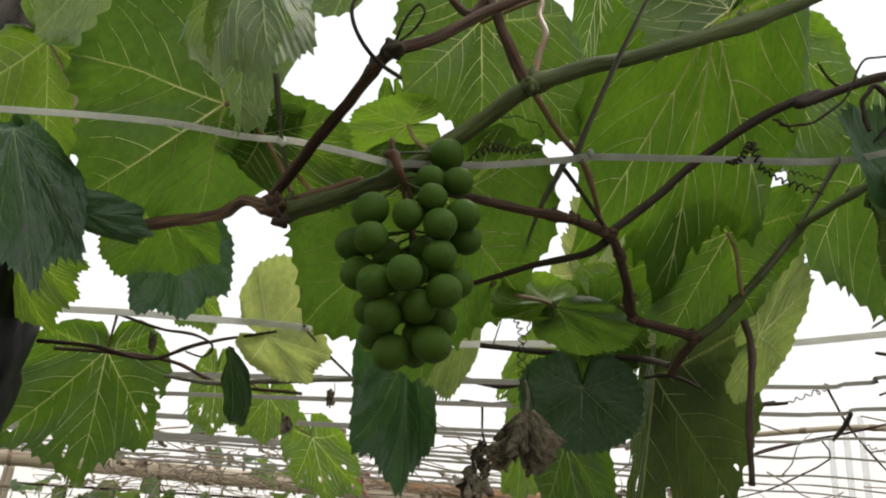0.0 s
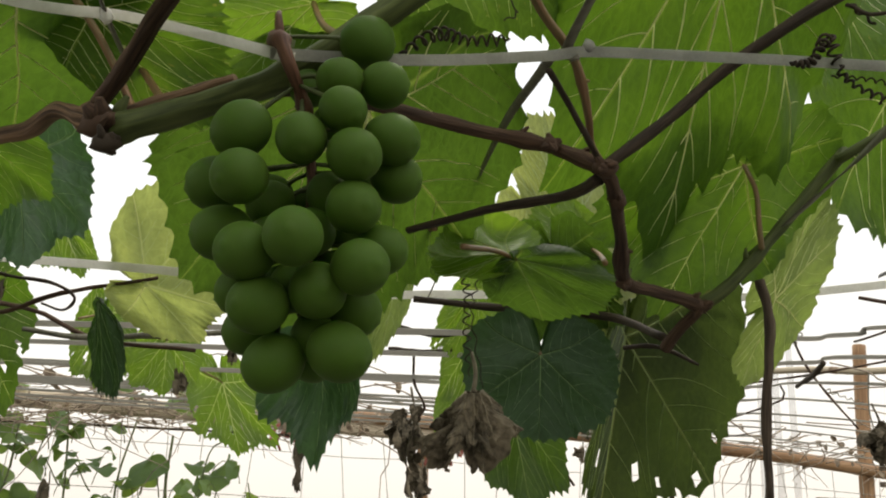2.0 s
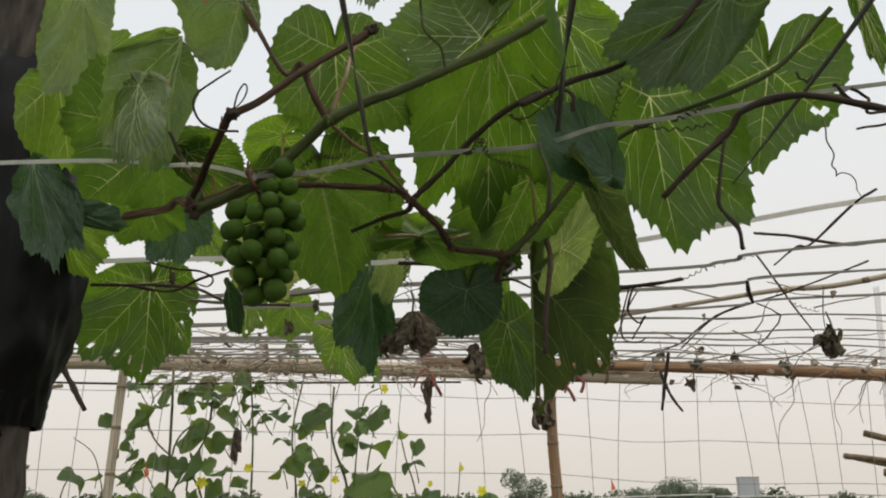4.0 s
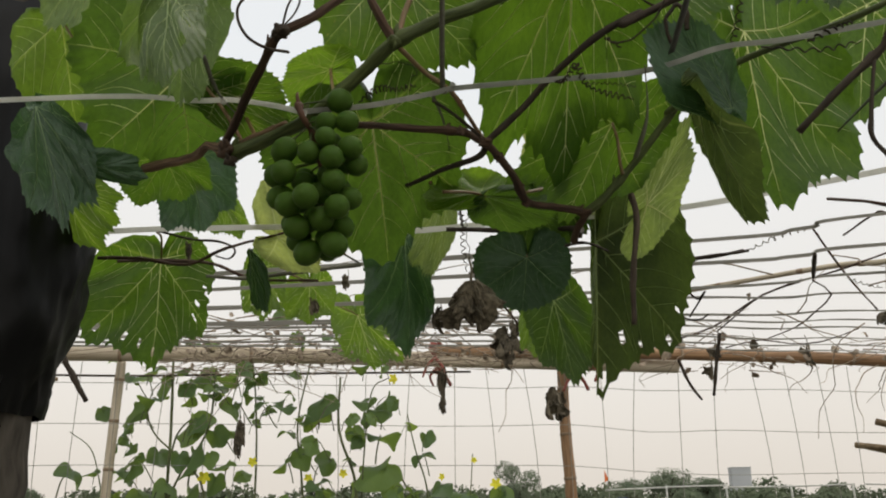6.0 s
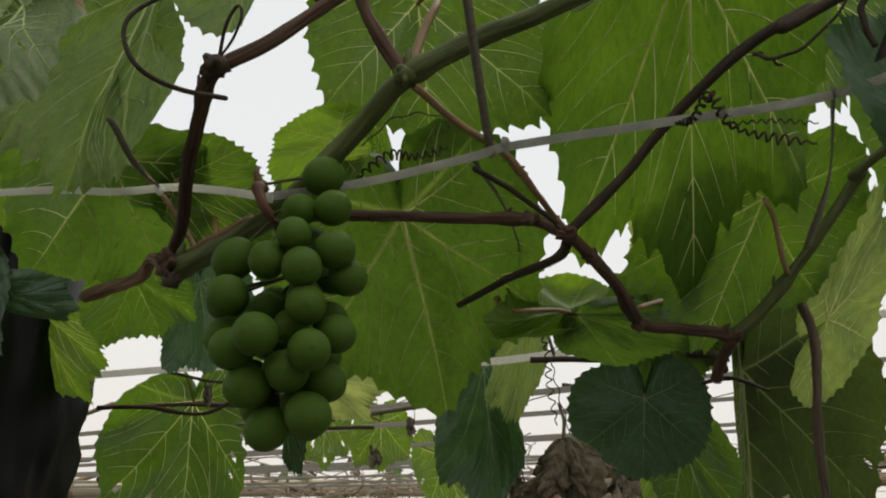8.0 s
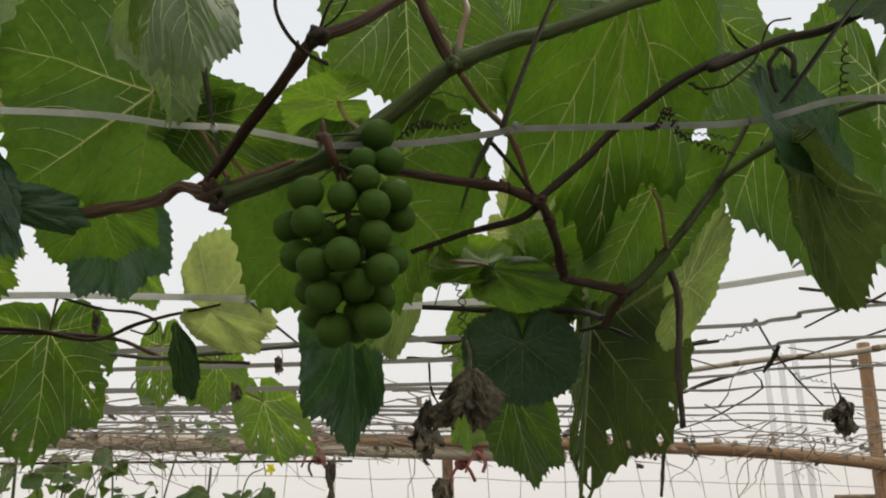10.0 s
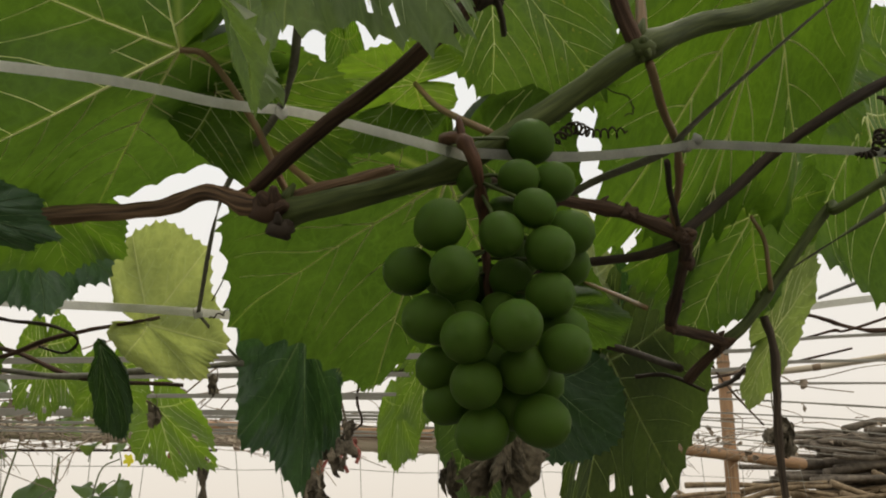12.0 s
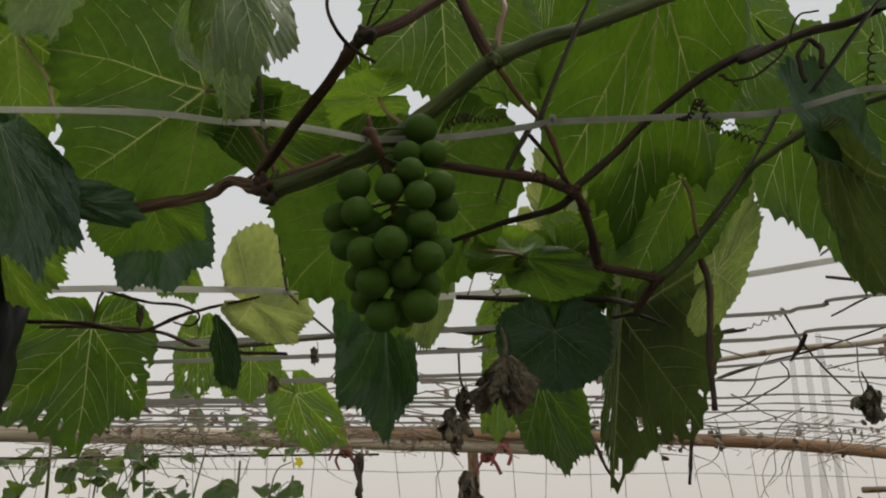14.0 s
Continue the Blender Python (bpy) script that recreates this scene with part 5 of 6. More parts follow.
gourd_leaf(gourd_b, (-0.497, 3.170, 1.640), 0.157, 11)
gourd_leaf(gourd_b, (-0.420, 3.250, 1.802), 0.050, 64)
gourd_leaf(gourd_b, (-0.336, 3.110, 1.751), 0.071, 117)
gourd_leaf(gourd_b, (-0.364, 3.190, 1.688), 0.097, 170)
gourd_leaf(gourd_b, (-0.520, 3.050, 1.878), 0.034, 223)
gourd_leaf(gourd_b, (-0.539, 3.130, 1.821), 0.046, 276)
gourd_leaf(gourd_b, (-0.624, 3.210, 1.570), 0.097, 329)
gourd_leaf(gourd_b, (-0.276, 3.070, 1.575), 0.097, 22)
gourd_leaf(gourd_b, (-0.413, 3.150, 1.568), 0.071, 75)
gourd_leaf(gourd_b, (-0.738, 3.230, 1.550), 0.088, 128)
gourd_leaf(gourd_b, (-0.851, 3.090, 1.537), 0.046, 181)
gourd_leaf(gourd_b, (-0.162, 3.170, 1.528), 0.105, 234)
gourd_leaf(gourd_b, (-1.052, 3.050, 1.514), 0.094, 0)
gourd_leaf(gourd_b, (-1.197, 3.130, 1.526), 0.094, 53)
gourd_leaf(gourd_b, (-0.206, 3.210, 1.362), 0.115, 106)
gourd_leaf(gourd_b, (-1.075, 3.070, 1.428), 0.086, 159)
gourd_leaf(gourd_b, (-1.180, 3.150, 1.517), 0.084, 212)
gourd_leaf(gourd_b, (-0.196, 3.230, 1.355), 0.118, 265)
gourd_leaf(gourd_b, (-0.332, 3.090, 1.485), 0.088, 318)
gourd_leaf(gourd_b, (-0.571, 3.170, 1.382), 0.120, 11)
gourd_leaf(gourd_b, (-0.254, 3.250, 1.504), 0.105, 64)
gourd_leaf(gourd_b, (-0.499, 3.110, 1.425), 0.080, 117)
gourd_leaf(gourd_b, (-0.780, 3.190, 1.514), 0.126, 170)
gourd_leaf(gourd_b, (-0.247, 3.050, 1.415), 0.088, 223)
gourd_leaf(gourd_b, (-0.205, 3.130, 1.409), 0.122, 276)
gourd_leaf(gourd_b, (-0.294, 3.210, 1.420), 0.094, 329)
gourd_leaf(gourd_b, (-0.583, 3.070, 1.443), 0.080, 22)
gourd_leaf(gourd_b, (-0.992, 3.150, 1.371), 0.073, 75)
gourd_leaf(gourd_b, (-1.391, 3.230, 1.412), 0.086, 128)
gourd_leaf(gourd_b, (-0.671, 3.090, 1.436), 0.090, 181)
gourd_leaf(gourd_b, (-0.097, 3.170, 1.480), 0.094, 234)
gourd_leaf(gourd_b, (-1.175, 3.250, 1.407), 0.086, 287)
gourd_leaf(gourd_b, (-0.911, 3.110, 1.384), 0.088, 340)
gourd_leaf(gourd_b, (-0.666, 3.190, 1.348), 0.076, 33)
gourd_leaf(gourd_b, (-1.288, 3.050, 1.494), 0.115, 86)
gourd_leaf(gourd_b, (-0.576, 3.130, 1.479), 0.090, 139)
gourd_leaf(gourd_b, (-1.195, 3.210, 1.444), 0.073, 192)
gourd_leaf(gourd_b, (-0.459, 3.070, 1.352), 0.126, 245)
gourd_leaf(gourd_b, (-0.430, 3.150, 1.335), 0.071, 298)
gourd_leaf(gourd_b, (-1.044, 3.230, 1.337), 0.115, 351)
gourd_leaf(gourd_b, (-0.831, 3.090, 1.346), 0.107, 44)
gourd_leaf(gourd_b, (-0.325, 3.170, 1.464), 0.082, 97)
gourd_leaf(gourd_b, (-0.839, 3.250, 1.505), 0.092, 150)
gourd_leaf(gourd_b, (-0.135, 3.110, 1.453), 0.071, 203)
gourd_leaf(gourd_b, (-1.379, 3.190, 1.508), 0.115, 256)
gourd_leaf(gourd_b, (-0.883, 3.050, 1.474), 0.076, 309)
gourd_leaf(gourd_b, (-0.113, 3.130, 1.435), 0.082, 2)
gourd_leaf(gourd_b, (-1.368, 3.210, 1.532), 0.080, 55)
gourd_leaf(gourd_b, (-0.483, 3.070, 1.495), 0.073, 108)
gourd_leaf(gourd_b, (-0.746, 3.150, 1.480), 0.128, 161)
gourd_leaf(gourd_b, (-1.281, 3.230, 1.430), 0.115, 214)
gourd_leaf(gourd_b, (-0.833, 3.090, 1.338), 0.099, 267)
gourd_leaf(gourd_b, (-1.089, 3.170, 1.454), 0.073, 320)
gourd_leaf(gourd_b, (-0.871, 3.250, 1.481), 0.122, 13)
gourd_leaf(gourd_b, (-0.299, 3.110, 1.424), 0.071, 66)
gourd_leaf(gourd_b, (-1.081, 3.190, 1.488), 0.082, 119)
gourd_leaf(gourd_b, (-1.054, 3.050, 1.364), 0.078, 172)
gourd_leaf(gourd_b, (-1.333, 3.130, 1.351), 0.103, 225)
gourd_leaf(gourd_a, (-1.233, 3.050, 2.008), 0.071, 0)
gourd_leaf(gourd_a, (-0.972, 3.130, 1.985), 0.063, 53)
gourd_leaf(gourd_a, (-0.858, 3.210, 2.003), 0.067, 106)
gourd_leaf(gourd_a, (-1.152, 3.070, 2.108), 0.071, 159)
gourd_leaf(gourd_a, (-1.258, 3.150, 2.116), 0.084, 212)
gourd_leaf(gourd_a, (-0.830, 3.230, 2.085), 0.063, 265)
gourd_leaf(gourd_a, (-0.561, 3.090, 2.082), 0.063, 318)
gourd_leaf(gourd_a, (-1.587, 3.170, 2.065), 0.055, 11)
gourd_leaf(gourd_a, (-1.192, 3.080, 1.814), 0.093, 0)
gourd_leaf(gourd_a, (-1.568, 3.270, 1.771), 0.054, 47)
gourd_leaf(gourd_a, (-1.123, 3.060, 1.686), 0.069, 94)
gourd_leaf(gourd_a, (-1.105, 3.230, 1.781), 0.058, 141)
gourd_leaf(gourd_a, (-1.385, 3.180, 1.973), 0.096, 188)
gourd_leaf(gourd_a, (-1.136, 3.150, 1.608), 0.087, 235)
gourd_leaf(gourd_a, (-1.487, 3.220, 1.883), 0.086, 282)
gourd_leaf(gourd_a, (-1.241, 3.120, 1.971), 0.060, 329)
gourd_leaf(gourd_a, (-1.300, 3.100, 1.591), 0.094, 16)
gourd_leaf(gourd_a, (-0.968, 3.140, 1.980), 0.075, 63)
gourd_leaf(gourd_a, (-1.564, 3.280, 1.816), 0.056, 110)
gourd_leaf(gourd_a, (-1.160, 3.190, 1.958), 0.095, 157)
gourd_leaf(gourd_a, (-1.357, 3.070, 2.014), 0.077, 204)
gourd_leaf(gourd_a, (-1.523, 3.170, 1.992), 0.096, 251)
gourd_leaf(gourd_a, (-1.274, 3.210, 1.815), 0.055, 298)
gourd_leaf(gourd_a, (-1.175, 3.200, 1.933), 0.098, 345)
gourd_leaf(gourd_a, (-1.498, 3.200, 1.735), 0.057, 32)
gourd_leaf(gourd_a, (-1.399, 3.300, 1.499), 0.056, 79)
gourd_leaf(gourd_a, (-1.049, 3.110, 1.514), 0.081, 126)
gourd_leaf(gourd_a, (-1.522, 3.220, 1.842), 0.080, 173)
gourd_leaf(gourd_a, (-1.031, 3.140, 1.967), 0.093, 220)
gourd_leaf(gourd_a, (-1.147, 3.150, 1.776), 0.099, 267)
gourd_leaf(gourd_a, (-1.202, 3.250, 2.026), 0.066, 314)
gourd_leaf(gourd_a, (-1.249, 3.160, 1.908), 0.066, 1)
gourd_leaf(gourd_a, (-1.413, 3.080, 1.686), 0.089, 48)
gourd_leaf(gourd_a, (-1.536, 3.250, 1.616), 0.075, 95)
gourd_leaf(gourd_a, (-1.104, 3.230, 1.892), 0.071, 142)
gourd_leaf(gourd_a, (-1.351, 3.150, 1.514), 0.069, 189)
gourd_leaf(gourd_a, (-1.005, 3.220, 1.822), 0.059, 236)
gourd_leaf(gourd_a, (-0.957, 3.060, 1.862), 0.099, 283)
gourd_leaf(gourd_a, (-1.462, 3.300, 1.525), 0.080, 330)
gourd_leaf(gourd_a, (-1.489, 3.100, 1.995), 0.069, 17)
gourd_leaf(gourd_a, (-1.115, 3.140, 1.509), 0.057, 64)
gourd_leaf(gourd_a, (-1.131, 3.070, 1.935), 0.078, 111)
gourd_leaf(gourd_a, (-1.089, 3.160, 1.983), 0.085, 158)
gourd_leaf(gourd_b, (-0.512, 3.230, 1.856), 0.089, 205)
gourd_leaf(gourd_b, (-0.862, 3.180, 1.920), 0.059, 252)
gourd_leaf(gourd_b, (-0.518, 3.050, 1.815), 0.059, 299)
gourd_leaf(gourd_b, (-0.724, 3.170, 1.856), 0.097, 346)
gourd_leaf(gourd_b, (-0.917, 3.270, 1.491), 0.077, 33)
gourd_leaf(gourd_b, (-0.498, 3.210, 1.902), 0.077, 80)
gourd_leaf(gourd_b, (-0.584, 3.220, 1.889), 0.073, 127)
gourd_leaf(gourd_b, (-0.865, 3.140, 1.663), 0.094, 174)
gourd_leaf(gourd_b, (-0.596, 3.270, 1.651), 0.052, 221)
gourd_leaf(gourd_b, (-0.569, 3.070, 1.737), 0.059, 268)
gourd_leaf(gourd_b, (-0.872, 3.170, 1.778), 0.077, 315)
gourd_leaf(gourd_b, (-0.712, 3.050, 1.577), 0.098, 2)
gourd_leaf(gourd_b, (-0.440, 3.080, 1.551), 0.067, 49)
gourd_leaf(gourd_b, (-0.785, 3.080, 1.827), 0.056, 96)
gourd_leaf(gourd_b, (-0.730, 3.170, 1.599), 0.076, 143)
gourd_leaf(gourd_b, (-0.796, 3.180, 1.822), 0.060, 190)
gourd_leaf(gourd_b, (-0.920, 3.250, 1.905), 0.053, 237)
gourd_leaf(gourd_b, (-0.596, 3.060, 1.819), 0.064, 284)
gourd_leaf(gourd_b, (-0.485, 3.280, 1.575), 0.097, 331)
gourd_leaf(gourd_b, (-0.454, 3.130, 1.878), 0.062, 18)
gourd_leaf(gourd_b, (-0.735, 3.150, 1.557), 0.060, 65)
gourd_leaf(gourd_b, (-0.620, 3.160, 1.672), 0.059, 112)
gourd_leaf(gourd_b, (-0.799, 3.100, 1.685), 0.086, 159)
gourd_leaf(gourd_b, (-0.613, 3.160, 1.777), 0.080, 206)
gourd_leaf(gourd_b, (-0.573, 3.190, 1.835), 0.067, 253)
gourd_leaf(gourd_c, (-0.447, 3.170, 1.442), 0.093, 0)
gourd_leaf(gourd_c, (-0.326, 3.180, 1.375), 0.055, 47)
gourd_leaf(gourd_c, (-0.164, 3.180, 1.500), 0.054, 94)
gourd_leaf(gourd_c, (-0.428, 3.060, 1.360), 0.057, 141)
gourd_leaf(gourd_c, (-0.402, 3.260, 1.549), 0.100, 188)
gourd_leaf(gourd_c, (-0.204, 3.270, 1.474), 0.075, 235)
gourd_leaf(gourd_c, (-0.395, 3.140, 1.409), 0.063, 282)
gourd_leaf(gourd_c, (-0.313, 3.100, 1.478), 0.081, 329)
gourd_leaf(gourd_c, (-0.095, 3.050, 1.434), 0.084, 16)
gourd_leaf(gourd_c, (-0.467, 3.270, 1.457), 0.084, 63)
gourd_leaf(gourd_c, (-0.087, 3.120, 1.391), 0.057, 110)
gourd_leaf(gourd_c, (-0.264, 3.110, 1.410), 0.067, 157)
gourd_leaf(gourd_c, (-0.154, 3.200, 1.485), 0.077, 204)
gourd_leaf(gourd_c, (-0.071, 3.100, 1.555), 0.089, 251)
gourd_leaf(gourd_c, (-0.169, 3.080, 1.541), 0.061, 298)
gourd_leaf(gourd_c, (-0.227, 3.100, 1.360), 0.060, 345)
gourd_leaf(gourd_c, (-0.188, 3.260, 1.467), 0.100, 32)
gourd_leaf(gourd_c, (-0.082, 3.170, 1.398), 0.053, 79)
gourd_leaf(gourd_c, (-0.128, 3.170, 1.473), 0.082, 126)
gourd_leaf(gourd_c, (-0.078, 3.280, 1.434), 0.098, 173)
gourd_leaf(gourd_c, (-0.438, 3.270, 1.489), 0.088, 220)
gourd_leaf(gourd_c, (-0.063, 3.180, 1.520), 0.097, 267)
gourd_leaf(gourd_c, (-0.254, 3.290, 1.408), 0.059, 314)
gourd_leaf(gourd_c, (-0.439, 3.200, 1.369), 0.060, 1)
gourd_leaf(gourd_c, (-0.108, 3.080, 1.498), 0.065, 48)
gourd_leaf(gourd_c, (-0.454, 3.240, 1.476), 0.073, 95)
gourd_leaf(gourd_c, (-0.056, 3.090, 1.553), 0.057, 142)
gourd_leaf(gourd_c, (-0.226, 3.220, 1.522), 0.076, 189)
gourd_leaf(gourd_c, (-0.233, 3.250, 1.367), 0.096, 236)
gourd_leaf(gourd_c, (-0.415, 3.290, 1.482), 0.070, 283)
gourd_leaf(gourd_c, (-0.326, 3.100, 1.457), 0.092, 330)
gourd_leaf(gourd_c, (-0.211, 3.290, 1.548), 0.076, 17)
gourd_leaf(gourd_c, (-0.372, 3.290, 1.424), 0.067, 64)
gourd_leaf(gourd_c, (-0.426, 3.060, 1.524), 0.076, 111)
gourd_leaf(gourd_c, (-0.317, 3.100, 1.373), 0.051, 158)
gourd_leaf(gourd_c, (-0.257, 3.130, 1.538), 0.061, 205)
gourd_leaf(gourd_c, (-0.403, 3.280, 1.418), 0.069, 252)
gourd_leaf(gourd_c, (-0.209, 3.280, 1.491), 0.078, 299)
gourd_leaf(gourd_c, (-0.429, 3.100, 1.398), 0.052, 346)
gourd_leaf(gourd_c, (-0.460, 3.230, 1.373), 0.068, 33)
flower(gourd_b, (-0.630, 3.080, 1.621), 0.016, 0)
flower(gourd_b, (-0.757, 3.080, 1.607), 0.017, 70)
flower(gourd_b, (-0.762, 3.080, 1.521), 0.020, 140)
flower(gourd_b, (-0.814, 3.080, 1.479), 0.018, 210)
flower(gourd_c, (-0.273, 3.080, 1.606), 0.013, 280)
flower(gourd_c, (-0.084, 3.080, 1.581), 0.020, 350)
flower(gourd_a, (-1.749, 3.080, 1.434), 0.024, 420)
flower(gourd_a, (-0.969, 3.080, 1.665), 0.018, 490)
flower(gourd_a, (-1.149, 3.080, 1.613), 0.024, 560)
flower(gourd_c, (-0.159, 3.080, 1.663), 0.012, 630)
flower(gourd_b, (-0.449, 3.080, 1.955), 0.020, 700)
flower(gourd_c, (-0.308, 3.080, 1.382), 0.018, 770)

for k, spot in enumerate(((-0.761, 3.000, 2.071), (-0.621, 3.000, 2.068), (-0.644, 2.900, 2.085), (-0.785, 2.800, 2.148), (-0.624, 3.100, 2.067), (-0.560, 3.100, 2.007), (-0.501, 3.150, 2.004), (-0.979, 3.000, 2.002), (-0.766, 2.900, 2.091), (-0.613, 3.000, 2.066))):
    gourd_leaf(gourd_b, spot, 0.06 + 0.008 * (k % 4), 400 + k)
low, high = Vector((-1.594, 3.150, 1.391)), Vector((-0.803, 3.150, 1.892))
rng = random.Random(77)
for k in range(15):
    u, v = rng.random(), rng.random() ** 1.5
    at = (low.x + (high.x - low.x) * u, 3.12 + rng.uniform(-0.05, 0.05), low.z + (high.z - low.z) * v)
    gourd_leaf((gourd_a, gourd_b, gourd_c)[min(2, int(u * 3))], at, rng.uniform(0.05, 0.085), k)

# ---- the wrapped post ----
WOOD = grainy("weathered_wood", (0.010, 0.008, 0.006), (0.115, 0.100, 0.082), 70, 0.9, 0.15, (1, 1, 0.22), 1.0, 0.006)
post = thing("wooden_post", "weathered wooden post wrapped in creased black plastic", "post", (-0.465, 0.76, 0.0))
bm = bmesh.new()
tube(bm, spline([(-0.465, 0.76, 0.0), (-0.46, 0.76, 0.8), (-0.455, 0.76, 1.5), (-0.455, 0.76, 2.6)], 30), (0.064, 0.060), 28, 0.12)
part("trunk", bm, WOOD, post, "weathered grey-brown wood")
HEM = ((1.60, 1.63, 1.68, 1.75, 1.82, 1.92, 2.02, 2.06, 2.08, 2.25), (0.86, 0.95, 1.08, 1.16, 1.16, 1.06, 0.92, 0.90, 0.62, 0.60))
sheet_round("wrap", "creased black plastic sheet", [(-0.455, 0.76, 1.60), (-0.455, 0.76, 1.78), (-0.455, 0.76, 2.03), (-0.457, 0.76, 2.25)], 0.084, BLACK_BAG, 5, 60, 0.0, 110, post, HEM)
bm = bmesh.new()
rows = []
for i in range(13):
    s = i / 12
    w = 0.052 * (1 - 0.9 * s) * (1 + 0.35 * math.sin(6 * s))
    c = Vector((-0.385 + 0.034 * math.sin(2.0 * s), 0.70 - 0.015 * s, 1.985 - 0.085 * s))
    rows.append([bm.verts.new(c + Vector((k * w, 0.014 * math.sin(5 * k + 6 * s) + 0.004 * math.sin(17 * s), 0.010 * math.cos(6 * k)))) for k in (-0.5, -0.33, -0.17, 0.0, 0.17, 0.33, 0.5)])
for a, b in zip(rows, rows[1:]):
    for k in range(6):
        bm.faces.new((a[k], a[k + 1], b[k + 1], b[k]))
part("flap", bm, BLACK_BAG, post, "torn black plastic flap")
bm = bmesh.new()
rows = []
for i in range(9):
    s = i / 8
    w = 0.05 * (1 - 0.45 * s)
    c = Vector((-0.408 + 0.012 * s, 0.70, 1.64 - 0.05 * s))
    rows.append([bm.verts.new(c + Vector((k * w, 0.010 * math.sin(6 * k + 4 * s), -0.012 * k))) for k in (-0.5, -0.25, 0.0, 0.25, 0.5)])
for a, b in zip(rows, rows[1:]):
    for k in range(4):
        bm.faces.new((a[k], a[k + 1], b[k + 1], b[k]))
part("hem", bm, BLACK_BAG, post, "torn lower corner of the plastic")
settle(post)


# ---- leaves over the bunch ----
vine_leaf("large green vine leaf seen from below against the sky", (0.188, 0.500, 1.926), (0.173, 0.622, 1.781), (0.099, 0.557, 1.849), (0.254, 0.558, 1.874), seed=1, bulge=0.05, lobing=1.5)
vine_leaf("light green vine leaf with pale spots", (0.036, 0.520, 1.934), (0.039, 0.540, 1.846), (-0.018, 0.490, 1.892), (0.113, 0.544, 1.894), LEAF_SPOT, seed=2, lobing=0.6)
vine_leaf("small young vine leaf of light green", (-0.007, 0.510, 1.842), (-0.052, 0.520, 1.835), (-0.023, 0.530, 1.814), (-0.022, 0.500, 1.856), LEAF_PALE, seed=3, lobing=0.5, petiole=[(0.000, 0.490, 1.819), (0.013, 0.455, 1.790)])
vine_leaf("green vine leaf behind a brown cane", (-0.096, 0.500, 1.825), (-0.034, 0.500, 1.804), (-0.071, 0.520, 1.787), (-0.065, 0.475, 1.835), LEAF_SPOT, seed=4, lobing=0.3, petiole=[(-0.091, 0.530, 1.829), (-0.051, 0.475, 1.769)])
vine_leaf("large drooping vine leaf with pleated ribs", (-0.085, 0.445, 1.914), (-0.080, 0.396, 1.758), (-0.066, 0.428, 1.790), (-0.085, 0.315, 1.768), LEAF_DUSTY, VEIN_SOFT, seed=5, bulge=0.06, wave=0.03, lobing=0.6, spread=0.45, back=0.2, crumple=0.02)
vine_leaf("vine leaf end with insect holes and a rusty spot", (-0.063, 0.340, 1.812), (-0.035, 0.292, 1.722), (-0.077, 0.336, 1.755), (-0.030, 0.330, 1.775), LEAF_RUST, VEIN_SOFT, seed=54, bulge=0.06, wave=0.03, holes=0.35, spread=0.4, back=0.3, lobing=0.4, crumple=0.02)
vine_leaf("vine leaf twisted at its stalk above a strap", (-0.035, 0.450, 1.945), (-0.089, 0.450, 2.063), (-0.100, 0.470, 1.934), (-0.039, 0.450, 2.005), LEAF_RUST, VEIN_SOFT, seed=48, back=0.7)
vine_leaf("broad vine leaf with orange-tinged ribs", (-0.108, 0.460, 1.820), (-0.222, 0.540, 1.789), (-0.107, 0.560, 1.815), (-0.179, 0.450, 1.892), LEAF_SHADE, seed=6, lobing=0.7, vein=VEIN, petiole=[(-0.097, 0.460, 1.817), (-0.080, 0.470, 1.797), (-0.068, 0.480, 1.776), (-0.063, 0.475, 1.765)], back=0.6)
vine_leaf("dark vine leaf showing its upper side", (-0.250, 0.500, 1.822), (-0.205, 0.490, 1.712), (-0.196, 0.500, 1.778), (-0.278, 0.520, 1.780), LEAF_DEEP, VEIN_DARK, seed=7, crumple=0.03, back=0.35)
vine_leaf("bright vine leaf lit through from above", (-0.380, 0.740, 1.857), (-0.298, 0.740, 1.805), (-0.354, 0.760, 1.784), (-0.316, 0.720, 1.847), LEAF_PALE, seed=8)
vine_leaf("light vine leaf behind a broad one", (-0.318, 0.620, 1.980), (-0.244, 0.640, 1.929), (-0.347, 0.660, 1.891), (-0.261, 0.620, 2.034), LEAF_PALE, seed=9, petiole=[(-0.274, 0.600, 1.918), (-0.258, 0.580, 1.885), (-0.237, 0.560, 1.852)])
vine_leaf("small dark vine leaf beside the brown cane", (-0.197, 0.510, 1.770), (-0.155, 0.515, 1.760), (-0.184, 0.520, 1.759), (-0.180, 0.510, 1.784), LEAF_DEEP, VEIN_DARK, seed=10)
vine_leaf("dark green vine leaf below the brown cane", (-0.236, 0.765, 1.878), (-0.212, 0.755, 1.792), (-0.172, 0.752, 1.848), (-0.276, 0.775, 1.830), LEAF_DEEP, VEIN_DARK, seed=11, crumple=0.03)
vine_leaf("green vine leaf hanging under the cane", (-0.185, 0.600, 1.815), (-0.173, 0.620, 1.779), (-0.143, 0.610, 1.801), (-0.233, 0.620, 1.789), LEAF, seed=12)
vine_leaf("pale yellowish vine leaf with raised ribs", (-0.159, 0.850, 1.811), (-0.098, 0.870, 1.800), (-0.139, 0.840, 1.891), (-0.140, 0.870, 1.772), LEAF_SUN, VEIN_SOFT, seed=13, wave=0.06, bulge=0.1)
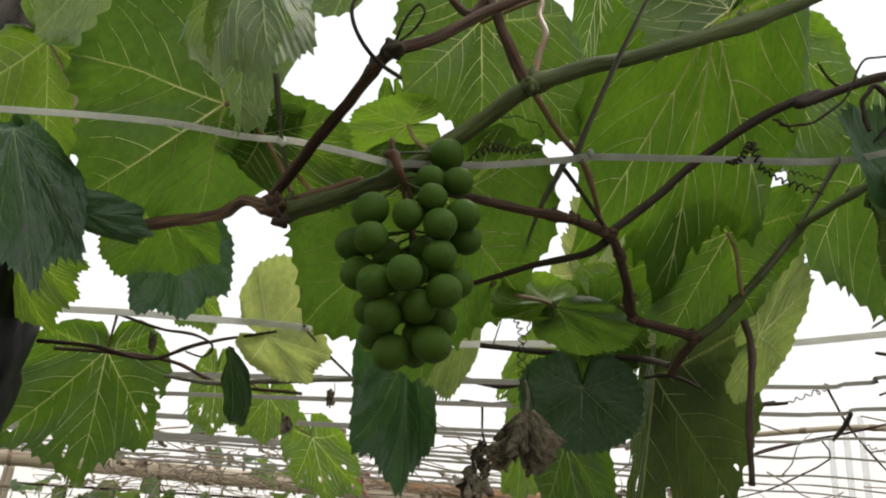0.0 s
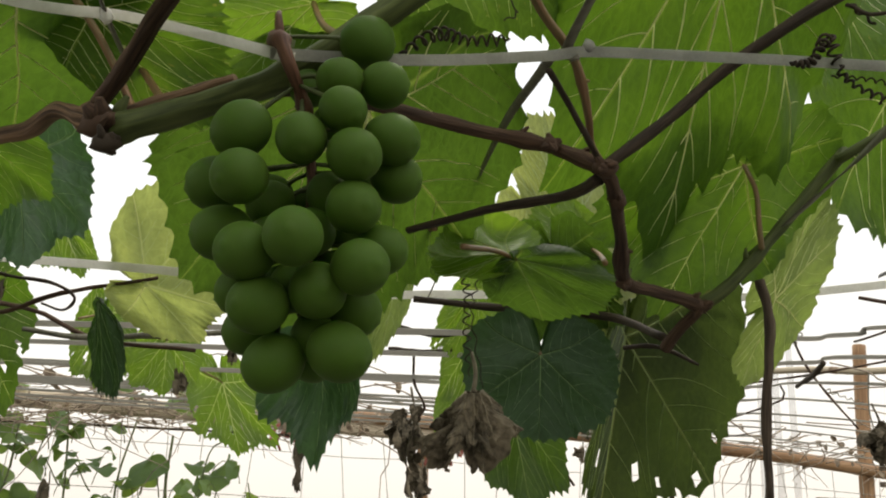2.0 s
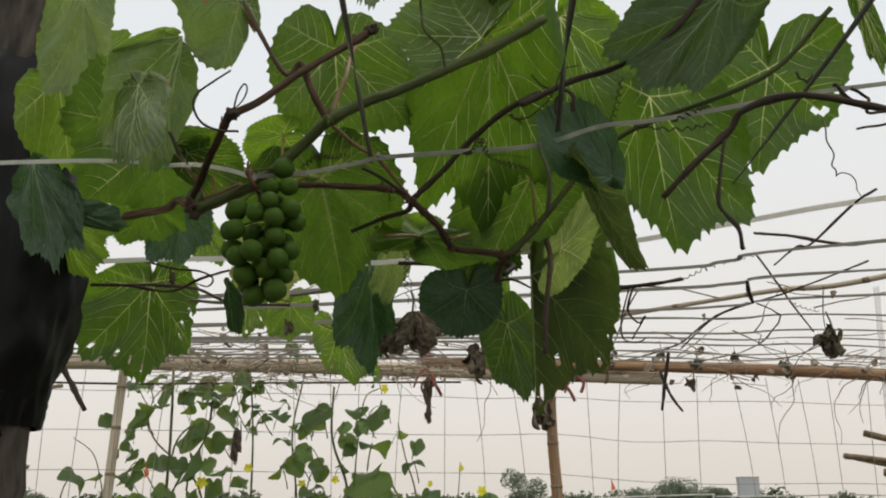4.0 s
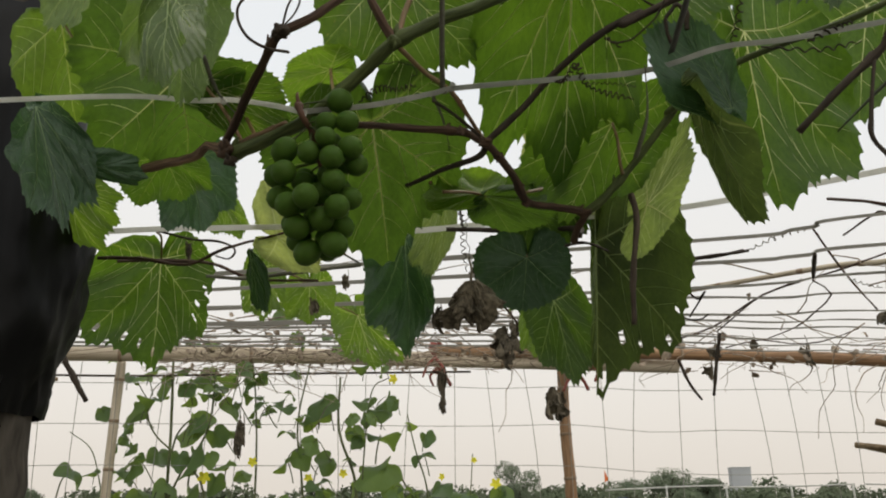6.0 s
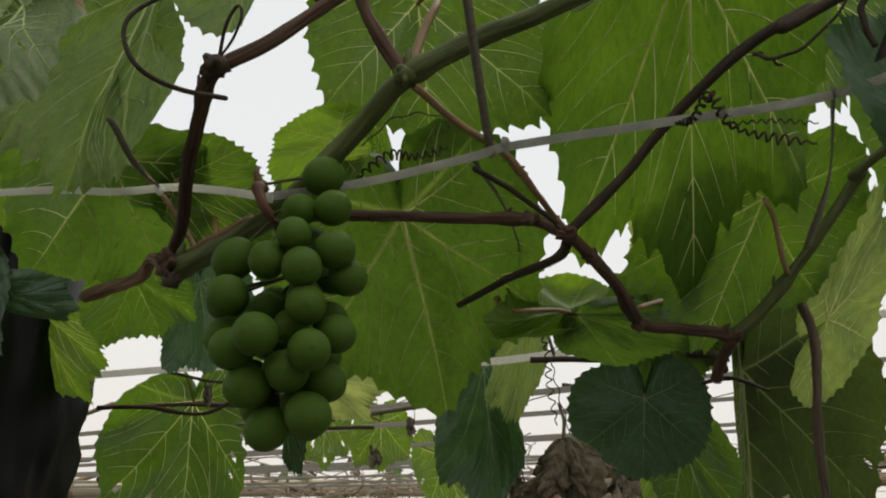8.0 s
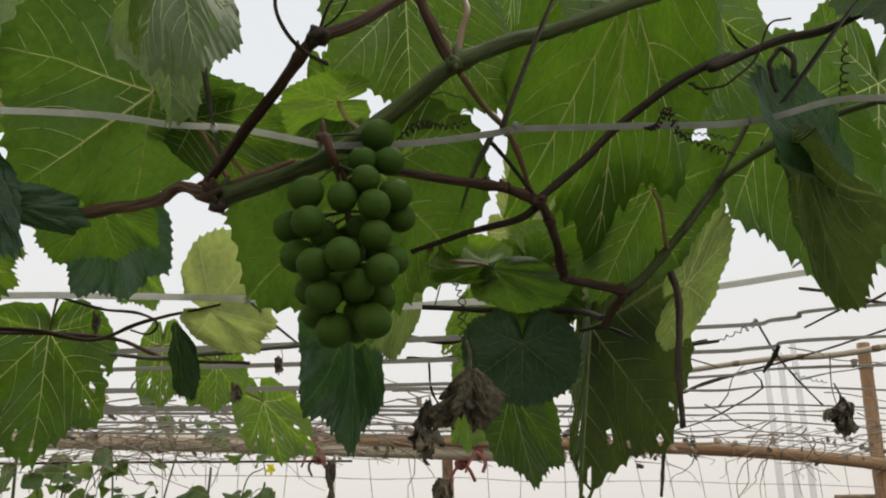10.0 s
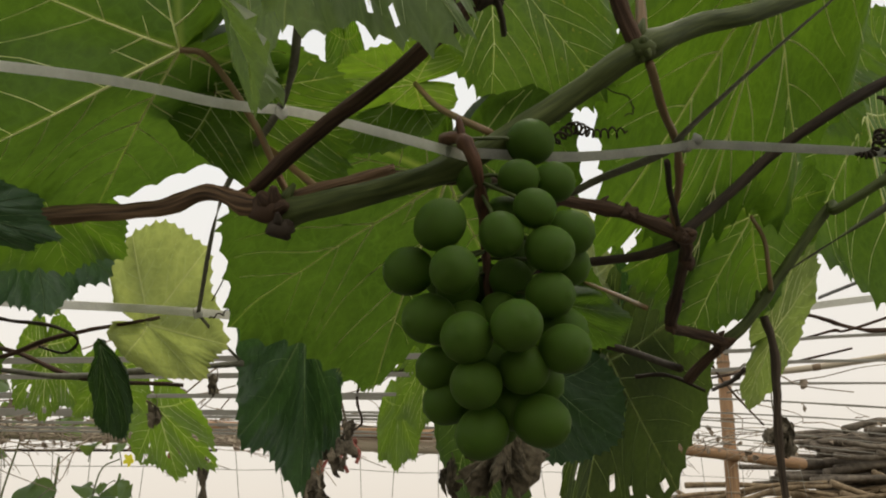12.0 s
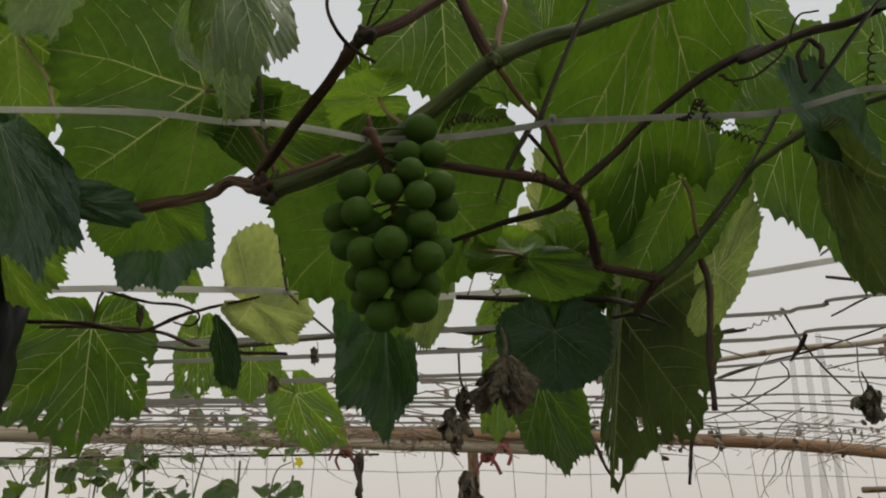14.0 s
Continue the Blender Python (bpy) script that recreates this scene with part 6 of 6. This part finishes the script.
vine_leaf("vine leaf with eaten holes along its lower edge", (-0.386, 1.025, 1.843), (-0.390, 1.030, 1.689), (-0.302, 1.020, 1.798), (-0.514, 1.030, 1.791), LEAF, seed=14, holes=0.8, back=0.6, petiole=[(-0.352, 0.950, 1.849), (-0.309, 0.850, 1.825)])
vine_leaf("narrow dark vine leaf hanging edge-on", (-0.192, 0.850, 1.795), (-0.181, 0.860, 1.724), (-0.167, 0.850, 1.755), (-0.200, 0.870, 1.768), LEAF_DARK, VEIN_DARK, seed=15, lobing=0.2, back=0.25)
vine_leaf("light vine leaf with holes above the bamboo", (-0.215, 1.500, 1.855), (-0.178, 1.500, 1.751), (-0.129, 1.500, 1.804), (-0.259, 1.500, 1.817), LEAF_PALE, seed=16, holes=0.6, petiole=[(-0.222, 1.480, 1.858), (-0.235, 1.462, 1.862), (-0.25, 1.40, 1.868), (-0.262, 1.30, 1.872)])
vine_leaf("dark curled vine leaf with a pointed tip", (-0.031, 0.980, 1.843), (-0.031, 1.010, 1.694), (0.007, 0.980, 1.798), (-0.097, 1.010, 1.802), LEAF_DEEP, VEIN_DARK, seed=17, bulge=0.12, wave=0.06, crumple=0.055)
vine_leaf("pale curled margin of a vine leaf over the dark one", (0.040, 0.880, 1.870), (-0.000, 0.880, 1.774), (0.041, 0.880, 1.803), (0.003, 0.880, 1.835), LEAF_LIT, VEIN_SOFT, seed=56, lobing=0.2, back=0.3, crumple=0.04, curl=0.1, petiole=[(0.030, 0.800, 1.845), (0.047, 0.700, 1.812), (0.054, 0.635, 1.789)])
vine_leaf("vine leaf folded along its rib beside the bunch", (0.098, 0.660, 1.785), (0.049, 0.620, 1.769), (0.071, 0.640, 1.763), (0.079, 0.670, 1.816), LEAF_PALE, VEIN_SOFT, seed=18, bulge=0.1)
vine_leaf("shaded vine leaf drooping over a dark shoot", (0.102, 0.660, 1.782), (0.165, 0.690, 1.763), (0.095, 0.680, 1.761), (0.143, 0.670, 1.791), LEAF_SHADE, VEIN_DARK, seed=55, lobing=0.4, back=0.3, petiole=[(0.089, 0.650, 1.783), (0.068, 0.620, 1.774)])
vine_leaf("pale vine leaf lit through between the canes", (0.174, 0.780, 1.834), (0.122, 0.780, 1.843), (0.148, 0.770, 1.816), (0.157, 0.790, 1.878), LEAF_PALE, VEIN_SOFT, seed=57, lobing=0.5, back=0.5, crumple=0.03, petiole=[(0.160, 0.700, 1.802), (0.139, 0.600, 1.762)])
vine_leaf("large vine leaf hanging behind the grapes", (0.017, 0.556, 1.816), (0.000, 0.720, 1.742), (0.093, 0.605, 1.812), (-0.100, 0.630, 1.795), LEAF_SHADE, VEIN, seed=19, lobing=1.0, back=0.65, petiole=[(0.002, 0.560, 1.817), (0.010, 0.480, 1.783)])
vine_leaf("green vine leaf with a notch at its stalk", (0.217, 0.605, 1.823), (0.172, 0.630, 1.744), (0.264, 0.630, 1.803), (0.143, 0.602, 1.819), seed=20, petiole=[(0.220, 0.600, 1.806), (0.221, 0.602, 1.788), (0.223, 0.606, 1.776)])
vine_leaf("wide vine leaf with a scalloped lower edge", (0.342, 0.640, 1.921), (0.361, 0.660, 1.758), (0.455, 0.700, 1.862), (0.282, 0.650, 1.884), seed=21, wave=0.05)
vine_leaf("green vine leaf at the end of the trellis", (0.488, 0.740, 1.996), (0.465, 0.740, 1.868), (0.585, 0.760, 1.991), (0.409, 0.720, 2.015), seed=22, holes=0.3)
vine_leaf("dark upper lobe of a vine leaf folded over its stalk", (0.290, 0.476, 1.772), (0.256, 0.466, 1.842), (0.236, 0.438, 1.781), (0.293, 0.476, 1.812), LEAF_DEEP, VEIN_DARK, seed=23, lobing=0.3, bulge=0.06, back=0.5)
vine_leaf("hanging vine leaf showing its olive underside", (0.262, 0.466, 1.786), (0.321, 0.540, 1.702), (0.284, 0.535, 1.738), (0.291, 0.432, 1.742), LEAF_OLIVE, VEIN_SOFT, seed=53, lobing=0.4, bulge=0.05, spread=0.4, back=0.15, taper=0.8)
vine_leaf("shaded vine leaf under the upper strap", (0.393, 0.480, 1.935), (0.314, 0.440, 1.829), (0.397, 0.470, 1.870), (0.308, 0.450, 1.913), LEAF_SHADE, VEIN_DARK, seed=24)
vine_leaf("light green vine leaf above the dark folded one", (0.253, 0.585, 1.990), (0.297, 0.600, 1.881), (0.318, 0.590, 1.975), (0.239, 0.590, 1.904), LEAF_SPOT, VEIN, seed=25, back=0.4)
vine_leaf("dusty green vine leaf hanging near the straps", (0.169, 0.140, 1.790), (0.168, 0.120, 1.721), (0.183, 0.130, 1.757), (0.148, 0.130, 1.758), LEAF_SILVER, VEIN_SOFT, seed=26)
vine_leaf("young vine leaf above the large one", (0.184, 0.460, 1.900), (0.134, 0.440, 1.846), (0.187, 0.470, 1.941), (0.114, 0.450, 1.932), LEAF_PALE, seed=27)
vine_leaf("bluish green vine leaf beside the wrapped post", (-0.221, 0.500, 1.999), (-0.216, 0.520, 1.889), (-0.181, 0.500, 1.956), (-0.278, 0.520, 1.950), LEAF_SILVER, VEIN_SOFT, seed=28)
vine_leaf("yellowish green vine leaf beside the wrapped post", (-0.244, 0.600, 2.000), (-0.308, 0.600, 1.963), (-0.241, 0.600, 1.957), (-0.306, 0.600, 2.007), LEAF_PALE, seed=29)
vine_leaf("narrow vine leaf tip hanging from above", (0.546, 0.600, 2.001), (0.560, 0.600, 1.913), (0.567, 0.600, 1.959), (0.541, 0.600, 1.962), LEAF, seed=30, petiole=[(0.512, 0.500, 1.955), (0.417, 0.220, 1.784)])
vine_leaf("pale vine leaf with a curled margin", (0.245, 0.645, 1.761), (0.291, 0.650, 1.805), (0.277, 0.640, 1.836), (0.255, 0.660, 1.728), LEAF_LIT, VEIN, seed=31, curl=0.1, crumple=0.035)
vine_leaf("long vine leaf with eaten holes", (0.207, 0.820, 1.781), (0.204, 0.930, 1.630), (0.315, 0.880, 1.743), (0.201, 0.920, 1.743), LEAF_OLIVE, VEIN_SOFT, seed=32, holes=0.6)
vine_leaf("dark folded vine leaf under the cane end", (0.281, 0.930, 1.860), (0.297, 0.970, 1.729), (0.318, 0.930, 1.807), (0.258, 0.950, 1.815), LEAF_SHADE, VEIN_DARK, seed=33)
vine_leaf("vine leaf hanging behind the round dark one", (0.157, 1.100, 1.780), (0.182, 1.100, 1.663), (0.218, 1.100, 1.735), (0.119, 1.100, 1.738), LEAF_SHADE, VEIN_SOFT, seed=34)
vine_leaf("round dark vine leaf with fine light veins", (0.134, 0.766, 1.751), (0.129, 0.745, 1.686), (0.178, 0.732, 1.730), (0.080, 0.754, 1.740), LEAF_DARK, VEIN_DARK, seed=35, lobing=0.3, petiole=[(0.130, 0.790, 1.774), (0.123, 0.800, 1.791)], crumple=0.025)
vine_leaf("shaded vine leaf between the canes", (0.145, 0.770, 1.823), (0.168, 0.800, 1.762), (0.196, 0.780, 1.809), (0.116, 0.790, 1.790), LEAF_SHADE, VEIN_DARK, seed=36)

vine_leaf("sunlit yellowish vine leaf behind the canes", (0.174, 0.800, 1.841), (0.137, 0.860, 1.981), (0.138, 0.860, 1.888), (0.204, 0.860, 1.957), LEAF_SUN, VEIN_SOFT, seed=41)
vine_leaf("light green vine leaf behind the white strap", (-0.284, 0.970, 1.912), (-0.250, 0.970, 1.850), (-0.248, 0.970, 1.890), (-0.309, 0.970, 1.881), LEAF_PALE, seed=42)
vine_leaf("light vine leaf hanging over the straps", (-0.319, 1.250, 1.887), (-0.315, 1.250, 1.798), (-0.275, 1.250, 1.848), (-0.354, 1.250, 1.846), LEAF_PALE, seed=43, holes=0.4, petiole=[(-0.322, 1.235, 1.882), (-0.330, 1.20, 1.868)])
vine_leaf("green vine leaf above the bamboo frame", (-0.252, 1.300, 1.870), (-0.250, 1.300, 1.800), (-0.204, 1.300, 1.841), (-0.299, 1.300, 1.836), LEAF_PALE, seed=44, petiole=[(-0.256, 1.270, 1.870), (-0.262, 1.22, 1.866)])
vine_leaf("green vine leaf lit through behind the curled one", (0.129, 1.200, 1.871), (0.116, 1.200, 1.773), (0.153, 1.200, 1.830), (0.088, 1.200, 1.828), LEAF_PALE, seed=45)
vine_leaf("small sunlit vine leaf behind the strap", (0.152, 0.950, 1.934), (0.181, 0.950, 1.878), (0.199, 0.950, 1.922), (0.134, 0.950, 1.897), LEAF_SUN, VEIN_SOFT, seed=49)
vine_leaf("pale green vine leaf behind the curled one", (0.121, 1.100, 1.897), (0.097, 1.120, 1.824), (0.140, 1.100, 1.851), (0.078, 1.120, 1.862), LEAF_PALE, VEIN_SOFT, seed=50, holes=0.4)
vine_leaf("light vine leaf hanging behind the dead leaf", (0.124, 1.400, 1.841), (0.119, 1.400, 1.750), (0.156, 1.400, 1.800), (0.092, 1.400, 1.799), LEAF_PALE, VEIN_SOFT, seed=51)
vine_leaf("vine leaf shaded by the canes", (0.230, 0.860, 1.847), (0.250, 0.880, 1.778), (0.284, 0.860, 1.817), (0.202, 0.880, 1.815), LEAF_DARK, VEIN_DARK, seed=46)
vine_leaf("green vine leaf between two larger ones", (0.133, 0.620, 2.058), (0.135, 0.630, 1.945), (0.110, 0.620, 1.995), (0.171, 0.620, 1.999), LEAF, seed=52)
vine_leaf("upper vine leaf behind the spotted one", (-0.029, 0.620, 1.933), (-0.021, 0.640, 1.894), (-0.014, 0.620, 1.909), (-0.040, 0.620, 1.910), LEAF, seed=47)

# ---- canes ----
cane("vine_cane", "brown peeling cane end of last year's wood", [(-0.173, 0.540, 1.779), (-0.149, 0.530, 1.778), (-0.116, 0.510, 1.774), (-0.096, 0.490, 1.774), (-0.077, 0.478, 1.764), (-0.051, 0.468, 1.768), (-0.025, 0.460, 1.774)], (0.0038, 0.0028), PEEL, (0.62,), 0.3)
cane("vine_cane", "olive green vine cane carrying the grapes", [(-0.069, 0.472, 1.758), (-0.047, 0.465, 1.762), (-0.009, 0.450, 1.770), (0.013, 0.440, 1.780), (0.038, 0.430, 1.795), (0.061, 0.420, 1.810), (0.091, 0.425, 1.828), (0.122, 0.430, 1.841), (0.194, 0.450, 1.884), (0.239, 0.460, 1.914)], (0.0047, 0.0042), CANE, (0.02, 0.24, 0.58, 0.88), 0.12)
cane("vine_cane", "dark brown cane rising from a knot", [(-0.078, 0.480, 1.772), (-0.066, 0.466, 1.780), (-0.050, 0.441, 1.785), (-0.036, 0.420, 1.788), (-0.022, 0.402, 1.795), (-0.008, 0.386, 1.803), (0.014, 0.390, 1.817), (0.038, 0.399, 1.841), (0.055, 0.405, 1.856), (0.093, 0.420, 1.889)], (0.0031, 0.0027), BARK, (0.5, 0.98), 0.15)
cane("vine_cane", "reddish brown cane behind the grapes", [(-0.025, 0.460, 1.771), (0.006, 0.460, 1.772), (0.033, 0.490, 1.782), (0.068, 0.515, 1.788), (0.098, 0.522, 1.786), (0.116, 0.506, 1.769), (0.124, 0.520, 1.764), (0.134, 0.550, 1.758), (0.143, 0.580, 1.747), (0.165, 0.600, 1.748), (0.189, 0.612, 1.745), (0.184, 0.625, 1.737), (0.180, 0.640, 1.729)], (0.0026, 0.0032), BARK, (0.3, 0.38, 0.62, 0.82), 0.15)
cane("vine_cane", "dark shoot climbing over the large leaf", [(0.117, 0.506, 1.771), (0.143, 0.500, 1.792), (0.165, 0.490, 1.811), (0.200, 0.470, 1.832), (0.232, 0.465, 1.846), (0.218, 0.460, 1.834), (0.260, 0.460, 1.853), (0.299, 0.470, 1.869), (0.34, 0.47, 1.893), (0.374, 0.470, 1.931), (0.393, 0.460, 1.962)], (0.0024, 0.0028), TWIG, (0.45,), 0.15)
cane("vine_cane", "thin shoot reaching under the leaves", [(0.115, 0.510, 1.767), (0.107, 0.530, 1.768), (0.078, 0.560, 1.772), (0.039, 0.600, 1.774)], (0.0026, 0.0018), TWIG)
cane("vine_cane", "green shoot with a reddish end", [(0.191, 0.612, 1.746), (0.206, 0.610, 1.757), (0.232, 0.610, 1.786), (0.268, 0.600, 1.829), (0.262, 0.585, 1.822), (0.294, 0.570, 1.840), (0.326, 0.560, 1.854), (0.438, 0.550, 1.892), (0.494, 0.520, 1.940)], (0.0033, 0.0024), CANE, (0.2, 0.62), 0.15)
cane("vine_cane", "thick brownish side shoot", [(0.062, 0.420, 1.811), (0.055, 0.415, 1.823), (0.048, 0.410, 1.837), (0.039, 0.410, 1.859), (0.025, 0.410, 1.852), (-0.015, 0.410, 1.921)], (0.0034, 0.0018), BARK)
cane("vine_cane", "slender reddish leaf stalk rising from the fork", [(0.064, 0.420, 1.813), (0.068, 0.425, 1.836), (0.072, 0.430, 1.853), (0.070, 0.450, 1.882), (0.070, 0.470, 1.911), (0.036, 0.520, 1.932)], (0.0022, 0.0012), PETIOLE)
cane("vine_cane", "thin forked stem below the branch", [(0.066, 0.420, 1.806), (0.080, 0.440, 1.797), (0.095, 0.460, 1.792), (0.104, 0.480, 1.783), (0.110, 0.500, 1.778), (0.115, 0.505, 1.772)], (0.0018, 0.0014), PETIOLE, (0.5,))
cane("vine_cane", "thin stem slanting from the strap to the knot", [(0.084, 0.450, 1.780), (0.097, 0.475, 1.779), (0.114, 0.503, 1.772)], (0.0012, 0.0012), TWIG)


def knot(label, at, size, seed, mat=None):
    """A gnarled joint with a few bud stumps."""
    rng = random.Random(seed)
    bm = bmesh.new()
    lump(bm, at, size, (1.2, 0.9, 0.85), 0.5)
    for _ in range(4):
        way = Vector((rng.uniform(-1, 1), rng.uniform(-1, 0.3), rng.uniform(-1, 1))).normalized()
        c = Vector(at)
        tube(bm, [c + way * size * 0.5, c + way * size * 0.95, c + way * size * (1.15 + 0.5 * rng.random())], (size * 0.6, size * 0.2), 6, 0.4)
    tagged(part("cane_knot", bm, mat or BARK), label, "cane knot", "knots of the vine")


knot("gnarled brown joint where two canes meet", (-0.071, 0.470, 1.759), 0.0068, 1)
knot("dark dried bud hanging under the joint", (-0.068, 0.466, 1.750), 0.0042, 2, TWIG)
knot("knobbly reddish joint on the side cane", (0.097, 0.518, 1.785), 0.0040, 3)
knot("knobbly joint where three shoots meet", (0.116, 0.502, 1.768), 0.0044, 4)
knot("swollen bud below the shoot joint", (0.125, 0.520, 1.762), 0.0034, 5)
knot("brown joint at the cane end", (0.190, 0.610, 1.745), 0.0046, 6)
knot("green joint where shoots branch off", (0.063, 0.417, 1.810), 0.0046, 7, CANE)
knot("dark tied knob on the rising cane", (-0.005, 0.382, 1.803), 0.0052, 8, TWIG)
knot("bent joint on the hanging cane", (0.142, 0.578, 1.745), 0.0032, 9)
knot("broken dark end of the rising cane", (0.096, 0.420, 1.891), 0.0052, 10, TWIG)

# ---- grapes ----
GRAPE, gn, gl, gb = material("green_grape_skin", 0.5, 0.0, 0.12)
bloom = texture(gn, gl, "Noise", 90.0, "Object", 4.0)
mottle = texture(gn, gl, "Noise", 700.0, "Object", 2.0)
skin = ramp(gn, gl, mixed(gn, gl, 0.3, bloom.outputs["Fac"], mottle.outputs["Fac"]), [(0.35, (0.031, 0.070, 0.008)), (0.65, (0.062, 0.116, 0.015))])
gl.new(skin, gb.inputs["Base Color"])
gl.new(ramp(gn, gl, bloom.outputs["Fac"], [(0.3, (0.48, 0.48, 0.48)), (0.7, (0.68, 0.68, 0.68))]), gb.inputs["Roughness"])
gb.inputs["Subsurface Weight"].default_value = 0.3
gb.inputs["Subsurface Radius"].default_value = (0.004, 0.008, 0.002)
gb.inputs["Subsurface Scale"].default_value = 1.0

bm = bmesh.new()
bmesh.ops.create_uvsphere(bm, u_segments=28, v_segments=18, radius=1.0)
for v in bm.verts:
    v.co.z *= 1.08
    if v.co.z < -1.0:
        v.co.z += 0.03
    if v.co.z < -1.04:
        v.co.z -= 0.07
BERRY = bpy.data.meshes.new("grape")
bm.to_mesh(BERRY)
bm.free()
for p in BERRY.polygons:
    p.use_smooth = True
BERRY.materials.append(GRAPE)
STALK = [Vector(p) for p in ((-0.010, 0.440, 1.778), (-0.006, 0.428, 1.773), (-0.002, 0.426, 1.763), (0.003, 0.438, 1.752), (0.006, 0.447, 1.732), (0.007, 0.448, 1.710), (0.007, 0.446, 1.689), (0.007, 0.446, 1.677))]
RACHIS = grainy("bunch_stalk", (0.040, 0.017, 0.010), (0.165, 0.080, 0.045), 900, 0.6, 0.3, (1, 0.15, 1), 0.6, 0.0006, "UV")
bunch = thing("grape_bunch", "bunch of unripe green grapes hanging from the cane", "grapes", tuple(STALK[0]))
axis = spline(STALK, 8)
bm = bmesh.new()
tube(bm, axis, (0.0026, 0.0012), 9, 0.3, (0.18, 0.42), 0.5)
tube(bm, spline([STALK[1], (-0.007, 0.427, 1.779), (-0.007, 0.428, 1.782)], 5), (0.0018, 0.0007), 6, 0.3)
part("stalk", bm, RACHIS, bunch, "reddish brown bunch stalk")


def grape(x, y, z, r):
    c = Vector((x, y, z))
    ob = new("grape", BERRY)
    ob.parent = bunch
    root = min(axis[8:], key=lambda p: (p - c - Vector((0, 0, 0.006))).length)
    tilt = (c - root).to_track_quat('-Z', 'Y').to_matrix().to_4x4()
    ob.matrix_basis = Matrix.Translation(c) @ tilt @ Matrix.Diagonal((r, r, r * (0.97 + 0.10 * abs(math.sin(x * 900 + z * 700))), 1))
    bm = bmesh.new()
    way = (root - c).normalized()
    tube(bm, spline([c + way * r * 0.98, c + way * r * 1.25 + Vector((0, 0, 0.001)), root], 4), (0.0009, 0.0007), 5)
    part("pedicel", bm, CANE, bunch)


grape(0.0215, 0.4340, 1.7765, 0.0088)
grape(0.0141, 0.4275, 1.7585, 0.0070)
grape(0.0280, 0.4302, 1.7590, 0.0076)
grape(0.0164, 0.4192, 1.7438, 0.0070)
grape(-0.0148, 0.4290, 1.7402, 0.0087)
grape(0.0046, 0.4212, 1.7346, 0.0077)
grape(0.0312, 0.4268, 1.7385, 0.0081)
grape(0.0207, 0.4193, 1.7292, 0.0081)
grape(0.0333, 0.4368, 1.7299, 0.0079)
grape(-0.0237, 0.4426, 1.7275, 0.0087)
grape(-0.0122, 0.4213, 1.7213, 0.0083)
grape(-0.0182, 0.4358, 1.7086, 0.0086)
grape(-0.0086, 0.4230, 1.6990, 0.0086)
grape(0.0058, 0.4140, 1.7010, 0.0085)
grape(0.0213, 0.4240, 1.7146, 0.0081)
grape(0.0245, 0.4224, 1.6957, 0.0083)
grape(0.0293, 0.4366, 1.7060, 0.0079)
grape(-0.0043, 0.4300, 1.6853, 0.0086)
grape(0.0123, 0.4305, 1.6905, 0.0085)
grape(0.0218, 0.4450, 1.6893, 0.0084)
grape(0.0194, 0.4368, 1.6742, 0.0090)
grape(0.0000, 0.4420, 1.6710, 0.0087)
grape(-0.0091, 0.4520, 1.6833, 0.0081)
grape(0.0024, 0.4460, 1.7650, 0.0066)
grape(-0.0129, 0.4484, 1.6943, 0.0076)
grape(0.0080, 0.4400, 1.7120, 0.0076)
grape(-0.0040, 0.4410, 1.7090, 0.0076)
grape(0.0130, 0.4410, 1.7250, 0.0076)
grape(0.0040, 0.4420, 1.6950, 0.0076)
grape(0.0120, 0.4450, 1.6800, 0.0076)
grape(0.0130, 0.4430, 1.7500, 0.0076)
grape(-0.0060, 0.4440, 1.7220, 0.0076)
grape(0.0100, 0.4560, 1.6760, 0.0074)
grape(0.0120, 0.4580, 1.6900, 0.0074)
grape(-0.0020, 0.4560, 1.6980, 0.0074)
grape(0.0160, 0.4560, 1.7040, 0.0074)
grape(0.0040, 0.4580, 1.7120, 0.0074)
grape(-0.0100, 0.4570, 1.7120, 0.0074)
grape(0.0180, 0.4560, 1.7200, 0.0074)
grape(0.0060, 0.4580, 1.7270, 0.0074)
grape(-0.0080, 0.4550, 1.7290, 0.0074)
grape(0.0200, 0.4520, 1.7370, 0.0074)
settle(bunch)
